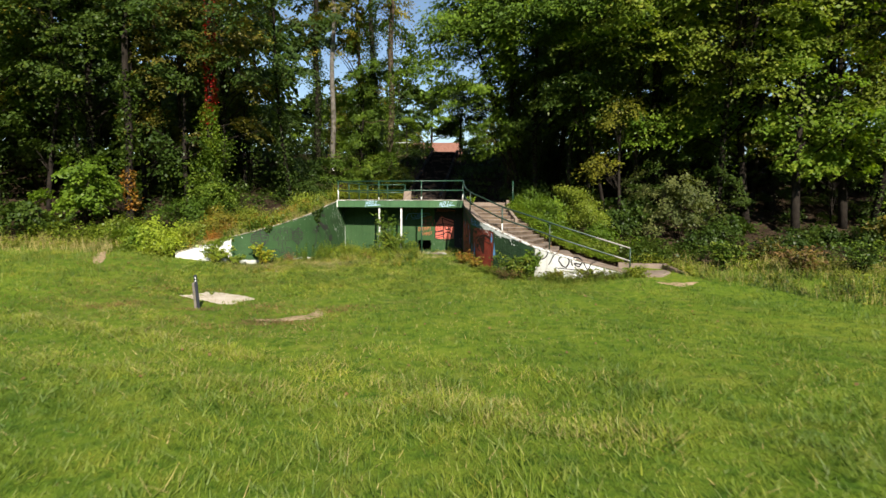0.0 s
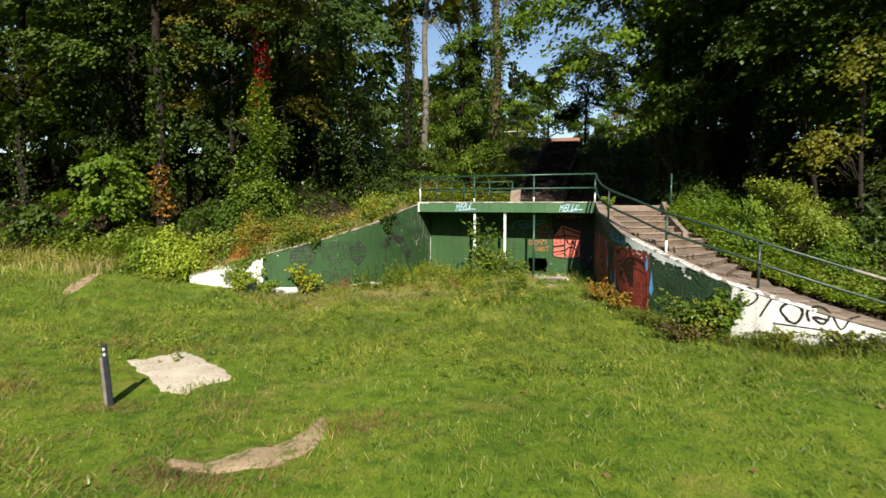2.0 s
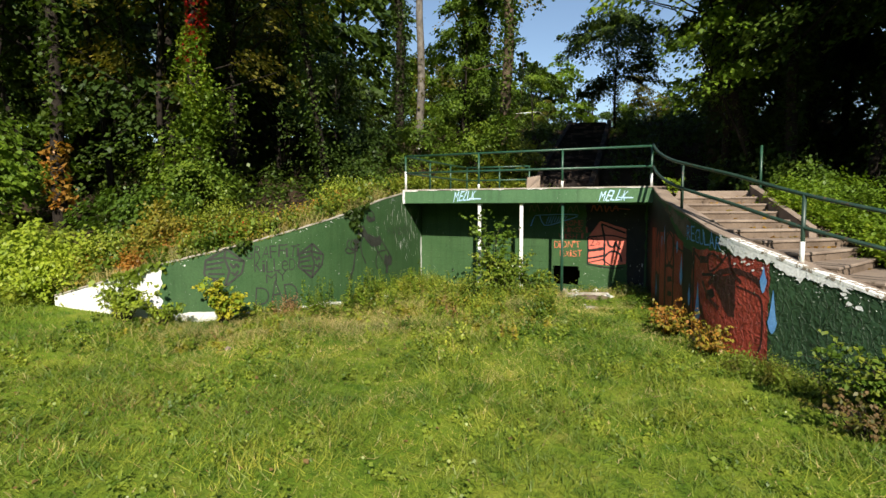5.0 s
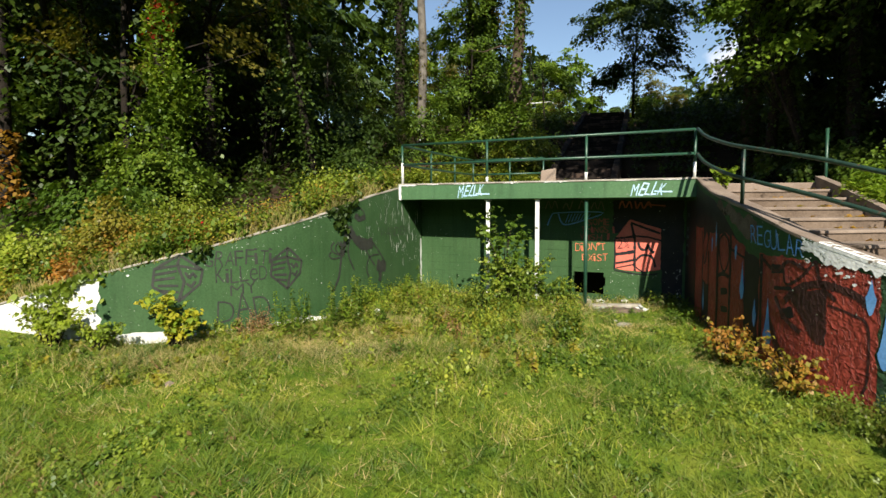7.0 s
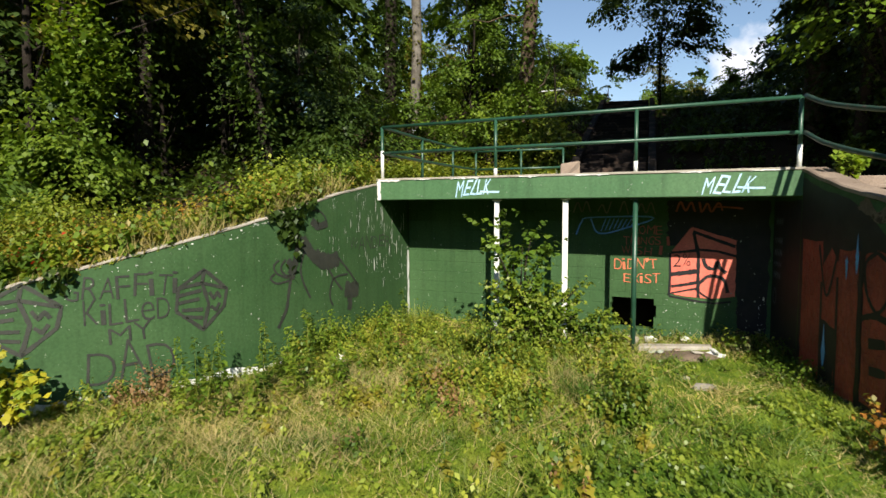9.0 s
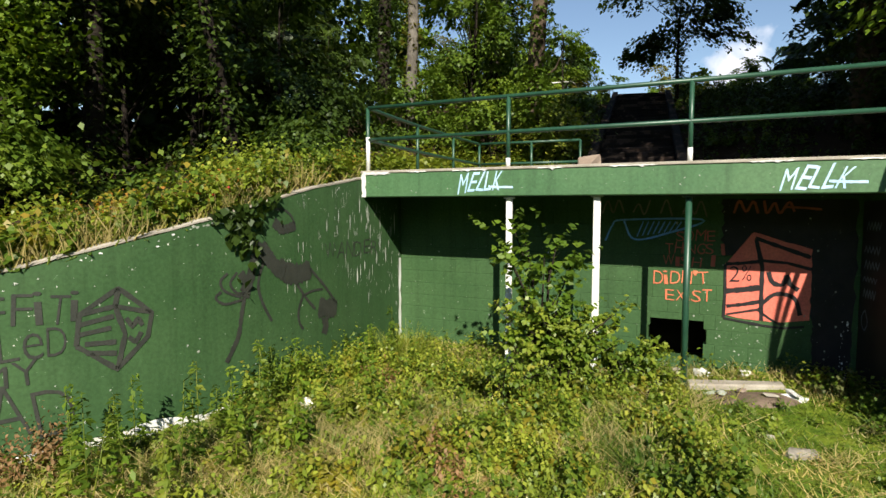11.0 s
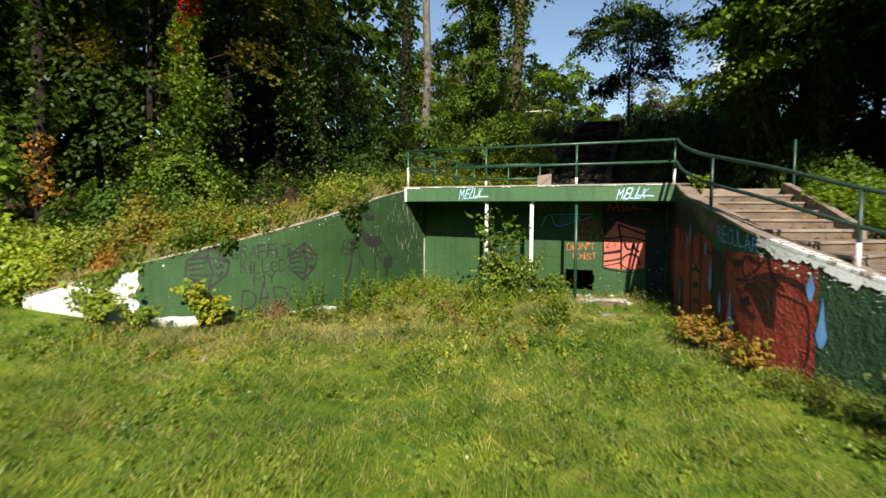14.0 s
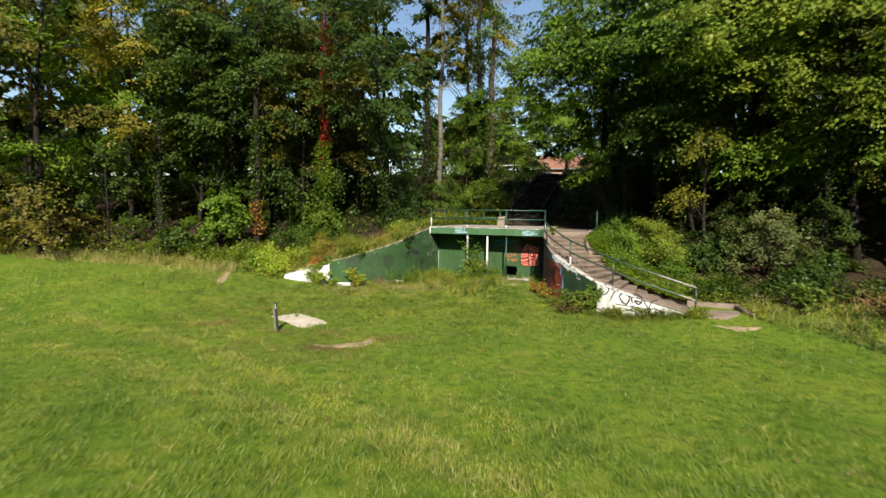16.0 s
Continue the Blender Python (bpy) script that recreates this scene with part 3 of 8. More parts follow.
# ---- stairs ----
STEPS = 17
staircase = thing("staircase", "curved flight of worn brown concrete steps", "stairs")
zr = np.linspace(2.6, 0.1, STEPS + 1)
def at_z(c, z):
    return np.array([np.interp(-z, -c[:, 2], c[:, k]) for k in range(2)])
nr = right_normals(RIGHT)
RIN = np.column_stack([RIGHT[:, :2] - nr * 0.2, RIGHT[:, 2]])
fz = np.linspace(2.6, 0.24, STEPS + 1)
FWIDE = np.column_stack([FAR[:, :2] - nf * wide[:, None], FAR[:, 2]])
for k in range(STEPS):
    lift0, lift1 = 0.03 - 0.13 * min(k / 7, 1), 0.03 - 0.13 * min((k + 1) / 7, 1)
    a0, a1 = at_z(RIN, zr[k] + lift0), at_z(RIN, zr[k + 1] + lift1)
    b0, b1 = at_z(FWIDE, fz[k]), at_z(FWIDE, fz[k + 1])
    a0, b0 = a0 + (a0 - a1) * 0.3, b0 + (b0 - b1) * 0.3
    # the riser block is a darker brown than its tread slab
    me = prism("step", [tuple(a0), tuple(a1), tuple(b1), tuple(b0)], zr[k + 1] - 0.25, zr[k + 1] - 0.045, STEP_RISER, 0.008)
    na, nb = (a1 - a0) / np.linalg.norm(a1 - a0) * 0.025, (b1 - b0) / np.linalg.norm(b1 - b0) * 0.025
    st = part("step", me, staircase)
    part("tread", prism("tread", [tuple(a0), tuple(a1 + na), tuple(b1 + nb), tuple(b0)], zr[k + 1] - 0.045, zr[k + 1], STEP_CONCRETE, 0.01), st, "worn pale tread slab")
landing = thing("stair_landing", "worn concrete slab at the foot of the stairs", "slab", prism("stair_landing", [(6.5, 20.6), (6.95, 20.15), (7.75, 20.2), (8.3, 20.9), (8.5, 21.75), (7.0, 22.0), (6.45, 21.9)], -0.4, 0.07, STEP_CONCRETE, 0.02), kind="structure")
low_wall = thing("low_wall", "low weathered concrete kerb wall behind the landing", "kerb", strip_wall("low_wall", spline([(6.75, 22.1, 0.3), (7.6, 22.0, 0.27), (8.5, 21.8, 0.28)], 16), -0.4, 0.18, STEP_CONCRETE), kind="structure")
# a tan wall, with its shadow put into the darker brown
end_wall = thing("end_wall", "low kerb wall running out into the lawn, browned for its shadow", "kerb", strip_wall("end_wall", spline([(8.52, 21.82, 0.29), (8.66, 21.3, 0.2), (9.0, 20.6, 0.02)], 14), -0.5, -0.2, STEP_RISER, 0.02), kind="structure")
kerb = thing("stair_kerb", "pale worn concrete kerb along the bank side of the stairs", "kerb", strip_wall("stair_kerb", np.column_stack([FAR[:32, :2], FAR[:32, 2] + 0.1]), -0.2, -0.13, STEP_CONCRETE), kind="structure")

# ---- railings ----
def railing(name, label, tops, posts, gap=0.46, r=0.028, n=60, mat=RAIL_GREEN, pale=0):
    """tops: the top rail's control points; posts: (x, y, foot, head)."""
    ob = thing(name, label, "railing")
    c = spline(tops, n) if len(tops) > 2 else np.array(tops, float)
    top = part("top_rail", tube("top_rail", c, r, mat, 10), ob)
    mid = part("mid_rail", tube("mid_rail", c - np.array((0, 0, gap)), r, mat, 10), ob)
    if pale:
        # the last stretch of each rail is sleeved in a paler tube
        part("pale_end", tube("pale_end", c[-pale:], r + 0.002, PALE_GREY, 10), top, "whitish rail end")
        part("pale_end", tube("pale_end", c[-pale // 2:] - np.array((0, 0, gap)), r + 0.002, PALE_GREY, 10), mid, "whitish rail end")
    for x, y, lo, hi, foot in posts:
        p = part("post", tube("post", [(x, y, lo), (x, y, hi)], r, mat, 10), ob)
        if foot:
            part("painted_foot", tube("painted_foot", [(x, y, lo - 0.01), (x, y, lo + foot)], r + 0.003, RAIL_WHITE, 10), p, "white-painted post foot")
    return ob


RAILZ = 3.64
fl, fr = FRONT_L - fn * 0.07 + fd * 0.06, FRONT_R - fn * 0.07 - fd * 0.04
front_posts = []
for x_, foot in ((-5.36, 0.5), (-3.24, 0.12), (-1.09, 0.16), (0.93, 0.3)):
    p_ = on_front(x_) - fn * 0.07
    front_posts.append((p_[0], p_[1], DECK, RAILZ, foot))
railing("deck_railing", "green pipe railing with chipped white post feet along the deck front", [(fl[0], fl[1], RAILZ), (fr[0], fr[1], RAILZ)], front_posts)
sl = [(fl[0], fl[1] + 0.05), (-5.1, 31.4), (-4.8, 33.1), (-4.5, 34.6)]
railing("side_railing", "green pipe railing along the side of the deck", [(x, y, RAILZ) for x, y in sl], [(x, y, DECK, RAILZ, 0) for x, y in sl[1:]])
railing("rear_railing", "green pipe railing along the rear of the deck", [(-4.45, 34.58, RAILZ), (-2.25, 34.2, RAILZ)], [(-2.25, 34.2, DECK, RAILZ, 0), (-3.3, 34.38, DECK, RAILZ, 0)])
stair_tops = [(0.97, 28.0, 3.64), (0.98, 27.3, 3.42), (1.08, 26.2, 3.17), (1.3, 25.2, 2.98), (1.7, 24.2, 2.76), (2.36, 23.1, 2.42), (3.4, 22.0, 2.05), (4.7, 21.35, 1.6), (6.88, 21.15, 0.92)]
railing("stair_railing", "green pipe handrail curving down beside the stairs", stair_tops,
    [(1.2, 25.75, 2.15, 3.08, 0), (2.36, 23.1, 1.4, 2.42, 0.35), (4.0, 21.65, 0.75, 1.82, 0), (6.88, 21.15, 0.05, 0.92, 0)], 0.47, 0.03, 90, RAIL_WORN, 12)

# ---- upper stairs ----
upper = thing("upper_staircase", "concrete steps climbing the wooded slope, coloured dark for shade", "stairs")
NUP = 24
for k in range(NUP):
    y0 = 34.0 + 11.0 * k / NUP
    z1 = DECK + (6.5 - DECK) * (k + 1) / NUP
    mid = -1.15 + (y0 - 34) * 0.114
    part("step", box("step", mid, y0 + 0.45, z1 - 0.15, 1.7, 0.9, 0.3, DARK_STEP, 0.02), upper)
for s_ in (-1, 1):
    pts = [(-1.15 + (y - 34) * 0.114 + s_ * 0.97, y) for y in (33.9, 45.2)]
    (xa, ya), (xb, yb) = pts
    part("cheek_wall", prism("cheek_wall", [(xa - 0.1, ya), (xa + 0.1, ya), (xb + 0.1, yb), (xb - 0.1, yb)], [2.0, 2.0, 5.6, 5.6], [2.98, 2.98, 6.7, 6.7], DARK_STEP, 0.02), upper, "concrete cheek wall coloured dark for shade")

# ---- plants ----
SUN_SIDE = np.array((SUN_TO.x, SUN_TO.y)) / math.hypot(SUN_TO.x, SUN_TO.y)
rng = np.random.default_rng(7)


def leaf_quads(centres, size, rng, droop=0.35, spread=1.0, out=None, calm=1.0):
    """One bent diamond leaf at each centre; out: the directions in which the leaves hang."""
    n = len(centres)
    if out is None:
        az = rng.uniform(0, 2 * np.pi, n)
    else:
        az = np.arctan2(out[:, 1], out[:, 0]) + rng.normal(0, 0.85 * calm, n)
    pitch = rng.normal(-droop, 0.32 * calm, n)
    d = np.stack([np.cos(az) * np.cos(pitch), np.sin(az) * np.cos(pitch), np.sin(pitch)], 1)
    side = np.cross(d, np.array((0, 0, 1.0)))
    side /= np.linalg.norm(side, axis=1)[:, None] + 1e-6
    roll = rng.normal(0, 0.36 * calm, n)[:, None]
    up = np.cross(side, d)
    side = side * np.cos(roll) + up * np.sin(roll)
    up = np.cross(side, d)
    L = (size * rng.uniform(0.65, 1.35, n))[:, None]
    W = L * rng.uniform(0.3, 0.42, n)[:, None] * spread
    c = np.asarray(centres)
    return np.stack([c - d * L * 0.5, c + side * W + up * L * 0.06 - d * L * 0.05, c + d * L * 0.5 - up * L * 0.12, c - side * W + up * L * 0.06 - d * L * 0.05], 1)


def clumps(rng, centre, radii, count, shell=0.45, low=-0.8):
    """Clump centres in an uneven ellipsoid, more of them near its skin."""
    out = []
    off = rng.uniform(0, 6.28, 3)
    while len(out) < count:
        v = rng.normal(size=3)
        v /= np.linalg.norm(v)
        if v[2] < low:
            continue
        lump = 1 + 0.3 * math.sin(3 * math.atan2(v[1], v[0]) + off[0]) + 0.25 * math.sin(5 * v[2] + off[1] + 2 * v[0])
        r = (shell + (1 - shell) * rng.random() ** 0.5) * lump
        out.append(np.array(centre) + v * np.array(radii) * r)
    return np.array(out)


def crown_clumps(rng, low, high, radius, count):
    """Clump centres of a tree's crown, in layered boughs with gaps between: full to its foot, rounded at the top."""
    out = []
    off = rng.uniform(0, 6.28, 4)
    wide = min(0.55, 0.16 * radius)
    for k in range(max(6, count // 5)):
        t = rng.random() ** 0.9
        a = rng.uniform(0, 2 * math.pi)
        prof = (1 - abs(2 * t - 0.9) ** 3 / 1.4) * (1 - 0.3 * t)
        lump = 1 + 0.25 * math.sin(3 * a + off[0] + 4 * t) + 0.2 * math.sin(2 * a + off[1] - 9 * t) + 0.15 * math.sin(14 * t + off[2])
        r = radius * max(prof, 0.15) * lump * (0.4 + 0.6 * rng.random() ** 0.45)
        bough = np.array((r * math.cos(a), r * math.sin(a), low + (high - low) * t))
        out.extend(bough + rng.normal(0, 1, (5, 3)) * np.array((wide, wide, 0.7 * wide)))
    return np.array(out)


def leaves_round(rng, centres, per, spread, size, flat=0.6, droop=0.35, wide=1.0):
    d = rng.normal(size=(len(centres) * per, 3))
    c = np.repeat(centres, per, 0) + d * np.array((spread, spread, spread * flat))
    return leaf_quads(c, size, rng, droop + 0.15, wide, c[:, :2] * 0.4 + d[:, :2] * spread)


def spray_leaves(rng, centres, per, reach, size, axis_xy=(0.0, 0.0)):
    """Flat drooping sprays of leaves that grow outwards from the trunk's axis."""
    n = len(centres)
    out = centres[:, :2] - np.array(axis_xy)
    out /= np.linalg.norm(out, axis=1)[:, None] + 1e-6
    turn = rng.normal(0, 0.5, n)
    ca, sa = np.cos(turn), np.sin(turn)
    out = np.stack([out[:, 0] * ca - out[:, 1] * sa, out[:, 0] * sa + out[:, 1] * ca], 1)
    big = reach * rng.uniform(0.6, 1.35, n)
    slope = rng.normal(-0.3, 0.34, n)
    u = rng.beta(1.6, 1.4, (n, per)) * 2 - 0.9
    v = rng.normal(0, 0.38, (n, per)) * (1.15 - 0.55 * np.abs(u))
    x = centres[:, 0, None] + (out[:, 0, None] * u - out[:, 1, None] * v) * big[:, None]
    y = centres[:, 1, None] + (out[:, 1, None] * u + out[:, 0, None] * v) * big[:, None]
    z = centres[:, 2, None] + big[:, None] * (slope[:, None] * u - 0.3 * u * u - 0.25 * v * v) + rng.normal(0, 0.09, (n, per))
    c = np.stack([x, y, z], 2).reshape(-1, 3)
    return leaf_quads(c, size, rng, 0.58, 1.1, np.repeat(out, per, 0), 0.72)


def limb_tubes(name, trunk, limbs, mat, r0, r1):
    """A tapered trunk with limbs, one mesh."""
    vs, fs = [], []
    def add(pts, ra, rb, sides):
        me = tube("tmp", pts, np.linspace(ra, rb, len(pts)), mat, sides)
        base = len(vs)
        vs.extend([tuple(v.co) for v in me.vertices])
        fs.extend([tuple(base + i for i in p.vertices) for p in me.polygons])
        bpy.data.meshes.remove(me)
    add(trunk, r0, r1, 9)
    for pts, ra in limbs:
        add(pts, ra, ra * 0.25, 5)
    return mesh_of(name, vs, fs, mat, True)


def tree_meshes(seed, height, crown_r, crown_low, n_clump, per, leaf, mat_leaf, mat_bark, radius=0.2, flat=0.55, spread=0.5, tilt=(0.0, 0.0), full=13.0):
    rng = np.random.default_rng(seed)
    lean = rng.normal(0, 0.03, 2) + np.array(tilt)
    trunk = [(lean[0] * h + 0.12 * math.sin(h * 0.5 + seed), lean[1] * h + 0.12 * math.cos(h * 0.4 + seed), h) for h in np.linspace(-0.4, height * 0.86, 10)]
    cz = (height + crown_low) / 2
    cc = crown_clumps(rng, crown_low, height, crown_r, n_clump) + np.array((lean[0] * cz, lean[1] * cz, 0))
    cc = cc[(cc[:, 2] < full) | (rng.random(len(cc)) < 0.25)]
    limbs = []
    for c in cc[rng.permutation(len(cc))[:22]]:
        h = max(crown_low * 0.7, c[2] - rng.uniform(0.8, 2.2))
        h = min(h, height * 0.8)
        a = np.array((lean[0] * h, lean[1] * h, h))
        m = (a + c) / 2 + np.array((0, 0, 0.25))
        limbs.append(([a, m, c], radius * 0.28 * (1.2 - h / height)))
    return limb_tubes("trunk", trunk, limbs, mat_bark, radius, radius * 0.25), quads_mesh("crown", spray_leaves(rng, cc, per if leaf > 0.3 else int(per * 0.8), spread * 1.75, leaf if leaf > 0.3 else leaf * 0.91), mat_leaf)


def make_tree(name, label, meshes, x, y, z, turn=0.0, size=1.0, group="", category="tree", creeper=None):
    m = pose(x, y, z, 0, 0, turn) @ Matrix.Diagonal((size, size, size, 1))
    ob = thing(name, label, category, group=group)
    ob.matrix_basis = m
    part("trunk", meshes[0], ob)
    part("crown", meshes[1], ob)
    if creeper:
        part("creeper", creeper, ob, "dark creeper on the trunk")
    return ob


TREES = {
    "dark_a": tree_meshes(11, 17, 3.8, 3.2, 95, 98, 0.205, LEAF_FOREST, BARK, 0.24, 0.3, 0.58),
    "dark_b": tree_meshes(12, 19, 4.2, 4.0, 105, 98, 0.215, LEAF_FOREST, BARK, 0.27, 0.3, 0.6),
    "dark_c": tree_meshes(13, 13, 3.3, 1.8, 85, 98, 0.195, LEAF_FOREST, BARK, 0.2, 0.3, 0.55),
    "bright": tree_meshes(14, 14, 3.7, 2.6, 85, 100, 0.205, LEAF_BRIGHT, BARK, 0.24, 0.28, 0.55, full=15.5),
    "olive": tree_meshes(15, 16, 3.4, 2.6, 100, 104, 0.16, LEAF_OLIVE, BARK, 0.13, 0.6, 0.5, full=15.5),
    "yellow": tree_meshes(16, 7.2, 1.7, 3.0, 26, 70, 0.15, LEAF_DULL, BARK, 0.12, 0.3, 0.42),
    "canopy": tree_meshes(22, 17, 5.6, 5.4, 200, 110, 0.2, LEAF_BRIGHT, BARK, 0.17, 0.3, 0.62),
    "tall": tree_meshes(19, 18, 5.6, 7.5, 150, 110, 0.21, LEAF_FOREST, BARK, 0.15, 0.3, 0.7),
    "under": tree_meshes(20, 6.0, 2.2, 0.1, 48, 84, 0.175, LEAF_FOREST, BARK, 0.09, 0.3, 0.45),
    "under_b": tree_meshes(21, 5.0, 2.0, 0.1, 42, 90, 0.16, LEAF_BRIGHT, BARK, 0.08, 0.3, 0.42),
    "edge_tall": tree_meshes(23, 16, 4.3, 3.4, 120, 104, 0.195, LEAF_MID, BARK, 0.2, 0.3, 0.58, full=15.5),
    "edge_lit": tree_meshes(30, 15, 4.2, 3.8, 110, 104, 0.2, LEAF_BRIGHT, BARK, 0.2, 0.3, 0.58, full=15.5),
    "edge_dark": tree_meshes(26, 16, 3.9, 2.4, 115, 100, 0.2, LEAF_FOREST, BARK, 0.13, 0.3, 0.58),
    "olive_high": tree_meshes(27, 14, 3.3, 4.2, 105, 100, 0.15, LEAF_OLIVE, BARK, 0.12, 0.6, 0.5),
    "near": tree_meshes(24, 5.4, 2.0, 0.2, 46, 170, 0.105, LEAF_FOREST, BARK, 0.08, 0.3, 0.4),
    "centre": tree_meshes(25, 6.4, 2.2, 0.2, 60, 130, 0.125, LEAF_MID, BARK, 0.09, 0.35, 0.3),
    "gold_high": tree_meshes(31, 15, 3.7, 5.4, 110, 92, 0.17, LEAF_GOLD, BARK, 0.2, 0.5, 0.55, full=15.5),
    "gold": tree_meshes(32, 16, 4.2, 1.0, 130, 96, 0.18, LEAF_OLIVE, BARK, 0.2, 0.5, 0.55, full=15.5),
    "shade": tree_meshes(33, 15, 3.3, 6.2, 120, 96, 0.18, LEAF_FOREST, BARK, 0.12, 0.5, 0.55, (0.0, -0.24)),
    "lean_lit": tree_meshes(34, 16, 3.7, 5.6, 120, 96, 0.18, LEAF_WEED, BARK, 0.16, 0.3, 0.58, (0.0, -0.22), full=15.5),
    # crowns added high up to block the sun from the slope beyond the stairs
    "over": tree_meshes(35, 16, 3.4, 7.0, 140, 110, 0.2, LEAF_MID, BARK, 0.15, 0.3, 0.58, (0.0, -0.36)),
    # lighter-leaved version of the same tree, so that it looks sunlit
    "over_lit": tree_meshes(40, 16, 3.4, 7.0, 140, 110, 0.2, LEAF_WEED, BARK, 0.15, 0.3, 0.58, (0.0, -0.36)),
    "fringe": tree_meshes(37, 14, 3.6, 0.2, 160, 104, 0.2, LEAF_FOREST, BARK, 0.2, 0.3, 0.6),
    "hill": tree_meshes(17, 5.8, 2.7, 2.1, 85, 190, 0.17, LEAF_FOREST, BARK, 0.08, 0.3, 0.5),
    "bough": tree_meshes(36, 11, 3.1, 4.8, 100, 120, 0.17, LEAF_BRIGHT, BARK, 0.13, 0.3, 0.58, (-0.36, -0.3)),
    # added to shade the stair bank; darker-leaved version of the bough tree
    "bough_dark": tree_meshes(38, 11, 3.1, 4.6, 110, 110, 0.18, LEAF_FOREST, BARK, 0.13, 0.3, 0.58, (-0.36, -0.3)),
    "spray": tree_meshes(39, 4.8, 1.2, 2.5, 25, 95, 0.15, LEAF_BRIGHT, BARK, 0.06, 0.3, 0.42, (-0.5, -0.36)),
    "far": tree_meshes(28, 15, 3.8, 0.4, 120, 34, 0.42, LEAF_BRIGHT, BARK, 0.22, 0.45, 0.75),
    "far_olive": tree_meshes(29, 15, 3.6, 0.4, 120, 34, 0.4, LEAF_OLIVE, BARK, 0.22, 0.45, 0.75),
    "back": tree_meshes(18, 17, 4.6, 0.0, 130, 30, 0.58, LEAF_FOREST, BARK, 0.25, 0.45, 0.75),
}
forest_label = {"over_lit": "tall tree leaning out over the wood's edge, leaves lightened as if sunlit", "spray": "slender leaning young tree with sunlit leaves", "bough_dark": "leaning tree added to shade the stair bank, leaves coloured dark", "fringe": "dense dark tree on the slope above the stairs", "bough": "leaning tree that spreads a sunlit bough over the deck", "over": "tall leaning tree added to shade the slope above the stairs", "lean_lit": "tall tree leaning over the bank with a sunlit crown", "shade": "tall slim tree leaning out of the wood towards the light", "gold_high": "tall tree with a high golden-olive crown", "gold": "broad tree turning golden olive at the lawn's edge", "edge_lit": "low-branched broadleaf tree with light sunlit leaves", "dark_a": "tall dark green broadleaf tree at the wood's edge", "dark_b": "tall dense dark green forest tree", "dark_c": "low-branched dark green tree on the slope",
    "bright": "broadleaf tree with sunlit light green leaves", "olive": "thin-leaved olive tree turning brown", "yellow": "small tree with yellowing leaves", "back": "dense dark tree deep in the wood", "tall": "tall tree with a high sunlit crown beside the stairs", "canopy": "spreading tree with sunlit branches over the stair head",
    "edge_tall": "tall lawn-side tree with sunlit leaves above a bare trunk", "edge_dark": "tall dark tree with a high crown at the lawn's edge", "olive_high": "browning tree with a high feathery crown", "near": "fine-leaved dark understorey tree on the bank", "centre": "light green leafy tree behind the deck", "under": "dark leafy understorey tree", "under_b": "light green understorey tree"}
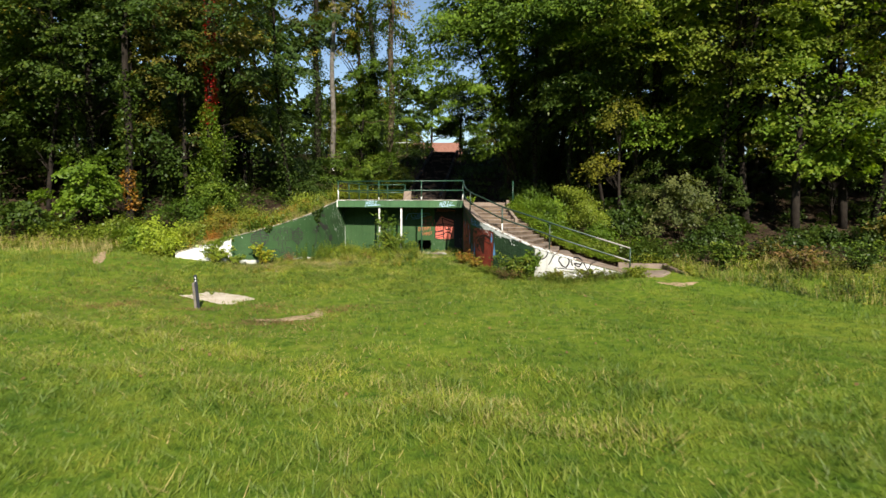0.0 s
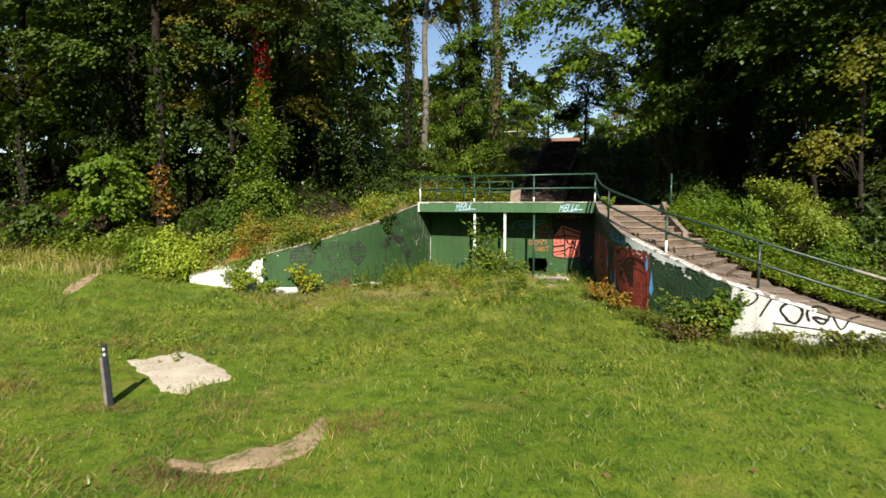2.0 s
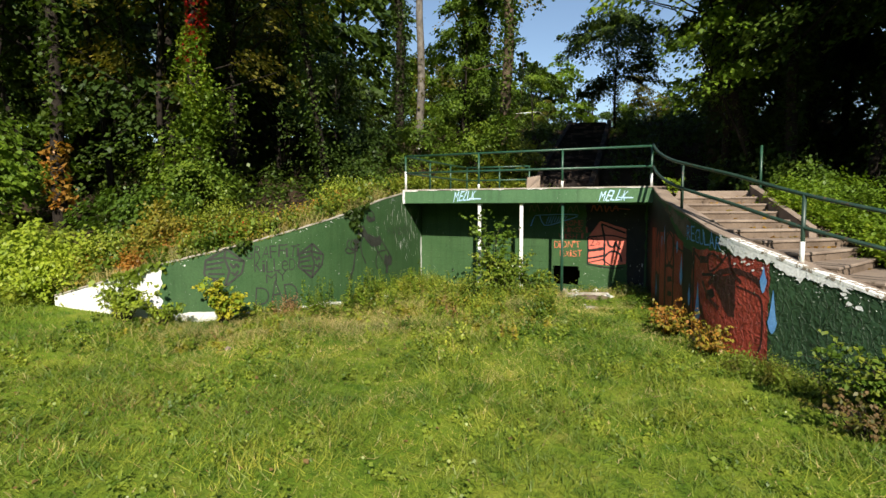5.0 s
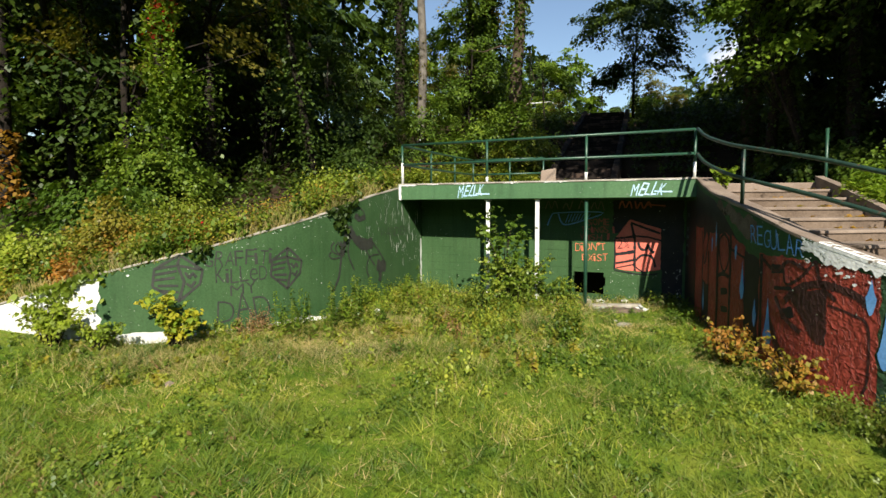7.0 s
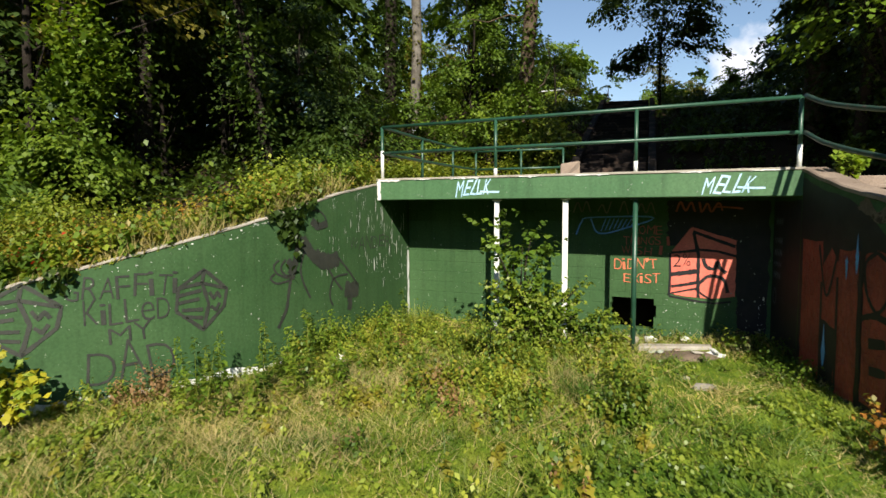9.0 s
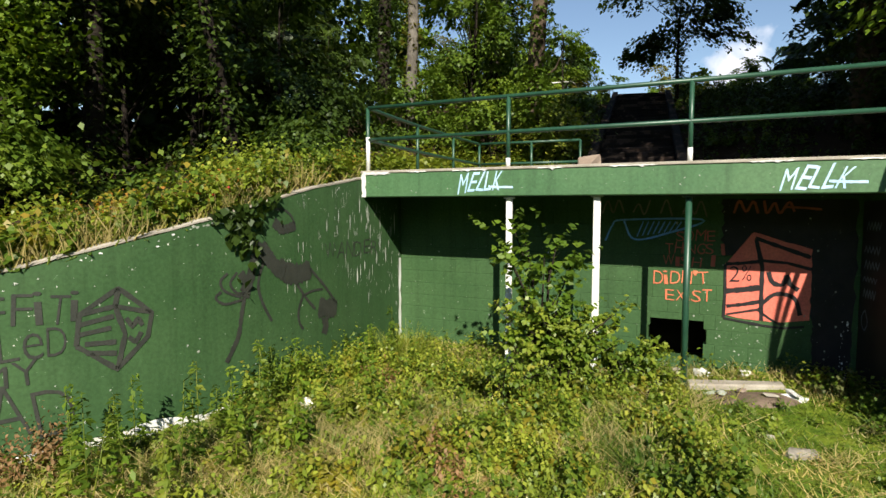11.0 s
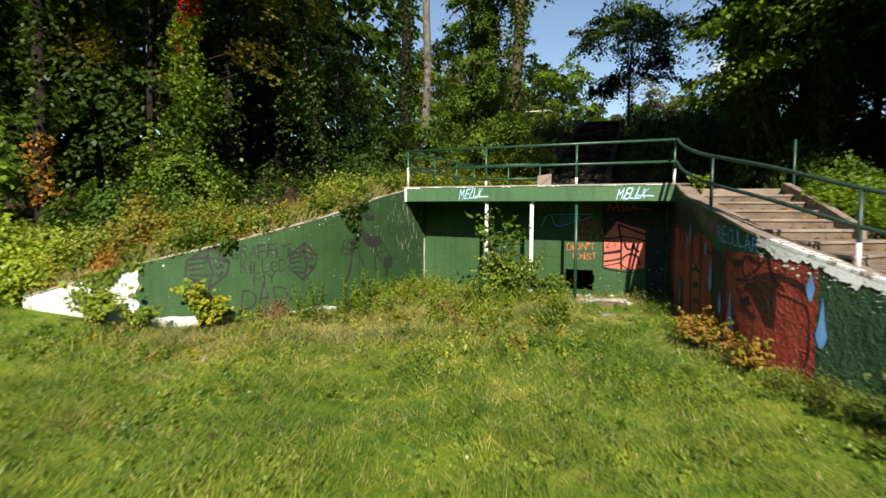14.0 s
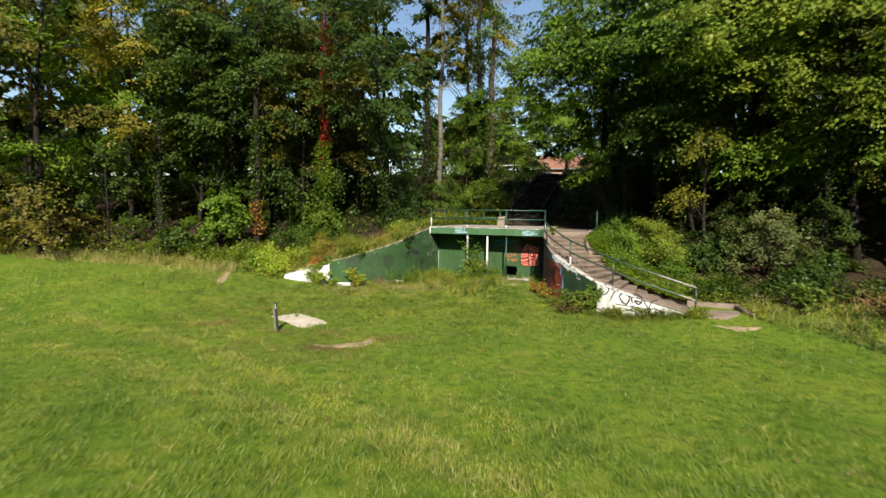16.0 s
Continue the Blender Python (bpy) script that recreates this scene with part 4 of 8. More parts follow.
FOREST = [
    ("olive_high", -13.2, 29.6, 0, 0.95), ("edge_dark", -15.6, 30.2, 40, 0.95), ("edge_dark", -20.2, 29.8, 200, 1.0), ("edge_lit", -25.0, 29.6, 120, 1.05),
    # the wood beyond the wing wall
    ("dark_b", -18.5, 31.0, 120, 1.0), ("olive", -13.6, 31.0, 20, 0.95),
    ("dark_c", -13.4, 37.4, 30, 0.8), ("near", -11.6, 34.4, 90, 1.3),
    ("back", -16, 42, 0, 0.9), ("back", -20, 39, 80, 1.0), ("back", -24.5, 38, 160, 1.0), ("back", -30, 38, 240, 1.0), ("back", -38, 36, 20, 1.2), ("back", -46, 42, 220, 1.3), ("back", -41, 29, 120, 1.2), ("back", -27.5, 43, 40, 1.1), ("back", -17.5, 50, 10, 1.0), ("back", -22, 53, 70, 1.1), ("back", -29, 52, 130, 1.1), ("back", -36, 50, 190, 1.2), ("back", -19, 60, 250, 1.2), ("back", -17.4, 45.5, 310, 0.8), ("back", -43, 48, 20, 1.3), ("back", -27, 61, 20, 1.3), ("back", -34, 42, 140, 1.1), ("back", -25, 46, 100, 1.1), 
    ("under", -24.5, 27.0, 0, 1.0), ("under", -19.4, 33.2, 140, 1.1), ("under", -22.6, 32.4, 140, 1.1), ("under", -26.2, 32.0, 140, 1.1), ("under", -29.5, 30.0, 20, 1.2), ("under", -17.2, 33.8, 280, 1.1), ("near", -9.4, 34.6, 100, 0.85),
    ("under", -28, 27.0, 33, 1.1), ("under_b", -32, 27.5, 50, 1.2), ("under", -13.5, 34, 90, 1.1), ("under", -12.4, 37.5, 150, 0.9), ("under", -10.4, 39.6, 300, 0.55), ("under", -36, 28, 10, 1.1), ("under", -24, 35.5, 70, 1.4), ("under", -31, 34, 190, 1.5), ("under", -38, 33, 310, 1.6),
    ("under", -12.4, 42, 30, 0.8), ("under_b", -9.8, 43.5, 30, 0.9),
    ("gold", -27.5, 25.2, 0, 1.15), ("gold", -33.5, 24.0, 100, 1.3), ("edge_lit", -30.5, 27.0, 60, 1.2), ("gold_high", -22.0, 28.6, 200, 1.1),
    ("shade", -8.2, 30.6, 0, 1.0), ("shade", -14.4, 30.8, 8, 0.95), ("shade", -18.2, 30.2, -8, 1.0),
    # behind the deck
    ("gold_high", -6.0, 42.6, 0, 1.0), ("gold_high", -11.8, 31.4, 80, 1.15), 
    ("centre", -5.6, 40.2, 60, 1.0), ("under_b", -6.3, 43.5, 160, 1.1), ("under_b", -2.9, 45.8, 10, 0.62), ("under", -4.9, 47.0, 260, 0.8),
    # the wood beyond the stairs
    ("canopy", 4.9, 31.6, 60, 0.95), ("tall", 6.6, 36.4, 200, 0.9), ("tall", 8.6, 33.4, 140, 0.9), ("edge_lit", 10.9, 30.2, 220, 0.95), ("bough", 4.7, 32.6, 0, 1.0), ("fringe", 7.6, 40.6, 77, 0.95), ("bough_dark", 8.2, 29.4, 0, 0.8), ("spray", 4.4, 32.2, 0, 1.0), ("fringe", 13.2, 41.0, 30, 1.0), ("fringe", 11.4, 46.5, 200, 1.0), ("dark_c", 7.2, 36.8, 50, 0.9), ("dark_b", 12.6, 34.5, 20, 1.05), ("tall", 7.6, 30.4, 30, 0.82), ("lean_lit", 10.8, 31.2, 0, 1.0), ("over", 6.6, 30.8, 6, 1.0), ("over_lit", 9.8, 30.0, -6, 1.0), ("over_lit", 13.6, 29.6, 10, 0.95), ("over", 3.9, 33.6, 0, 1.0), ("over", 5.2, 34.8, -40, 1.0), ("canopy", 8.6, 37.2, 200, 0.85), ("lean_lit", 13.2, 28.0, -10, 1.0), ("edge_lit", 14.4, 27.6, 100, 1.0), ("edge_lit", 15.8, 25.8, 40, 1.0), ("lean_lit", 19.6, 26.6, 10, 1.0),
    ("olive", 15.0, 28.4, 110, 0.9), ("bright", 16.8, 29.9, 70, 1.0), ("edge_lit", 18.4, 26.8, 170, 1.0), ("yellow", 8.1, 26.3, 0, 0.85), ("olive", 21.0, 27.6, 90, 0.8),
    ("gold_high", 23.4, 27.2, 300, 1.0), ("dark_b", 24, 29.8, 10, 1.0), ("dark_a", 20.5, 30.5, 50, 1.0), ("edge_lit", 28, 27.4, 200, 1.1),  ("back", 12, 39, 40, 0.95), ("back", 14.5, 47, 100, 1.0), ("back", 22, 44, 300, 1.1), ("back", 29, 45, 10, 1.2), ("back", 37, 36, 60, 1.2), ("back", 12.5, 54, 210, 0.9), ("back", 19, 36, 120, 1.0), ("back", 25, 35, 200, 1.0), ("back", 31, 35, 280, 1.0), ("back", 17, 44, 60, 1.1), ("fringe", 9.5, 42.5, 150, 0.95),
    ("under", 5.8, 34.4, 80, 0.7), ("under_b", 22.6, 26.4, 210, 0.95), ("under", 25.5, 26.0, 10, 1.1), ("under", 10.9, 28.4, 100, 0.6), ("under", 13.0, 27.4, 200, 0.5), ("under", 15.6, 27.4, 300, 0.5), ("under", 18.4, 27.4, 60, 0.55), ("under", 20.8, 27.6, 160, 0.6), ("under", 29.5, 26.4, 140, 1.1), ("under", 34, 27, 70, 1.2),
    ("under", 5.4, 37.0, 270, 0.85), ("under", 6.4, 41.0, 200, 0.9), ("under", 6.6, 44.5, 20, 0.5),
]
q_ = np.random.default_rng(90)


def ivy_on(mesh, top, count):
    """Creeper leaves round the trunk of a tree mesh, up to a height."""
    axis_ = np.array([v.co[:] for v in mesh.vertices[:90]]).reshape(10, 9, 3).mean(1)
    h = q_.uniform(0.0, top, count)
    a, r = q_.uniform(0, 6.28, count), 0.12 + np.abs(q_.normal(0, 0.24, count)) * (1.2 - 0.6 * h / top)
    return quads_mesh("creeper", leaf_quads(np.stack([np.interp(h, axis_[:, 2], axis_[:, 0]) + r * np.cos(a), np.interp(h, axis_[:, 2], axis_[:, 1]) + r * np.sin(a), h], 1), 0.11, q_, 0.5, 1.0, np.stack([np.cos(a), np.sin(a)], 1)), LEAF_FOREST)


CREEPERS = {k_: ivy_on(TREES[k_][0], t_, n_) for k_, t_, n_ in (("shade", 8.0, 2200), ("gold_high", 7.0, 1700), ("dark_b", 6.0, 1500), ("tall", 7.5, 1600), ("over", 8.0, 1600), ("over_lit", 8.0, 1200), ("bough", 7.0, 1400), ("canopy", 6.0, 1500), ("lean_lit", 7.0, 1400))}
def wood_z(x, y):
    """Height of the slope outside the shelter."""
    k = int(np.argmin(np.hypot(HX.ravel() - x, HY.ravel() - y)))
    return float(HZ.ravel()[k])


for kind_, x_, y_, turn_, size_ in FOREST:
    make_tree("tree", forest_label[kind_], TREES[kind_], x_, y_, wood_z(x_, y_) - 0.1, turn_, size_, "trees of the wood", creeper=CREEPERS.get(kind_))
h_ = q_.uniform(0.0, 3.4, 900)
a_, r_ = q_.uniform(0, 6.28, 900), 0.06 + np.abs(q_.normal(0, 0.2, 900))
make_tree("tree", "young dark-leaved tree beside the head of the upper steps", TREES["hill"], 1.35, 44.4, wood_z(2.2, 44.4), 30, 0.9, creeper=quads_mesh("creeper", leaf_quads(np.stack([r_ * np.cos(a_), r_ * np.sin(a_), h_], 1), 0.12, q_, 0.5), LEAF_FOREST))
# far trees on the hilltop
far_spots = [(-46 + 6.2 * k, 112 + 5 * ((k * 7) % 3), (1.12 if 4 <= k <= 7 else 0.88 if k in (8, 9) else 0.72) + 0.07 * ((k * 5) % 4)) for k in range(2, 16)] + [(-13, 60, 0.42), (-10.6, 58, 0.4), (-8.2, 61, 0.42), (-5.8, 58, 0.4), (-3.4, 62, 0.4), (-13, 72, 0.6), (-9.4, 64, 0.5), (-7.0, 70, 0.5), (10, 66, 0.32), (7.4, 72, 0.34), (14, 72, 0.45), (4.4, 76, 0.36), (-7.5, 82, 0.4)]
for i_, (x_, y_, s_) in enumerate(far_spots):
    make_tree("tree", "far sunlit green tree on the hilltop", TREES[("back", "far", "back", "far_olive")[i_ % 4]], x_, y_, float(hill_z(x_, y_)) - 0.3, 47 * i_, s_, "far trees on the hilltop")
for i_, (x_, y_, s_) in enumerate([(-7.5, 53, 0.75), (-5.6, 57, 0.8), (-3.9, 62, 0.55), (3.6, 54, 0.4), (5.4, 50.6, 0.36), (8.2, 56, 0.5), (-11, 55, 0.9), (2.4, 51, 0.36)]):
    make_tree("tree", "low sunlit tree behind the crest of the hill", TREES["under_b"], x_, y_, float(hill_z(x_, y_)) - 0.2, 61 * i_, s_, "far trees on the hilltop")


# a hedge of low growth along the crest of the slope
for i_ in (0, 1, 2, 3, 4, 5, 6, 10, 11, 12, 13, 14, 15, 16):
    x_ = -7.2 + 1.0 * i_
    make_tree("tree", "low leafy growth on the crest of the slope", TREES[("far", "far_olive")[i_ % 2]], x_, 48.6 + 0.9 * ((i_ * 5) % 3), wood_z(x_, 49.0) - 0.5, 71 * i_, (0.15, 0.12, 0.17, 0.13, 0.14)[i_ % 5] * (1.35 if x_ < -2.5 else 1.0), "low growth on the crest")


# trunks with creepers
def vine_tree(name, label, x, y, radius, height, lean, bark, vines, limbs=()):
    """A bare trunk wrapped in creeper; vines: (low, high, spread, leaves, leaf, material, name, label)."""
    z = wood_z(x, y)
    ob = thing(name, label, "tree", at=pose(x, y, z))
    pts = [(lean[0] * h + 0.07 * math.sin(h * 0.9 + x), lean[1] * h + 0.05 * math.cos(h * 0.7), h) for h in np.linspace(-0.4, height, 14)]
    part("trunk", limb_tubes("trunk", pts, limbs, bark, radius, radius * 0.55), ob)
    g = np.random.default_rng(int(abs(x * 100)))
    for lo, hi, spread, count, leaf, mat, pname, plabel in vines:
        if pname == "crown":
            cc = crown_clumps(g, lo, hi, spread, count // 80) + np.array((lean[0] * (lo + hi) / 2, lean[1] * (lo + hi) / 2, 0))
            part(pname, quads_mesh(pname, spray_leaves(g, cc, 80, 0.62, leaf), mat), ob, plabel)
            continue
        h = g.uniform(lo, hi, count)
        a = g.uniform(0, 6.28, count)
        thin = 1 - 0.5 * (h - lo) / (hi - lo)
        r = radius + np.abs(g.normal(0, spread, count)) * thin * (0.7 + 0.5 * np.sin(h * 2.3 + a))
        c = np.stack([lean[0] * h + r * np.cos(a), lean[1] * h + r * np.sin(a), h], 1)
        part(pname, quads_mesh(pname, leaf_quads(c, leaf, g, 0.5), mat), ob, plabel)
    return ob


vine_tree("tree", "tree trunk wrapped in scarlet and green creeper", -11.7, 29.3, 0.2, 13, (0.012, 0), BARK,
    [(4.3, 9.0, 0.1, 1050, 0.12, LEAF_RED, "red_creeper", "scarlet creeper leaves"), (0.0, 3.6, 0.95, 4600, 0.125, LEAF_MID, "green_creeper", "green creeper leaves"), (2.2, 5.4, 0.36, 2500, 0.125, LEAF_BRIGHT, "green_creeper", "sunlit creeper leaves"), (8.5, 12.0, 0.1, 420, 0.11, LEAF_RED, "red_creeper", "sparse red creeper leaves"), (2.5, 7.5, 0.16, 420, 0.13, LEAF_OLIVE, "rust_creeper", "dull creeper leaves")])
vine_tree("tree", "slim pale bare tree trunk above the deck", -7.5, 39.4, 0.19, 15, (0.014, 0), BARK_PALE,
    [(0.0, 4.0, 0.2, 260, 0.13, LEAF_OLIVE, "rust_creeper", "brown creeper leaves"), (9.0, 15, 3.0, 5600, 0.2, LEAF_OLIVE, "crown", "sparse browning crown")])
vine_tree("tree", "thick brown trunk with light green vines behind the deck", -3.37, 36.8, 0.24, 13, (0.012, 0), BARK_BROWN,
    [(0.0, 2.6, 0.55, 3000, 0.12, LEAF_MID, "green_creeper", "light green vine leaves"), (1.5, 7.5, 0.2, 1100, 0.13, LEAF_MID, "green_creeper", "sparse vine leaves"), (5.0, 11.0, 0.24, 900, 0.13, LEAF_FOREST, "dark_creeper", "dark vine leaves"), (5.2, 13.5, 1.5, 2600, 0.15, LEAF_MID, "crown", "leafy green crown")],
    [([(0.0, 0.0, 4.4), (-0.5, -0.2, 4.5), (-1.1, -0.3, 4.3), (-1.7, -0.3, 4.45)], 0.035), ([(0.1, -0.1, 2.2), (0.5, -0.2, 2.5), (0.7, -0.2, 3.0), (0.6, -0.2, 3.6)], 0.03)])
vine_tree("tree", "tall trunk with a leafy crown behind the deck", -5.0, 41.0, 0.24, 14, (0.0, 0), BARK,
    [(0.0, 4.8, 0.9, 4500, 0.13, LEAF_MID, "green_creeper", "light green vine leaves"), (3.0, 11.0, 0.5, 3000, 0.14, LEAF_FOREST, "dark_creeper", "dark vine leaves"), (5.6, 14.5, 2.7, 7200, 0.16, LEAF_MID, "crown", "leafy green crown")])
vine_tree("tree", "dark trunk thickly cloaked in ivy above the stairs", 4.4, 37.2, 0.3, 13, (-0.01, 0), BARK_BROWN,
    [(0.0, 11.5, 0.5, 5200, 0.13, LEAF_FOREST, "dark_creeper", "dense dark ivy leaves"), (4.0, 13.0, 2.0, 5600, 0.17, LEAF_FOREST, "crown", "dark drooping crown")])
vine_tree("tree", "dark trunk with climbing leaves beside a pale trunk", -8.6, 40.2, 0.24, 14, (-0.01, 0), BARK,
    [(0.5, 8.0, 0.45, 3200, 0.13, LEAF_FOREST, "dark_creeper", "dark vine leaves"), (7.5, 14.0, 1.3, 2600, 0.2, LEAF_FOREST, "crown", "dark leafy crown")])
vine_tree("tree", "tree trunk with a patch of orange creeper", -14.9, 27.6, 0.2, 12, (0.0, 0.01), BARK,
    [(0.5, 2.4, 0.16, 420, 0.15, LEAF_RUST, "orange_creeper", "orange creeper leaves"), (2.6, 7.0, 0.4, 900, 0.17, LEAF_FOREST, "dark_creeper", "dark vine leaves")])


# shrubs
def shrub(label, x, y, z, radii, n, per, leaf, mat, seed, name="shrub", spread=0.22, flat=0.6, low=-0.5, stems=9):
    g = np.random.default_rng(seed)
    ob = thing(name, label, "shrub", at=pose(x, y, z))
    cc = clumps(g, (0, 0, radii[2] * 0.95), radii, n, 0.35, low)
    cc[:, 2] = np.maximum(cc[:, 2], 0.06)
    st = [([(0.05 * math.cos(k), 0.05 * math.sin(k), -0.1), tuple(c * np.array((0.45, 0.45, 0.55))), tuple(c)], 0.022) for k, c in enumerate(cc[:stems])]
    part("stem", limb_tubes("stem", [(0, 0, -0.15), (0.02, 0.01, radii[2] * 0.5), (0.05, 0.03, radii[2])], st, BARK, 0.03, 0.012), ob)
    if radii[0] >= 0.8:
        part("foliage", quads_mesh("foliage", spray_leaves(g, cc, per, spread * 2.1, leaf), mat), ob)
    else:
        part("foliage", quads_mesh("foliage", leaves_round(g, cc, per, spread, leaf, flat), mat), ob)
    return ob


for k_, (label_, x_, y_, z_, rad_, n_, per_, leaf_, mat_) in enumerate([
    ("large light green maple shrub in front of the wood", -16.8, 27.2, 1.35, (1.9, 1.3, 1.45), 60, 64, 0.17, LEAF_BRIGHT),
    ("yellow-green shrub spilling over the lawn's edge", -12.1, 24.3, 0.45, (1.0, 0.7, 0.72), 56, 70, 0.1, LEAF_LIME),
    ("low bright shrub on the bank", -13.6, 24.9, 0.7, (1.3, 0.8, 0.55), 40, 60, 0.1, LEAF_WEED),
    ("leafy green shrub on the bank above the wing wall", -11.3, 26.6, 1.3, (1.35, 1.1, 0.8), 50, 84, 0.1, LEAF_MID),
    ("golden brown bramble above the wing wall", -9.9, 25.5, 1.2, (0.95, 0.75, 0.5), 44, 80, 0.078, LEAF_GOLD),
    ("tall leafy green shrub round the red creeper's foot", -11.3, 28.5, 1.9, (0.95, 0.8, 0.95), 56, 96, 0.1, LEAF_MID),
    ("yellow-green shrub hiding the wall's low end", -11.5, 23.75, 0.42, (0.66, 0.42, 0.5), 40, 64, 0.08, LEAF_LIME),
    ("bright yellow-green shrub at the lawn's edge", -12.9, 23.9, 0.5, (0.8, 0.5, 0.5), 44, 64, 0.08, LEAF_BRIGHT),
    ("light green shrub spilling down the bank", -10.6, 24.7, 0.85, (0.7, 0.5, 0.42), 36, 70, 0.075, LEAF_FRESH),
    ("rounded mid-green shrub on the bank", -8.7, 25.9, 1.5, (0.7, 0.55, 0.4), 34, 90, 0.055, LEAF_WEED),
    ("yellowing shrub on the bank near the deck", -6.9, 28.9, 2.3, (0.6, 0.6, 0.34), 30, 60, 0.07, LEAF_FRESH),
    ("dark shrub beside the deck", -7.0, 31.0, 2.6, (0.9, 0.8, 0.6), 40, 60, 0.1, LEAF_FOREST),
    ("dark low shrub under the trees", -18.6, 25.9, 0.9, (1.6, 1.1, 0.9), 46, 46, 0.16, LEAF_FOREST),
    ("leafy shrub behind the deck", -6.9, 36.6, 3.2, (1.5, 1.1, 1.3), 60, 110, 0.09, LEAF_MID),
    ("light green shrub behind the rear railing", -4.6, 37.0, 3.4, (1.6, 1.1, 1.1), 60, 100, 0.095, LEAF_MID),
    ("yellowish shrub behind the rear railing", -2.9, 36.6, 3.2, (0.9, 0.8, 0.8), 40, 80, 0.085, LEAF_WEED),
    ("dark shrub on the shaded slope", -8.3, 33.5, 2.9, (1.5, 1.2, 1.2), 54, 90, 0.11, LEAF_FOREST),
    ("dense yellow-green shrub beside the stairs", 4.35, 27.1, 1.85, (0.9, 0.8, 0.5), 32, 118, 0.070, LEAF_BRIGHT),
    ("tall yellow-green shrub with wispy tips on the stair bank", 5.95, 25.9, 1.45, (0.75, 0.75, 0.95), 40, 112, 0.074, LEAF_WEED),
    ("bright green shrub on the stair bank", 4.85, 25.7, 1.5, (0.9, 0.75, 0.55), 38, 124, 0.070, LEAF_BRIGHT),
    ("yellow-green shrub sloping down the stair bank", 6.3, 24.8, 1.2, (0.75, 0.7, 0.78), 35, 124, 0.067, LEAF_FRESH),
    ("low yellow-green shrub spreading over the bank", 6.5, 24.0, 0.75, (0.65, 0.6, 0.5), 27, 118, 0.067, LEAF_BRIGHT),
    ("low green shrub spilling over the stair kerb", 4.55, 24.5, 1.15, (0.7, 0.6, 0.42), 42, 82, 0.063, LEAF_BRIGHT),
    ("low leafy shrub along the lower stairs", 5.7, 23.3, 0.55, (0.85, 0.5, 0.36), 42, 76, 0.059, LEAF_WEED),
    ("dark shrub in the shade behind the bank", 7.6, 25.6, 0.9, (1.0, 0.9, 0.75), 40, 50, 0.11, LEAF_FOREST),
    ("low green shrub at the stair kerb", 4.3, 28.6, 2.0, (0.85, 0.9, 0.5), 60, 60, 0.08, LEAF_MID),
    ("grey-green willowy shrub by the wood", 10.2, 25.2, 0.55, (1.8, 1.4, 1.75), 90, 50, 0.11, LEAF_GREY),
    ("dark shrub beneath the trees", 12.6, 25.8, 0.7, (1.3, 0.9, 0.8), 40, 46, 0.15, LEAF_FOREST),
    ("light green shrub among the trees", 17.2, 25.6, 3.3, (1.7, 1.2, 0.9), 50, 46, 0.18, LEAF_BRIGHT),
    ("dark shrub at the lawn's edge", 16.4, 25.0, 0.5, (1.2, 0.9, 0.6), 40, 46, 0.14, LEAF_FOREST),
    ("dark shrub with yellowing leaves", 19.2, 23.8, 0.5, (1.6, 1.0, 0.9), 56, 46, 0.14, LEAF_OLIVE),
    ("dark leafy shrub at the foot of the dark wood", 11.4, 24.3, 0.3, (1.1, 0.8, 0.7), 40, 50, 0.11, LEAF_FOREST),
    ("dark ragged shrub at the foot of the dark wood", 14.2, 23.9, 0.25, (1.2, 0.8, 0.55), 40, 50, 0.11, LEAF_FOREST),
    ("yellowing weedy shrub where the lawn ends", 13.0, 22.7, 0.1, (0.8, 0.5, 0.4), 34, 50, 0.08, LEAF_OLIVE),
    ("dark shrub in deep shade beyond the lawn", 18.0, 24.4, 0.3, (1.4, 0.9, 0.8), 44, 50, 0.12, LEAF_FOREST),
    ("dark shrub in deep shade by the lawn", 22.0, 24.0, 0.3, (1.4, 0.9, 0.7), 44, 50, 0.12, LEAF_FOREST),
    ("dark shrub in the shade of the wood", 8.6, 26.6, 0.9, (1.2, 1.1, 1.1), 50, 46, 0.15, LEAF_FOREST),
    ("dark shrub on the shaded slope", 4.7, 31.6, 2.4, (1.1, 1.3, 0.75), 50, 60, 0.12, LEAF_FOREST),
]):
    shrub(label_, x_, y_, z_, rad_, n_, per_, leaf_, mat_, 100 + k_, spread=0.17 if x_ > 3 and y_ > 22.5 else 0.22)
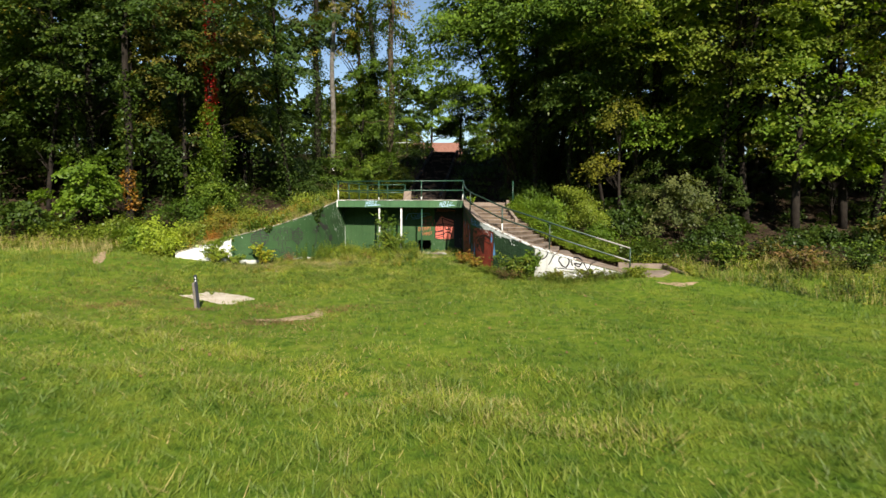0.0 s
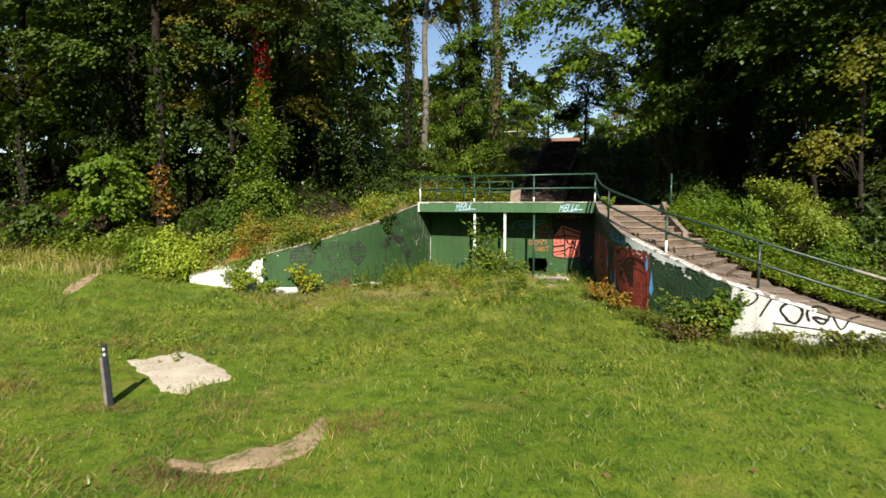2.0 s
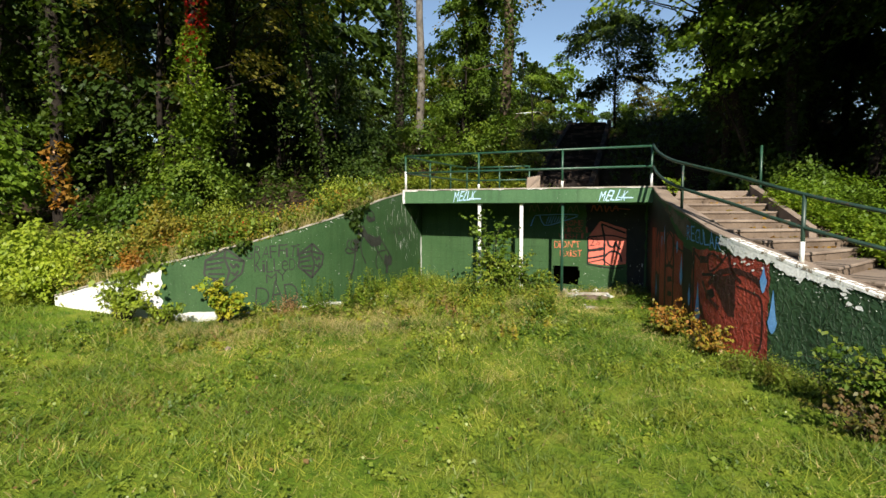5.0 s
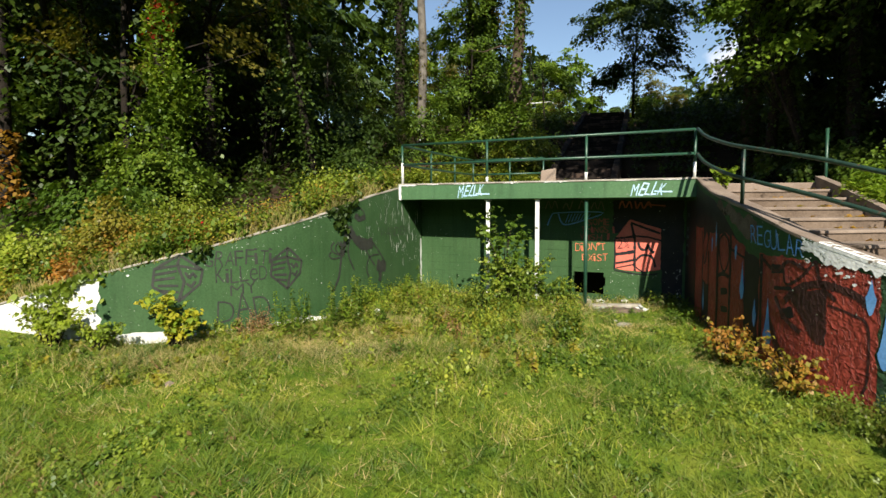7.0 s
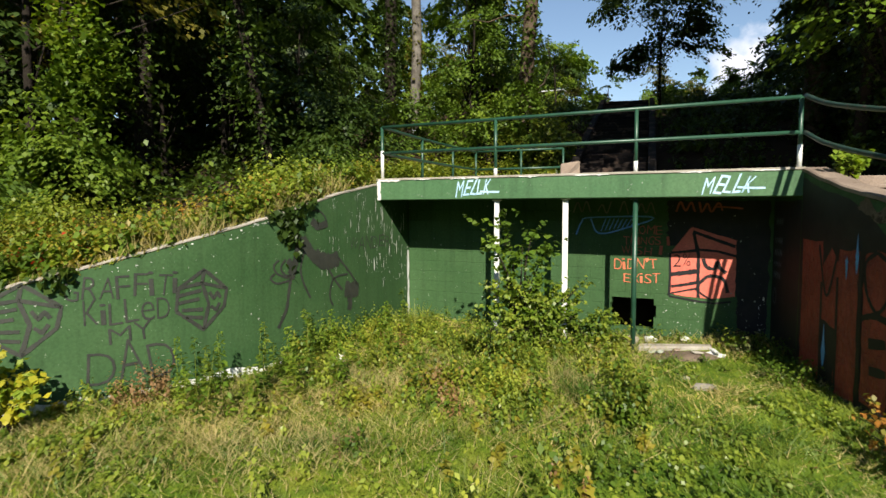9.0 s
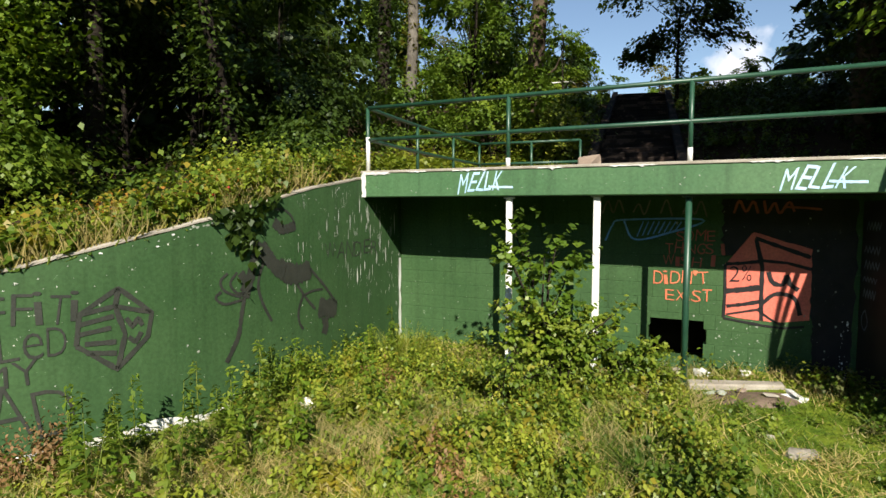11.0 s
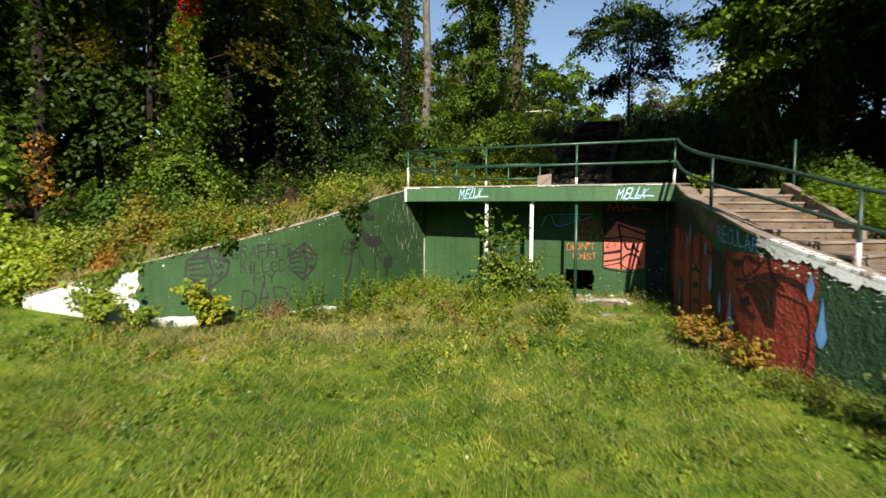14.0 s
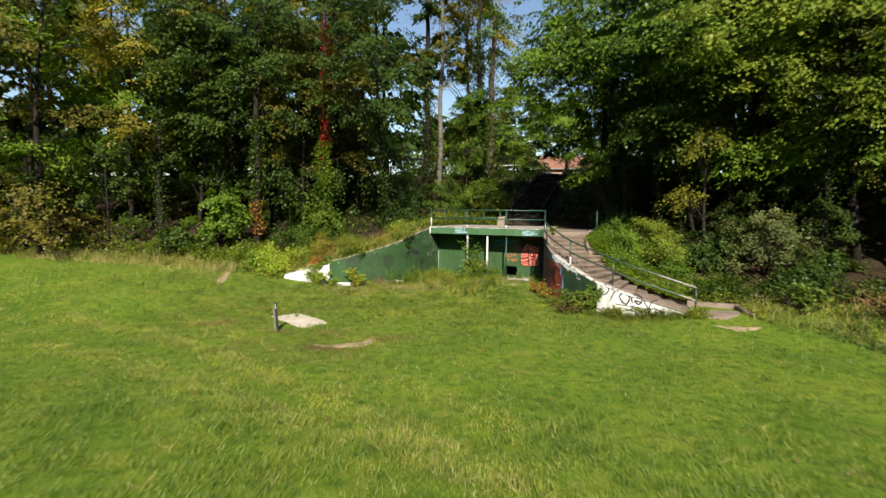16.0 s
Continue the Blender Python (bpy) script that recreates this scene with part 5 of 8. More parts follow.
def bush(label, x, y, z, reach, height, stems, per, leaf, mat, seed, name="shrub", second=None, wide=1.0, twigs=3):
    """An open shrub: arching stems and twigs with leaves set along them."""
    g = np.random.default_rng(seed)
    ob = thing(name, label, "shrub", at=pose(x, y, z))
    wood, at_, way = [], [], []

    def along(p0, p1, p2, n, t0):
        t = np.sort(g.uniform(t0, 1.0, n))[:, None]
        c = p0 * (1 - t) ** 2 + p1 * 2 * t * (1 - t) + p2 * t ** 2
        d = 2 * (p1 - p0) * (1 - t) + 2 * (p2 - p1) * t
        turn = np.where(np.arange(n) % 2 == 0, 1.0, -1.0) * g.normal(1.0, 0.35, n) + np.arctan2(d[:, 1], d[:, 0])
        o = np.stack([np.cos(turn), np.sin(turn)], 1)
        at_.append(c + np.column_stack([o * leaf * 0.45, g.normal(0, leaf * 0.25, n)]))
        way.append(o + 0.5 * SUN_SIDE)

    for k in range(stems):
        az = 2.4 * k + g.normal(0, 0.4)
        h = height * g.uniform(0.5, 1.0)
        far = g.uniform(0.25, 1.0)
        tip = np.array((math.cos(az) * reach[0] * far, math.sin(az) * reach[1] * far, h * g.uniform(0.75, 1.0)))
        p0 = np.array((tip[0] * 0.12, tip[1] * 0.12, -0.08))
        p1 = np.array((tip[0] * 0.35, tip[1] * 0.35, h * g.uniform(0.75, 1.05)))
        wood.append(([p0, (p0 + 2 * p1 + tip) / 4, tip], 0.006 + 0.006 * height))
        along(p0, p1, tip, per, 0.12)
        for _ in range(twigs):
            t = g.uniform(0.25, 0.9)
            q0 = p0 * (1 - t) ** 2 + p1 * 2 * t * (1 - t) + tip * t ** 2
            a = az + g.normal(0, 1.3)
            n_ = height * g.uniform(0.16, 0.36)
            q2 = q0 + np.array((math.cos(a) * n_ * min(1.0, reach[0]), math.sin(a) * n_ * min(1.0, reach[1]), n_ * g.uniform(-0.1, 0.6)))
            along(q0, (q0 + q2) / 2 + np.array((0, 0, n_ * 0.15)), q2, max(4, per // 2), 0.05)
    first, rest = wood[0], wood[1:]
    if name == "sapling":
        for pts_, r_ in wood:
            part("stem", tube("stem", pts_, [r_, r_ * 0.6, r_ * 0.25], BARK, 5), ob)
    else:
        part("stem", limb_tubes("stem", first[0], rest, BARK, first[1], first[1] * 0.3), ob)
    groups = [(at_, way, mat, "foliage", "")] if second is None else [(at_[::2], way[::2], mat, "foliage", ""), (at_[1::2], way[1::2], second, "other_foliage", "leaves of another hue")]
    for c_, o_, m_, n_, l_ in groups:
        part(n_, quads_mesh(n_, leaf_quads(np.concatenate(c_), leaf, g, 0.48, wide, np.concatenate(o_)), m_), ob, l_)
    return ob


bush("small yellow-leaved shrub against the wing wall", -7.55, 24.05, 0.0, (0.62, 0.36), 0.85, 22, 18, 0.08, LEAF_YELLOW, 301, second=LEAF_LIME, wide=1.3)
bush("green weedy shrub against the white wall end", -9.25, 23.38, 0.1, (0.85, 0.25), 0.72, 40, 18, 0.07, LEAF_FRESH, 302, second=LEAF_LIME)
bush("low yellow-green weeds at the foot of the white wall end", -8.5, 23.5, 0.08, (0.6, 0.25), 0.4, 20, 16, 0.06, LEAF_LIME, 312, second=LEAF_WEED)
bush("orange and yellow shrub below the red graffiti", 0.92, 24.95, -0.12, (0.55, 1.0), 0.66, 44, 13, 0.066, LEAF_RUST, 303, second=LEAF_GOLD, wide=1.0, twigs=2)
bush("low rusty shrub below the red graffiti", 1.32, 23.9, -0.17, (0.5, 0.95), 0.56, 38, 12, 0.064, LEAF_RUST, 304, second=LEAF_GOLD, wide=1.0, twigs=2)
bush("dark sprawling shrub in front of the stair wall", 2.75, 21.2, -0.2, (1.1, 0.5), 1.0, 40, 24, 0.066, LEAF_MID, 305, second=LEAF_WEED, wide=1.1, twigs=4)
bush("green shrub with round leaves in front of the stair wall", 3.2, 21.1, -0.2, (0.55, 0.36), 1.1, 22, 22, 0.08, LEAF_BRIGHT, 311, second=LEAF_MID, wide=1.4)
bush("low dry weedy shrub before the stair wall", 2.3, 20.75, -0.25, (0.8, 0.4), 0.5, 18, 14, 0.055, LEAF_OLIVE, 313, second=LEAF_BROWN)
bush("thin green weeds below the white stair wall", 4.0, 20.45, -0.15, (0.8, 0.25), 0.42, 26, 14, 0.055, LEAF_WEED, 306, second=LEAF_OLIVE)
bush("low weedy shrub under the white stair wall", 5.1, 20.1, -0.12, (1.0, 0.3), 0.5, 36, 15, 0.052, LEAF_OLIVE, 307, second=LEAF_WEED)
bush("dense green shrub between the roof posts", -2.5, 27.95, 0.0, (0.85, 0.5), 1.25, 36, 26, 0.062, LEAF_FRESH, 308, second=LEAF_BRIGHT, wide=1.3, twigs=5)
bush("leafy green shrub before the block wall", -1.7, 28.05, 0.0, (0.6, 0.42), 0.85, 24, 22, 0.055, LEAF_FRESH, 309, second=LEAF_MID, wide=1.1, twigs=4)
bush("low bushy weeds before the roof posts", -3.1, 27.5, 0.0, (0.7, 0.5), 0.7, 20, 18, 0.052, LEAF_MID, 314, second=LEAF_FRESH, wide=0.9, twigs=4)
bush("small green weed on the stair head", 1.35, 27.55, 2.55, (0.28, 0.22), 0.36, 10, 9, 0.08, LEAF_BRIGHT, 310, wide=1.2)
bush("white-flowered weed in the shaded corner", 0.5, 28.35, 0.0, (0.3, 0.25), 0.45, 10, 12, 0.045, LEAF_GREY, 315, second=LEAF_MID)
bush("tall thin sapling with round leaves before the roof posts", -2.72, 27.95, 0.0, (0.62, 0.32), 2.5, 12, 24, 0.074, LEAF_BRIGHT, 316, name="sapling", second=LEAF_MID, wide=1.6, twigs=5)


# ivy that hangs over the wing wall
def hang_ivy(u0, u1, drop, count, label, seed, mat=LEAF_FOREST):
    g = np.random.default_rng(seed)
    s = np.concatenate([[0], np.cumsum(np.linalg.norm(np.diff(LEFT[:, :2], axis=0), axis=1))])
    u = g.normal((u0 + u1) / 2, (u1 - u0) / 3, count)
    x, y, z = (np.interp(u, s, LEFT[:, k]) for k in range(3))
    nx_, ny_ = np.interp(u, s, nl[:, 0]), np.interp(u, s, nl[:, 1])
    d = drop * np.abs(g.normal(0, 0.5, count)) * (0.6 + 0.4 * np.cos((u - (u0 + u1) / 2) * 9))
    c = np.stack([x + nx_ * g.uniform(0.02, 0.09, count), y + ny_ * g.uniform(0.02, 0.09, count), z + 0.05 - d], 1)
    thing("ivy", label, "creeper", quads_mesh("ivy", leaf_quads(c, 0.1, g, 0.9, 1.3), mat))


hang_ivy(6.35, 6.95, 0.75, 190, "dark ivy hanging over the green wing wall", 5)
hang_ivy(3.6, 3.9, 0.3, 40, "small sprig of ivy over the wing wall's top", 6)
hang_ivy(1.3, 2.05, 0.5, 220, "light green creeper over the white wall end", 8, LEAF_FRESH)


# ---- undergrowth ----
def weed_field(label, places, heights, leaf, mat, seed, stems=4, per=9, wide=0.7, lean=0.4, name="front_weeds"):
    """Small leafy plants: a few leaning stems each, with leaves set alternately up them."""
    g = np.random.default_rng(seed)
    n = len(places)
    base = np.repeat(places, stems, 0)
    h = np.repeat(heights, stems) * g.uniform(0.55, 1.1, n * stems)
    a = g.uniform(0, 2 * np.pi, n * stems)
    tip = np.stack([np.cos(a) * h * lean * g.random(n * stems), np.sin(a) * h * lean * g.random(n * stems), h], 1)
    t = np.tile(np.linspace(0.15, 1.0, per), n * stems) + g.normal(0, 0.03, n * stems * per)
    c = np.repeat(base, per, 0) + np.repeat(tip, per, 0) * t[:, None] * np.array((1, 1, 1.0))
    turn = g.uniform(0, 2 * np.pi, n * stems * per)
    o = np.stack([np.cos(turn), np.sin(turn)], 1) + 0.6 * SUN_SIDE
    size = leaf * (1.25 - 0.65 * t)
    c = c + np.column_stack([o * size[:, None] * 0.5, np.zeros(len(c))])
    q = leaf_quads(c, size, g, 0.4, wide, o)
    return thing(name, label, "undergrowth", quads_mesh(name, q, mat), kind="stuff")


def herbs(name, label, places, heights, per, leaf, mat, spread=0.1, droop=0.25, seed=3):
    g = np.random.default_rng(seed)
    p = np.repeat(places, per, 0)
    h = np.repeat(heights, per)
    t = g.uniform(0.08, 1.0, len(p)) ** 0.8
    c = p + np.stack([g.normal(0, spread, len(p)) * (1.15 - t * 0.5), g.normal(0, spread, len(p)) * (1.15 - t * 0.5), h * t], 1)
    return thing(name, label, "undergrowth", quads_mesh(name, leaf_quads(c, leaf, g, droop), mat), kind="stuff")


def blades(places, length, width, g, lean=0.5):
    n = len(places)
    a = g.uniform(0, 2 * np.pi, n)
    side = np.stack([np.cos(a), np.sin(a), np.zeros(n)], 1)
    L = length * g.uniform(0.55, 1.4, n)
    b = g.uniform(0, 2 * np.pi, n)
    L = L * np.clip(0.95 + 0.55 * np.sin(places[:, 0] * 2.3 + 1.7 * np.sin(places[:, 1] * 1.9)) * np.sin(places[:, 1] * 2.7 + 1.3 * np.sin(places[:, 0] * 1.4)), 0.4, 1.5)
    tip = np.stack([np.cos(b) * L * lean * g.random(n), np.sin(b) * L * lean * g.random(n), L], 1)
    w = (width * g.uniform(0.6, 1.4, n))[:, None]
    return np.stack([places - side * w, places + side * w, places + tip + side * w * 0.15, places + tip - side * w * 0.15], 1)


def bank_places(g, i0, i1, d0, d1, n, power=1.0):
    k = g.uniform(i0, i1, n)
    d = d0 + (d1 - d0) * g.random(n) ** power
    ids = np.arange(hk)
    a = np.interp(k, ids, ang)
    x, y = np.interp(k, ids, edge[:, 0]) - np.sin(a) * d, np.interp(k, ids, edge[:, 1]) + np.cos(a) * d
    ww = smooth(0, 4.5, d)
    return np.stack([x, y, np.interp(k, ids, edge[:, 2]) * (1 - ww) + hill_z(x, y) * ww - 0.02], 1)


g = np.random.default_rng(21)
P = bank_places(g, 4.5, 20, -0.1, 2.3, 1350, 1.6)
P = P[np.array([noise.noise(Vector((p_[0] * 0.9, p_[1] * 0.9, 2))) + 0.4 * noise.noise(Vector((p_[0] * 2.5, p_[1] * 2.5, 7))) for p_ in P]) > -0.22]
pick = g.random(len(P))
for mat_, lo_, hi_, label_, leaf_ in ((LEAF_FRESH, 0.0, 0.3, "dense light green weeds on the bank", 0.062), (LEAF_WEED, 0.3, 0.58, "dense green and yellowing weeds on the bank", 0.066), (LEAF_GOLD, 0.58, 0.75, "golden brown weeds on the bank", 0.062), (LEAF_MID, 0.75, 1.0, "dark green weeds on the bank", 0.074)):
    Q = P[(pick >= lo_) & (pick < hi_)]
    weed_field(label_, Q, g.uniform(0.2, 0.75, len(Q)) * g.uniform(0.5, 1.1, len(Q)), leaf_ * 1.6, mat_, int(40 + lo_ * 10), 5, 8, 0.95, 0.6, "bank_weeds")
P = bank_places(g, 5, 20, 0.0, 1.9, 1000, 1.1)
P = P[np.array([noise.noise(Vector((p_[0] * 0.8, p_[1] * 0.8, 52))) for p_ in P]) > 0.36]
weed_field("orange and rusty weeds on the bank", P, g.uniform(0.2, 0.5, len(P)) * 1.3, 0.075, LEAF_RUST, 4, 5, 7, 1.0, 0.6, "autumn_weeds")
P = bank_places(g, 7.5, 13, 0.1, 1.7, 420)
P = P[np.array([noise.noise(Vector((p_[0] * 1.1, p_[1] * 1.1, 71))) for p_ in P]) > 0.22]
weed_field("yellow and orange brambles on the low bank", P, g.uniform(0.35, 0.8, len(P)), 0.085, LEAF_RUST, 7, 4, 7, 1.2, 0.7, "autumn_weeds")
P = bank_places(g, 7.0, 14, 0.1, 1.7, 90)
weed_field("yellowing brambles on the low bank", P, g.uniform(0.35, 0.75, len(P)), 0.08, LEAF_GOLD, 8, 4, 6, 1.2, 0.7, "autumn_weeds")
P = bank_places(g, 10.2, 11.6, 0.0, 0.45, 16)
weed_field("scarlet leaves on the wing wall's top", P, g.uniform(0.2, 0.45, len(P)), 0.085, LEAF_RED, 9, 4, 6, 1.2, 0.8, "red_leaves")
P = bank_places(g, 6, 18, 0.0, 1.2, 240)
P = P[np.array([noise.noise(Vector((p_[0] * 1.2, p_[1] * 1.2, 63))) for p_ in P]) > 0.38]
weed_field("scarlet creeper leaves on the bank", P, g.uniform(0.15, 0.35, len(P)), 0.08, LEAF_RED, 5, 4, 6, 1.2, 0.8, "red_leaves")
P = bank_places(g, 5, 20, -0.2, 2.4, 7500, 1.9)
thing("bank_grass", "dry and green grass along the wing wall's top", "grass", quads_mesh("bank_grass", blades(P, 0.27, 0.008, g, 0.9), DRY), kind="stuff")
P = bank_places(g, 5, 20, -0.22, 3.0, 9000, 1.3)
thing("bank_grass", "green grass along the wing wall's top", "grass", quads_mesh("bank_grass", blades(P, 0.2, 0.007, g, 0.9), GRASS), kind="stuff")
P = bank_places(g, 1.0, 5, 0.0, 3.5, 480)
herbs("edge_weeds", "tall green weeds along the wood's edge", P, g.uniform(0.3, 0.9, len(P)), 26, 0.13, LEAF_WEED, 0.17, seed=6)
P = bank_places(g, 44, 50.0, 0.0, 2.8, 400, 1.2)
herbs("edge_weeds", "tall weeds between the lawn and the dark wood", P, g.uniform(0.15, 0.7, len(P)), 26, 0.11, LEAF_FOREST, 0.16, seed=7)
P = bank_places(g, 33, 44, 0.05, 2.4, 360)
herbs("bank_weeds", "lush bright weeds on the bank beside the stairs", P, g.uniform(0.2, 0.6, len(P)), 30, 0.08, LEAF_BRIGHT, 0.14, seed=8)
k_ = g.integers(14, 78, 420)
o_ = g.uniform(-0.12, 0.45, 420) + wide[k_] - 0.1
P = np.column_stack([FAR[k_, 0] - nf[k_, 0] * o_, FAR[k_, 1] - nf[k_, 1] * o_, FAR[k_, 2] + 0.02])
P[:, :2] = FAR[k_, :2] + np.stack([-nf[k_, 0], -nf[k_, 1]], 1) * o_[:, None]
herbs("kerb_weeds", "bright weeds spilling over the stair kerb", P, g.uniform(0.08, 0.32, len(P)), 26, 0.065, LEAF_BRIGHT, 0.1, seed=33)
P = bank_places(g, 20, 26, 0.3, 3.0, 420)
herbs("bank_weeds", "green weeds behind the deck railing", P, g.uniform(0.2, 0.6, len(P)), 24, 0.11, LEAF_WEED, 0.14, seed=9)
P = bank_places(g, 4, 50, 3.0, 16.0, 1500)
P = P[np.abs(P[:, 0] - (-1.15 + (P[:, 1] - 34) * 0.114)) > 1.6]
herbs("forest_weeds", "dark low plants on the floor of the wood", P, g.uniform(0.15, 0.6, len(P)), 16, 0.14, LEAF_FOREST, 0.2, seed=10)

x_, y_ = g.uniform(-5.5, 9.0, 2600), g.uniform(33.6, 48.5, 2600)
mid_ = -1.15 + (y_ - 34) * 0.114
ok_ = (np.abs(x_ - mid_) > 1.15) & ((y_ > 35.2) | (x_ > 3.6) | (x_ < -5))
P = np.array([(a_, b_, wood_z(a_, b_) - 0.05) for a_, b_ in zip(x_[ok_], y_[ok_])])
weed_field("dark weeds and ferns on the slope beside the upper steps", P[::2], g.uniform(0.25, 0.7, len(P[::2])), 0.14, LEAF_FOREST, 81, 4, 6, 0.9, 0.7, "slope_weeds")
weed_field("dull green weeds on the slope beside the upper steps", P[1::2], g.uniform(0.2, 0.55, len(P[1::2])), 0.12, LEAF_MID, 82, 3, 5, 0.9, 0.7, "slope_weeds")

q_ = np.random.default_rng(78)
P = np.concatenate([np.column_stack([q_.normal(6.75, 0.22, 40), q_.normal(20.1, 0.14, 40), np.full(40, -0.02)]), np.column_stack([q_.uniform(7.0, 8.6, 30), 22.12 + q_.uniform(0, 0.3, 30), np.full(30, 0.24)]), np.column_stack([q_.normal(8.95, 0.2, 60), q_.normal(21.3, 0.5, 60), np.full(60, -0.02)])])
herbs("landing_weeds", "green weeds round the worn landing slab", P, q_.uniform(0.1, 0.45, len(P)), 26, 0.07, LEAF_WEED, 0.11, seed=34)
q_ = np.random.default_rng(77)
fl_ = []
for k in range(STEPS):
    a_, b_ = at_z(RIN, zr[k + 1] + 0.12), at_z(FAR, fz[k + 1] + 0.04)
    for _ in range(14):
        t_ = q_.beta(2.2, 1.0)
        p_ = a_ * (1 - t_) + b_ * t_ + q_.normal(0, 0.05, 2)
        fl_.append((p_[0], p_[1], zr[k + 1] + 0.012))
thing("stair_leaves", "brown fallen leaves on the stairs", "leaves", quads_mesh("stair_leaves", leaf_quads(np.array(fl_), 0.085, q_, 0.0, 1.3), LEAF_RUST), kind="stuff")


def lawn_places(g, x0, x1, y0, y1, n):
    x, y = g.uniform(x0, x1, n), g.uniform(y0, y1, n)
    return np.stack([x, y, ground_z(x, y) - 0.01], 1)


def lawn_edge(g, x0, x1, n, deep):
    """Places within deep metres before the foot of the slope."""
    x = g.uniform(x0, x1, n)
    y = np.interp(x, edge[:, 0], edge[:, 1]) - deep * g.random(n) ** 1.5 + 0.25
    return np.stack([x, y, ground_z(x, y) - 0.02], 1)


def inside(P):
    """True where a place lies on the lawn, before the walls."""
    yl = np.interp(P[:, 0], LEFT[:, 0], LEFT[:, 1], left=24.2, right=29.5)
    s = np.argsort(RIGHT[:, 0])
    yr = np.interp(P[:, 0], RIGHT[s, 0], RIGHT[s, 1], left=29.0, right=22.4)
    return P[:, 1] < np.minimum(yl, yr) - 0.05


P = np.concatenate([lawn_edge(g, 9.0, 28, 200, 1.8), lawn_edge(g, -30, -11, 520, 1.4)])
herbs("edge_weeds", "ragged green weeds where the lawn meets the slope", P, g.uniform(0.1, 0.6, len(P)) * g.uniform(0.4, 1.1, len(P)), 30, 0.08, LEAF_WEED, 0.14, seed=31)
P = np.concatenate([lawn_edge(g, 12.2, 16.5, 900, 1.8), lawn_edge(g, 9.5, 26, 250, 2.2), lawn_edge(g, -28, -13, 2400, 2.2)])
thing("dry_grass", "tall dry grass along the lawn's edge", "grass", quads_mesh("dry_grass", blades(P, 0.4, 0.009, g, 0.6), DRY), kind="stuff")
# rough grass and weeds between the lawn and the wood beyond the stairs
x_ = g.uniform(8.6, 27, 5200)
line_ = np.interp(x_, [8.6, 10.5, 12.0, 13.5, 16.0, 20.0, 27.0], [20.9, 18.8, 16.8, 14.4, 11.5, 9.0, 7.0])
y_ = line_ + (23.6 - line_) * g.random(5200) ** 1.1 + g.normal(0, 0.5, 5200)
P = np.stack([x_, y_, ground_z(x_, y_) - 0.02], 1)
lump_ = np.array([noise.noise(Vector((p_[0] * 0.7, p_[1] * 0.7, 12))) + 0.5 * noise.noise(Vector((p_[0] * 2.0, p_[1] * 2.0, 3))) for p_ in P])
in_ = smooth(0.0, 2.4, P[:, 1] - line_)
P, lump_, in_ = P[lump_ > -0.25], lump_[lump_ > -0.25], in_[lump_ > -0.25]
tall_ = (0.1 + 0.4 * np.clip(lump_ + 0.3, 0, 1)) * (0.35 + 0.85 * in_)
pick = g.random(len(P))
for mat_, lo_, hi_, label_, leaf_ in ((LEAF_WEED, 0.0, 0.3, "rank green weeds at the foot of the wood", 0.08), (LEAF_OLIVE, 0.3, 0.52, "olive and brown weeds at the foot of the wood", 0.07), (LEAF_FOREST, 0.52, 0.75, "dark green weeds at the foot of the wood", 0.085), (LEAF_FRESH, 0.75, 0.86, "light green weeds at the foot of the wood", 0.07)):
    m_ = (pick >= lo_) & (pick < hi_)
    weed_field(label_, P[m_], tall_[m_], leaf_ * 1.15, mat_, int(50 + lo_ * 100), 3, 5, 0.9, name="rough_weeds")
Q = np.repeat(P, 3, 0) + np.concatenate([g.normal(0, 0.3, (len(P) * 3, 2)), np.zeros((len(P) * 3, 1))], 1)
thing("rough_grass", "long green grass at the foot of the wood", "grass", quads_mesh("rough_grass", blades(Q, 0.3, 0.009, g, 0.9), GRASS), kind="stuff")
thing("rough_grass", "dry stems at the foot of the wood", "grass", quads_mesh("rough_grass", blades(Q[::5], 0.4, 0.008, g, 0.7), DRY), kind="stuff")
for label_, x_, y_, w_, h_, mat_, two_ in (("ragged brown and green bush at the lawn's edge", 12.6, 20.2, 1.1, 1.1, LEAF_OLIVE, LEAF_BROWN), ("spindly yellow-green bush at the lawn's edge", 10.6, 21.6, 0.9, 1.3, LEAF_WEED, LEAF_MID), ("dark leafy bush at the lawn's edge", 15.0, 20.6, 1.3, 1.4, LEAF_FOREST, LEAF_MID), ("tall weedy bush with yellowing leaves at the lawn's edge", 17.4, 19.0, 1.2, 1.3, LEAF_DULL, LEAF_MID), ("dark spreading bush under the trees", 12.8, 22.6, 1.3, 1.3, LEAF_FOREST, LEAF_OLIVE)):
    bush(label_, x_, y_, float(ground_z(x_, y_)) - 0.05, (w_, w_ * 0.8), h_, 26, 22, 0.085, mat_, int(x_ * 10), second=two_, wide=1.1, twigs=4)
# weeds before the shelter
P = lawn_places(g, -9, 0.2, 22.5, 29.8, 11500)
yl = np.interp(P[:, 0], LEFT[:, 0], LEFT[:, 1], right=29.8)
near = np.exp(-np.maximum(yl - P[:, 1], 0) / 1.1)
P = P[inside(P) & (g.random(len(P)) < np.where(P[:, 0] > -6, np.minimum(1, 1.3 * np.exp(-(np.maximum(np.abs(P[:, 1] - 27.2 + 0.3 * (P[:, 0] + 3)) - 0.9, 0)) / 0.6)), near)) & (P[:, 0] < -1.2)]
clump_w = np.array([noise.noise(Vector((p_[0] * 1.3, p_[1] * 1.3, 4))) + 0.5 * noise.noise(Vector((p_[0] * 3.1, p_[1] * 3.1, 8))) for p_ in P])
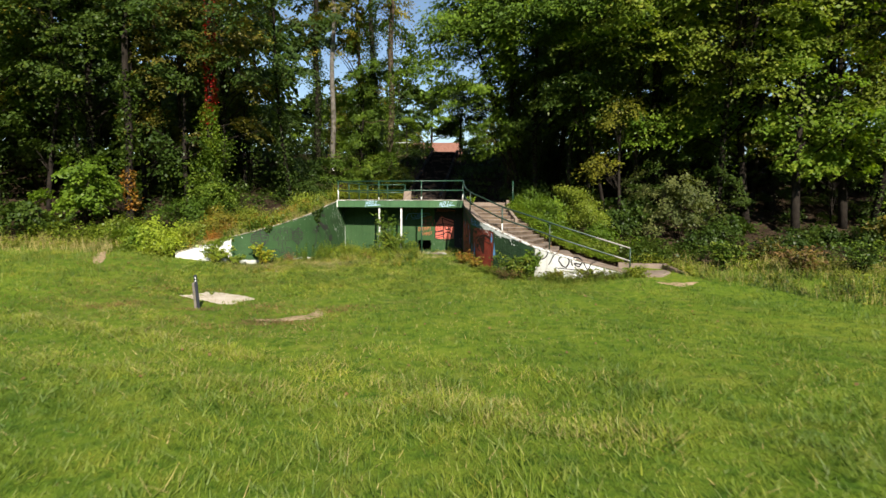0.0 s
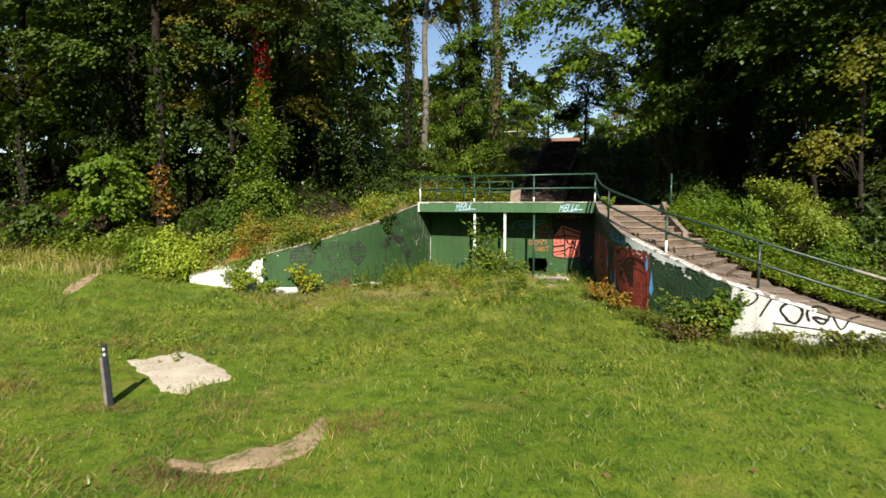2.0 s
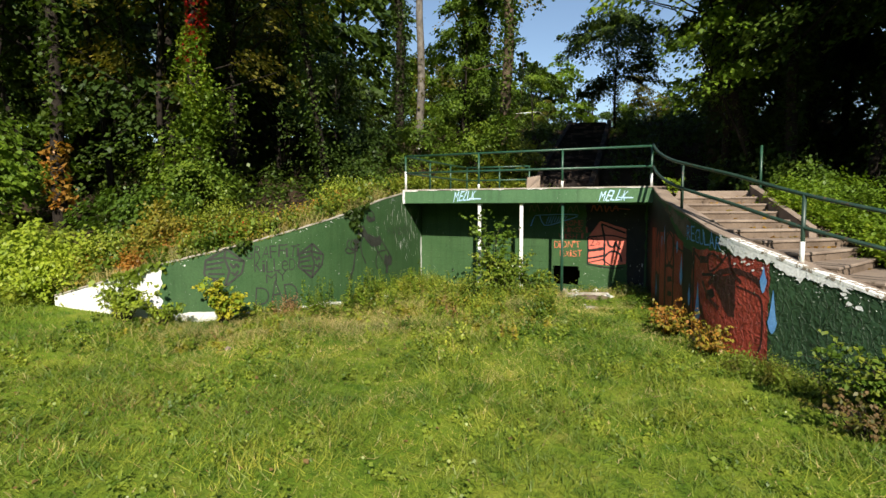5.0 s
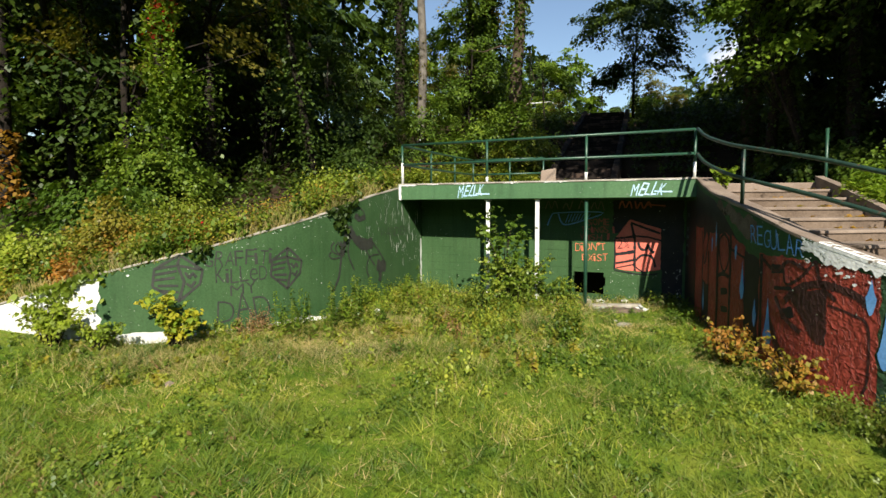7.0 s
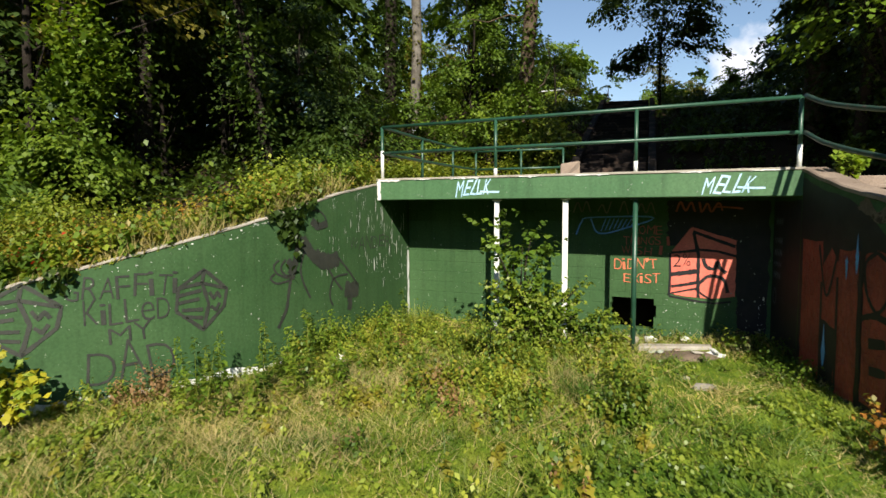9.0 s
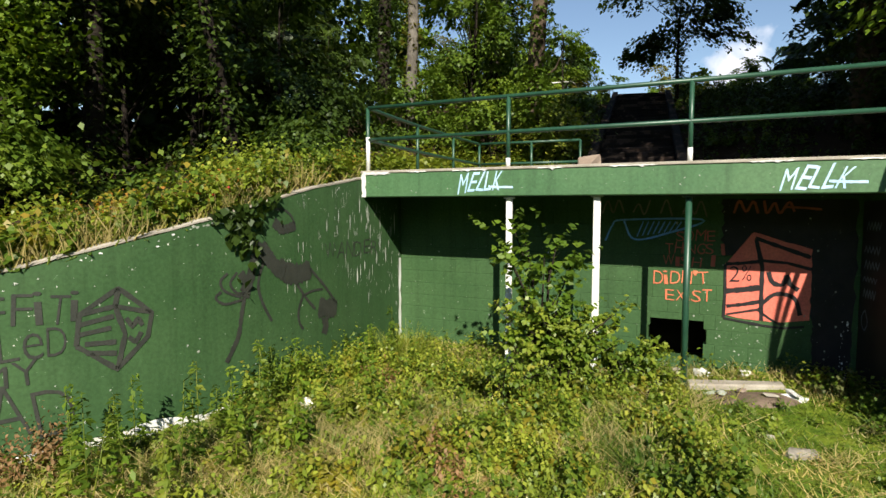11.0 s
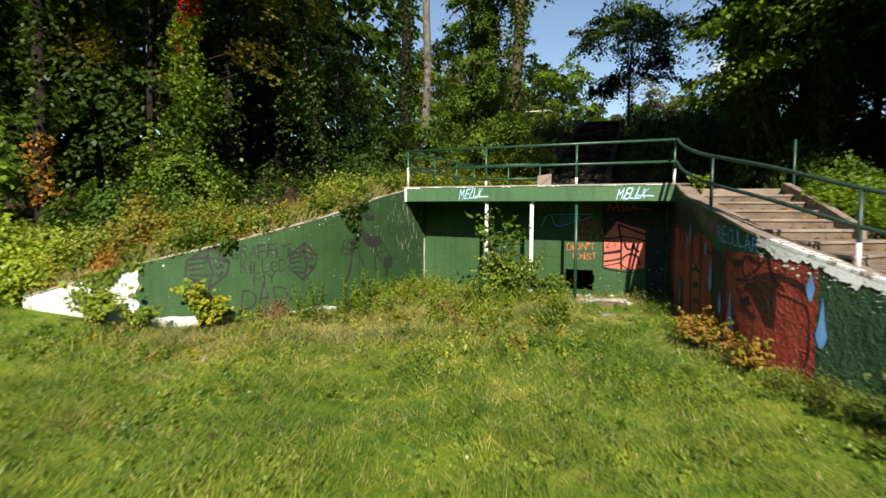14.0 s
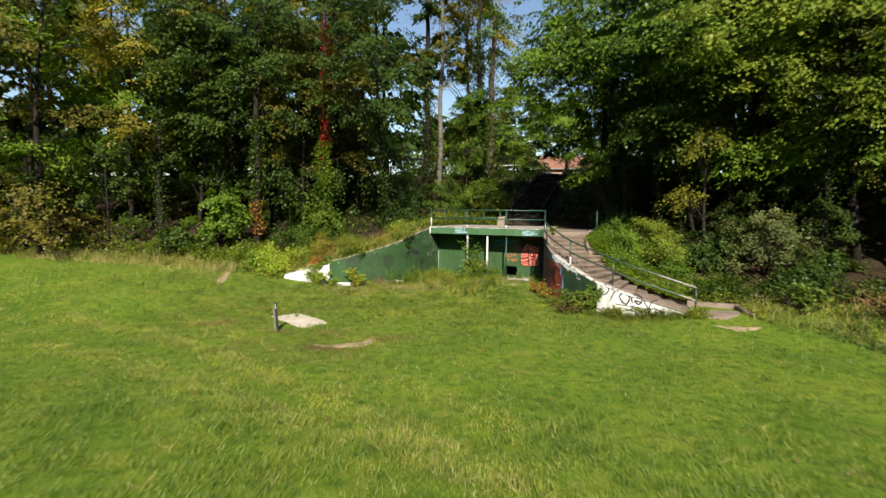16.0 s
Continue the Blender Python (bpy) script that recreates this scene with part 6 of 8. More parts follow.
P, clump_w = P[clump_w > -0.12], clump_w[clump_w > -0.12]
high = np.where(P[:, 0] < -5.9, 0.6, 1.25) * (0.1 + 0.5 * np.clip(clump_w + 0.15, 0, 1)) * g.uniform(0.6, 1.25, len(P))
pick = g.random(len(P))
weed_field("knee-high light green weeds before the wing wall", P[pick < 0.34], high[pick < 0.34] * 1.05, 0.07, LEAF_FRESH, 12, wide=0.85)
weed_field("knee-high yellowing weeds before the wing wall", P[(pick > 0.34) & (pick < 0.56)], high[(pick > 0.34) & (pick < 0.56)], 0.07, LEAF_WEED, 16)
weed_field("dark green leafy weeds before the wing wall", P[(pick > 0.56) & (pick < 0.76)], high[(pick > 0.56) & (pick < 0.76)] * 1.15, 0.078, LEAF_MID, 15, wide=0.9)
weed_field("broad-leaved yellowing weeds before the wing wall", P[pick > 0.76], high[pick > 0.76] * 0.85, 0.08, LEAF_DULL, 18, 3, 7, 1.3)
P2 = P[np.array([noise.noise(Vector((p_[0] * 1.1, p_[1] * 1.1, 30))) for p_ in P]) > 0.5]
weed_field("reddish brown weeds among the green ones", P2, g.uniform(0.15, 0.55, len(P2)), 0.055, LEAF_BROWN, 13, name="rusty_weeds")
P3 = np.repeat(P, 9, 0) + np.concatenate([g.normal(0, 0.35, (len(P) * 9, 2)), np.zeros((len(P) * 9, 1))], 1)
P3 = P3[inside(P3)]
thing("tall_grass", "long green grass among the weeds", "grass", quads_mesh("tall_grass", blades(P3[::2], 0.16, 0.006, g, 2.2), GRASS), kind="stuff")
thing("tall_straw", "long dry straw among the weeds", "grass", quads_mesh("tall_straw", blades(P3[1::2], 0.17, 0.0055, g, 2.4), DRY), kind="stuff")
# low broad-leaved weeds, mats of straw and seedlings through the lawn before the shelter
PL = lawn_places(g, -10, 3.2, 17.5, 28.2, 9000)
PL = PL[inside(PL)]
spot_ = np.array([noise.noise(Vector((p_[0] * 0.8, p_[1] * 0.8, 44))) + 0.6 * noise.noise(Vector((p_[0] * 2.6, p_[1] * 2.6, 45))) for p_ in PL])
near_ = smooth(18, 26, PL[:, 1])
PW = PL[(spot_ > 0.12) & (g.random(len(PL)) < 0.35 + 0.65 * near_)]
weed_field("low broad-leaved weeds through the lawn", PW[::2], g.uniform(0.06, 0.2, len(PW[::2])), 0.06, LEAF_FRESH, 61, 4, 4, 1.2, 1.0, "lawn_weeds")
weed_field("dark low weeds through the lawn", PW[1::2], g.uniform(0.06, 0.18, len(PW[1::2])), 0.055, LEAF_MID, 62, 4, 4, 1.1, 1.0, "lawn_weeds")
PS = PL[(spot_ < -0.3) & (g.random(len(PL)) < near_ ** 2)]
PS = np.repeat(PS, 9, 0) + np.concatenate([g.normal(0, 0.11, (len(PS) * 9, 2)), np.zeros((len(PS) * 9, 1))], 1)
PS[:, 2] += 0.03
thing("straw_mats", "matted dead straw lying in the lawn", "grass", quads_mesh("straw_mats", blades(PS, 0.06, 0.006, g, 4.5), DRY), kind="stuff")
for cx_, cy_, sx_, sy_, n_ in ((-6.9, 23.6, 0.8, 0.5, 2200), (-5.6, 25.0, 0.6, 0.6, 2400), (-4.9, 26.0, 0.6, 0.5, 2600), (-3.9, 26.4, 0.6, 0.5, 2000), (-4.6, 24.4, 0.8, 0.4, 1600), (-2.4, 25.6, 0.7, 0.3, 1200)):
    x_, y_ = g.normal(cx_, sx_, n_), g.normal(cy_, sy_, n_)
    P4 = np.stack([x_, y_, ground_z(x_, y_) + 0.02], 1)
    P4 = P4[inside(P4)]
    thing("straw_mats", "pale tangled dead grass before the wing wall", "grass", quads_mesh("straw_mats", blades(P4, 0.09, 0.005, g, 2.2), DRY), kind="stuff")
# the weedy floor under the roof
PR = lawn_places(g, -5.2, 0.9, 28.2, 30.4, 900)
PR = PR[(PR[:, 0] < -1.3) | (PR[:, 1] > 28.98) | (PR[:, 0] > 0.25)]
PR = PR[(PR[:, 1] < 29.4 - 0.22 * PR[:, 0] + 0.0) & (PR[:, 1] < np.interp(PR[:, 0], BACK[:, 0], BACK[:, 1]) - 0.05)]
herbs("recess_weeds", "low weeds on the floor under the roof", PR[::3], g.uniform(0.08, 0.35, len(PR[::3])), 24, 0.05, LEAF_WEED, 0.09, seed=17)
PR = np.repeat(PR, 12, 0) + np.concatenate([g.normal(0, 0.08, (len(PR) * 12, 2)), np.zeros((len(PR) * 12, 1))], 1)
thing("recess_grass", "thin grass on the floor under the roof", "grass", quads_mesh("recess_grass", blades(PR, 0.12, 0.005, g, 1.6), DRY), kind="stuff")
PC = np.column_stack([g.normal(-4.75, 0.22, 900), g.normal(28.95, 0.25, 900), np.full(900, 0.0)])
PC = PC[PC[:, 1] < 30.2]
thing("corner_grass", "tall yellow-green grass clump in the wall corner", "grass", quads_mesh("corner_grass", blades(PC, 0.36, 0.007, g, 1.3), LEAF_WEED), kind="stuff")
def stalk_meshes(seed, height):
    """An upright weed: a stem and leaves in whorls that shrink towards the top."""
    q = np.random.default_rng(seed)
    h = np.repeat(np.linspace(0.15, 1.0, 15), 4) * height
    a = q.uniform(0, 6.28, len(h))
    r = 0.085 * (1.15 - h / height) + 0.012
    c = np.stack([r * np.cos(a), r * np.sin(a), h + q.normal(0, 0.01, len(h))], 1)
    return tube("stem", [(0, 0, -0.05), (0.01, 0.005, height * 0.5), (0.03, 0.01, height)], [0.006, 0.005, 0.003], LEAF_WEED, 5), quads_mesh("foliage", leaf_quads(c, 0.105 * (1.2 - 0.6 * h / height), q, 0.05, 0.55, np.stack([np.cos(a), np.sin(a)], 1)), (LEAF_FRESH, LEAF_WEED, LEAF_BRIGHT, LEAF_MID, LEAF_WEED, LEAF_MID)[seed])


STALKS = [stalk_meshes(k, h_) for k, h_ in enumerate((0.45, 0.6, 0.75, 0.9, 0.5, 0.65))]
sl_ = np.concatenate([[0], np.cumsum(np.linalg.norm(np.diff(LEFT[:, :2], axis=0), axis=1))])
for k_ in range(54):
    u_ = g.uniform(4.6, 9.0)
    x_, y_ = np.interp(u_, sl_, LEFT[:, 0]), np.interp(u_, sl_, LEFT[:, 1])
    d_ = g.uniform(0.15, 1.6)
    x_, y_ = x_ + d_ * np.interp(u_, sl_, nl[:, 0]), y_ + d_ * np.interp(u_, sl_, nl[:, 1])
    ob = thing("weed_plant", "upright leafy weed before the wing wall", "weed", at=pose(x_, y_, float(ground_z(x_, y_)), g.normal(0, 5), g.normal(0, 5), g.uniform(0, 360)), group="tall weeds before the wing wall")
    st_ = STALKS[(k_ * 5 + k_ // 7) % 6]
    part("stem", st_[0], ob)
    part("foliage", st_[1], ob)
fr_ = g.integers(34, 79, 420)
o_ = g.uniform(0.08, 0.75, 420)
P = np.column_stack([RIGHT[fr_, 0] + nr[fr_, 0] * o_, RIGHT[fr_, 1] + nr[fr_, 1] * o_, np.zeros(420)])
P[:, 2] = ground_z(P[:, 0], P[:, 1]) - 0.02
weed_field("weeds along the foot of the stair wall", P[::2], g.uniform(0.12, 0.42, 210), 0.062, LEAF_WEED, 71, 4, 7, 0.8, 0.6, "wall_weeds")
weed_field("brownish weeds along the foot of the stair wall", P[1::2], g.uniform(0.12, 0.38, 210), 0.058, LEAF_OLIVE, 72, 4, 7, 0.8, 0.6, "wall_weeds")
thing("wall_grass", "long grass along the foot of the stair wall", "grass", quads_mesh("wall_grass", blades(np.repeat(P, 8, 0) + np.concatenate([g.normal(0, 0.12, (3360, 2)), np.zeros((3360, 1))], 1), 0.2, 0.006, g, 1.6), GRASS), kind="stuff")
P = lawn_places(g, 0.4, 0.95, 26.9, 28.9, 60)
herbs("shade_weeds", "dark weeds in the shaded corner of the shelter", P, g.uniform(0.08, 0.35, len(P)), 34, 0.042, LEAF_MID, 0.09, seed=14)

# the lawn's blades
def lawn_grass(x0, x1, y0, y1, n, length, width, label, mat, lean):
    P = lawn_places(g, x0 - 1.5, x1 + 1.5, y0 - 1.5, y1 + 1.5, int(n * 1.3))
    rim = np.minimum(np.minimum(P[:, 0] - x0, x1 - P[:, 0]), np.minimum(P[:, 1] - y0, y1 - P[:, 1])) + 1.5
    rim = rim + np.array([0.9 * noise.noise(Vector((p_[0] * 0.6, p_[1] * 0.6, 1))) for p_ in P])
    P = P[inside(P) & (g.random(len(P)) < rim / 3.0)]
    bare = ((P[:, 0] + 6.8) / 1.15) ** 2 + ((P[:, 1] - 17.1) / 1.05) ** 2 < 1
    bare |= np.abs(P[:, 0] + 12.3 + 0.59 * (P[:, 1] - 20.9)) + 0.5 * np.maximum(np.abs(P[:, 1] - 21.7) - 1.6, 0) < 0.2
    P = P[~bare]
    thing("grass", label, "grass", quads_mesh("grass", blades(P, length, width, g, lean), mat), kind="stuff")


lawn_grass(-9, 9, 2.5, 9.5, 70000, 0.1, 0.007, "longer coarse lawn grass", GRASS, 1.8)
lawn_grass(-9, 9, 2.5, 9.5, 3000, 0.09, 0.006, "dead straw in the longer grass", DRY, 2.4)
lawn_grass(-9, 9, 2.5, 9.5, 2200, 0.1, 0.008, "light blades in the longer grass", LEAF_FRESH, 1.8)
lawn_grass(-12, 10, 9.5, 20, 62000, 0.065, 0.009, "short mown lawn grass", GRASS, 1.6)
lawn_grass(-8.5, 5, 19, 28, 90000, 0.1, 0.007, "shaggy lawn grass before the shelter", GRASS, 2.6)
lawn_grass(-8.5, 5, 18, 28, 18000, 0.1, 0.0055, "longer light green blades in the lawn", LEAF_FRESH, 2.6)
lawn_grass(-10, 7, 18, 29, 8000, 0.075, 0.006, "dead straw before the shelter", DRY, 2.2)
lawn_grass(-10, 7, 9, 29, 6000, 0.07, 0.006, "dead straw in the mown lawn", DRY, 1.6)
lawn_grass(-17, -9.5, 18, 24.6, 22000, 0.1, 0.009, "lawn grass beside the worn path", GRASS, 1.4)
lawn_grass(-24, -12, 8, 25, 17000, 0.11, 0.012, "lawn grass towards the wood", GRASS, 0.9)
lawn_grass(10, 24, 8, 24, 19000, 0.11, 0.012, "lawn grass towards the wood", GRASS, 0.9)
for pts_, n_ in (([(-15.5, 15.4), (-8.7, 13.0), (-3.5, 10.3), (-0.2, 8.3), (2.6, 6.3)], 7000), ([(-12, 11.6), (-8.3, 10.7), (-4.3, 8.9), (-0.6, 7.5), (1.9, 6.0)], 6000), ([(-12, 16.6), (-7, 13.9), (-2, 11.2), (3, 8.6)], 2000)):
    c_ = spline(pts_, 400)
    q_ = c_[g.integers(0, 400, n_)] + g.normal(0, 0.26, (n_, 2))
    P = np.column_stack([q_, ground_z(q_[:, 0], q_[:, 1]) - 0.01])
    ob = thing("mown_line", "pale line of cut grass left by mowing", "grass", quads_mesh("mown_line", blades(P, 0.1, 0.008, g, 2.0), LEAF_FRESH), kind="stuff")
    ob = thing("straw_line", "thin line of dry straw left by mowing", "grass", quads_mesh("straw_line", blades(P[::3] + np.array((0.12, 0.1, 0)), 0.09, 0.007, g, 2.4), DRY), kind="stuff")
for cx_, cy_, sx_, sy_, n_ in ((-9.5, 17.3, 1.8, 1.5, 4200), (-5.0, 13.4, 1.2, 0.9, 2200), (-11.5, 21.0, 1.6, 1.2, 2400), (-6.2, 20.6, 1.0, 0.9, 1500), (-9.0, 15.4, 0.5, 0.35, 900), (-8.3, 18.6, 0.6, 0.25, 900), (-4.6, 15.6, 0.5, 0.3, 700), (-4.3, 13.6, 0.5, 0.25, 900), (-6.6, 15.3, 0.5, 0.2, 600), (-2.8, 15.4, 0.5, 0.3, 600)):
    x_, y_ = g.normal(cx_, sx_, n_), g.normal(cy_, sy_, n_)
    P = np.stack([x_, y_, ground_z(x_, y_) - 0.01], 1)
    P = P[inside(P)]
    thing("dry_grass", "thin brownish dry grass in a worn part of the lawn", "grass", quads_mesh("dry_grass", blades(P, 0.06, 0.007, g, 2.2), LEAF_BROWN), kind="stuff")
P = np.concatenate([lawn_places(g, -10, 7, 8, 27, 460)])
P = P[inside(P)]
P[:, 2] += 0.05
thing("fallen_leaves", "scattered brown fallen leaves on the lawn", "leaves", quads_mesh("fallen_leaves", leaf_quads(P, 0.065, g, 0.0, 1.3), LEAF_BROWN), kind="stuff")

# ---- paint on the walls ----
def arc(c):
    return np.concatenate([[0], np.cumsum(np.linalg.norm(np.diff(c[:, :2], axis=0), axis=1))])


class Face:
    """A wall's face, on which (u, z) is metres along it and height."""

    def __init__(self, c):
        self.c, self.s, self.n = c, arc(c), right_normals(c)

    def at(self, u, z, off=0.005):
        x, y, a, b = (np.interp(u, self.s, v) for v in (self.c[:, 0], self.c[:, 1], self.n[:, 0], self.n[:, 1]))
        return (x + a * off, y + b * off, z)

    def top(self, u):
        return float(np.interp(u, self.s, self.c[:, 2]))


F_LEFT, F_RIGHT, F_BACK, F_SIDE, F_INR = Face(LEFT), Face(RIGHT), Face(BACK), Face(INNER_L), Face(INNER_R)
F_BEAM = Face(np.array([(BL[0], BL[1], DECK), (BR[0], BR[1], DECK)]))


def wobble(v, seed, amount):
    return amount * (noise.noise(Vector((v * 3.1, seed * 7.7, 0))) + 0.5 * noise.noise(Vector((v * 11.0, seed * 3.3, 5))))


def stroke(face, points, width, mat, parent, name="spray_line", label="", off=0.006, curved=True):
    """A sprayed line through (u, z) points."""
    p = np.array(points, float)
    if curved and len(p) > 2:
        q = spline(np.column_stack([p, np.zeros(len(p))]), 8 * len(p))[:, :2]
    else:
        q = np.concatenate([np.linspace(p[i], p[i + 1], 6, endpoint=False) for i in range(len(p) - 1)] + [p[-1:]])
    t = np.gradient(q, axis=0)
    t /= np.linalg.norm(t, axis=1)[:, None] + 1e-9
    s = np.stack([-t[:, 1], t[:, 0]], 1)
    v, f = [], []
    for i, (a, b) in enumerate(zip(q, s)):
        w = width * 0.5 * (1 + wobble(i * 0.2, a[0], 0.35))
        for e in (a + b * w, a - b * w):
            v.append(face.at(e[0], e[1], off))
    for i in range(len(q) - 1):
        f.append((2 * i, 2 * i + 1, 2 * i + 3, 2 * i + 2))
    return part(name, mesh_of(name, v, f, mat), parent, label)


def patch(face, u0, u1, low, high, mat, parent, name="paint_patch", label="", off=0.004, ragged=0.02, seed=1.0, n=24, side=0.0):
    """A painted area from u0 to u1 between two heights (numbers or functions of u)."""
    lo = low if callable(low) else lambda u: low
    hi = high if callable(high) else lambda u: high
    rows = 14
    v, f = [], []
    for j in range(rows + 1):
        a = u0 + wobble(j * 0.35, seed + 1, side)
        b = u1 + wobble(j * 0.35, seed + 2, side)
        for i in range(n + 1):
            u = a + (b - a) * i / n
            l, h = lo(u) + wobble(u, seed, ragged), hi(u) + wobble(u, seed + 4, ragged)
            v.append(face.at(u, l + (h - l) * j / rows, off))
    for j in range(rows):
        for i in range(n):
            f.append((j * (n + 1) + i, j * (n + 1) + i + 1, (j + 1) * (n + 1) + i + 1, (j + 1) * (n + 1) + i))
    return part(name, mesh_of(name, v, f, mat), parent, label)


def hand(face, text, u, z, width, height, mat, parent, bold=-0.012, off=0.006, label="", slant=0.0, rise=0.0, sway=1.0):
    """A hand-sprayed word: each letter of the built-in font set on the wall by itself, a little askew."""
    q = random.Random(text + str(u))
    space = [0.45 if c in "iI'1" else 1.2 if c in "MW" else 0.75 if c == " " else 1.0 for c in text]
    cell = width / sum(space)
    vs, fs, x0 = [], [], 0.0
    for c, wide_ in zip(text, space):
        w_ = cell * wide_
        if c != " ":
            cu = bpy.data.curves.new("letter", "FONT")
            cu.body, cu.size, cu.offset, cu.resolution_u = c, 1.0, bold, 3
            tmp = bpy.data.objects.new("letter", cu)
            me = bpy.data.meshes.new_from_object(tmp)
            co = np.array([v.co[:2] for v in me.vertices])
            lo, hi = co.min(0), co.max(0)
            tall = height * q.uniform(0.88, 1.1) * (0.36 if c == "'" else 0.8 if c.islower() and c != "i" else 1.0)
            foot = z + rise * (x0 + w_ / 2) / width + height * q.uniform(-0.06, 0.06) * sway + (0.6 * height if c == "'" else 0.0)
            turn, lean_ = q.uniform(-0.09, 0.09) * sway, slant + q.uniform(-0.08, 0.08) * sway
            k = len(vs)
            for p_ in (co - lo) / np.maximum(hi - lo, 1e-6):
                a, b = (p_[0] - 0.5) * w_ * 0.86, p_[1] * tall
                vs.append(face.at(u + x0 + w_ / 2 + a + lean_ * b - turn * b, foot + b + turn * a, off))
            fs.extend([tuple(k + i for i in p_.vertices) for p_ in me.polygons])
            bpy.data.objects.remove(tmp)
            bpy.data.curves.remove(cu)
            bpy.data.meshes.remove(me)
        x0 += w_
    return part("lettering", mesh_of("lettering", vs, fs, mat), parent, label or "hand-sprayed lettering")


def flecks(face, n, u0, u1, z0, z1, size, mat, parent, seed, tall=1.0, off=0.0045, label="small flecks of bare pale plaster"):
    """Many little ragged chips on a wall, joined into one part."""
    q = np.random.default_rng(seed)
    v, f = [], []
    for _ in range(n):
        u = q.uniform(u0, u1)
        z = z0 + (min(z1, face.top(u) - 0.06) - z0) * q.random()
        r = size * (0.3 + 1.1 * q.random() ** 4)
        if face is F_BACK and HOLE[0] - 0.08 < u < HOLE[1] + 0.08 and z < HOLE[3] + 0.06:
            continue
        k = len(v)
        for a in range(7):
            w_ = r * q.uniform(0.5, 1.2)
            v.append(face.at(u + w_ * math.cos(a * 0.9), z + w_ * tall * math.sin(a * 0.9), off))
        f.append(tuple(range(k, k + 7)))
    return part("paint_flecks", mesh_of("paint_flecks", v, f, mat), parent, label)


# wing wall
def left_top(u):
    return F_LEFT.top(u) - 0.035


patch(F_LEFT, 0.0, 2.2, -0.55, left_top, WHITE_PAINT, wall_left, "white_end", "flaking white-painted wall end", 0.003, 0.0, 2.0, 30, 0.09)
patch(F_LEFT, 2.15, 3.3, -0.5, lambda u: 0.26 - 0.13 * smooth(2.15, 2.5, u), WHITE_PAINT, wall_left, "white_foot", "flaking white paint along the foot", 0.004, 0.035, 3.0, 30)
patch(F_LEFT, 3.3, 8.6, -0.5, lambda u: 0.07 - 0.05 * smooth(5, 8, u), WHITE_PAINT, wall_left, "white_foot", "broken white footing along the wall", 0.02, 0.06, 4.0, 60)
for i_, u_ in enumerate((4.4, 5.05, 6.35, 7.6, 8.35, 2.7, 5.75)):
    flecks(F_LEFT, 5, u_ - 0.14, u_ + 0.14, F_LEFT.top(u_) - 0.16, F_LEFT.top(u_) + 0.2, 0.022, WHITE_FLAKED, wall_left, 60 + i_, 0.6, 0.005, "pale chipped paint under the coping")
hand(F_LEFT, "GRAFFiTi", 3.78, 1.17, 1.2, 0.27, SPRAY_DARK, wall_left, -0.012)
hand(F_LEFT, "KiLLeD", 3.97, 0.88, 0.92, 0.27, SPRAY_DARK, wall_left, -0.012)
hand(F_LEFT, "MY", 4.2, 0.66, 0.5, 0.2, SPRAY_DARK, wall_left, -0.01)
hand(F_LEFT, "DAD", 3.95, 0.2, 1.02, 0.42, SPRAY_DARK, wall_left, -0.018)
hand(F_LEFT, "WAND", 8.0, 1.5, 0.98, 0.23, SPRAY_DARK, wall_left, -0.02)
hand(F_SIDE, "ER", 0.02, 1.5, 0.44, 0.22, SPRAY_DARK, wall_inner_left, -0.02)


def carton(face, u, z, w, h, mat, parent, width):
    """A milk carton in a few sprayed lines, in a box w by h with its lower left corner at (u, z)."""
    q = lambda *pts: [(u + a * w, z + b * h) for a, b in pts]
    for line in (q((0.0, 0.35), (0.05, 0.72), (0.55, 1.0), (1.0, 0.65), (0.93, 0.35), (0.5, 0.0), (0.0, 0.35)), q((0.05, 0.72), (0.5, 0.78), (0.62, 0.42), (0.5, 0.0)), q((0.5, 0.78), (0.55, 1.0)),
                 q((0.5, 0.78), (1.0, 0.65)), q((0.06, 0.6), (0.48, 0.66)), q((0.04, 0.48), (0.44, 0.52)), q((0.1, 0.36), (0.5, 0.34)), q((0.12, 0.25), (0.5, 0.2)),
                 q((0.64, 0.62), (0.72, 0.5), (0.8, 0.6), (0.86, 0.5)), q((0.66, 0.38), (0.76, 0.3), (0.84, 0.42))):
        stroke(face, line, width, mat, parent, curved=False)


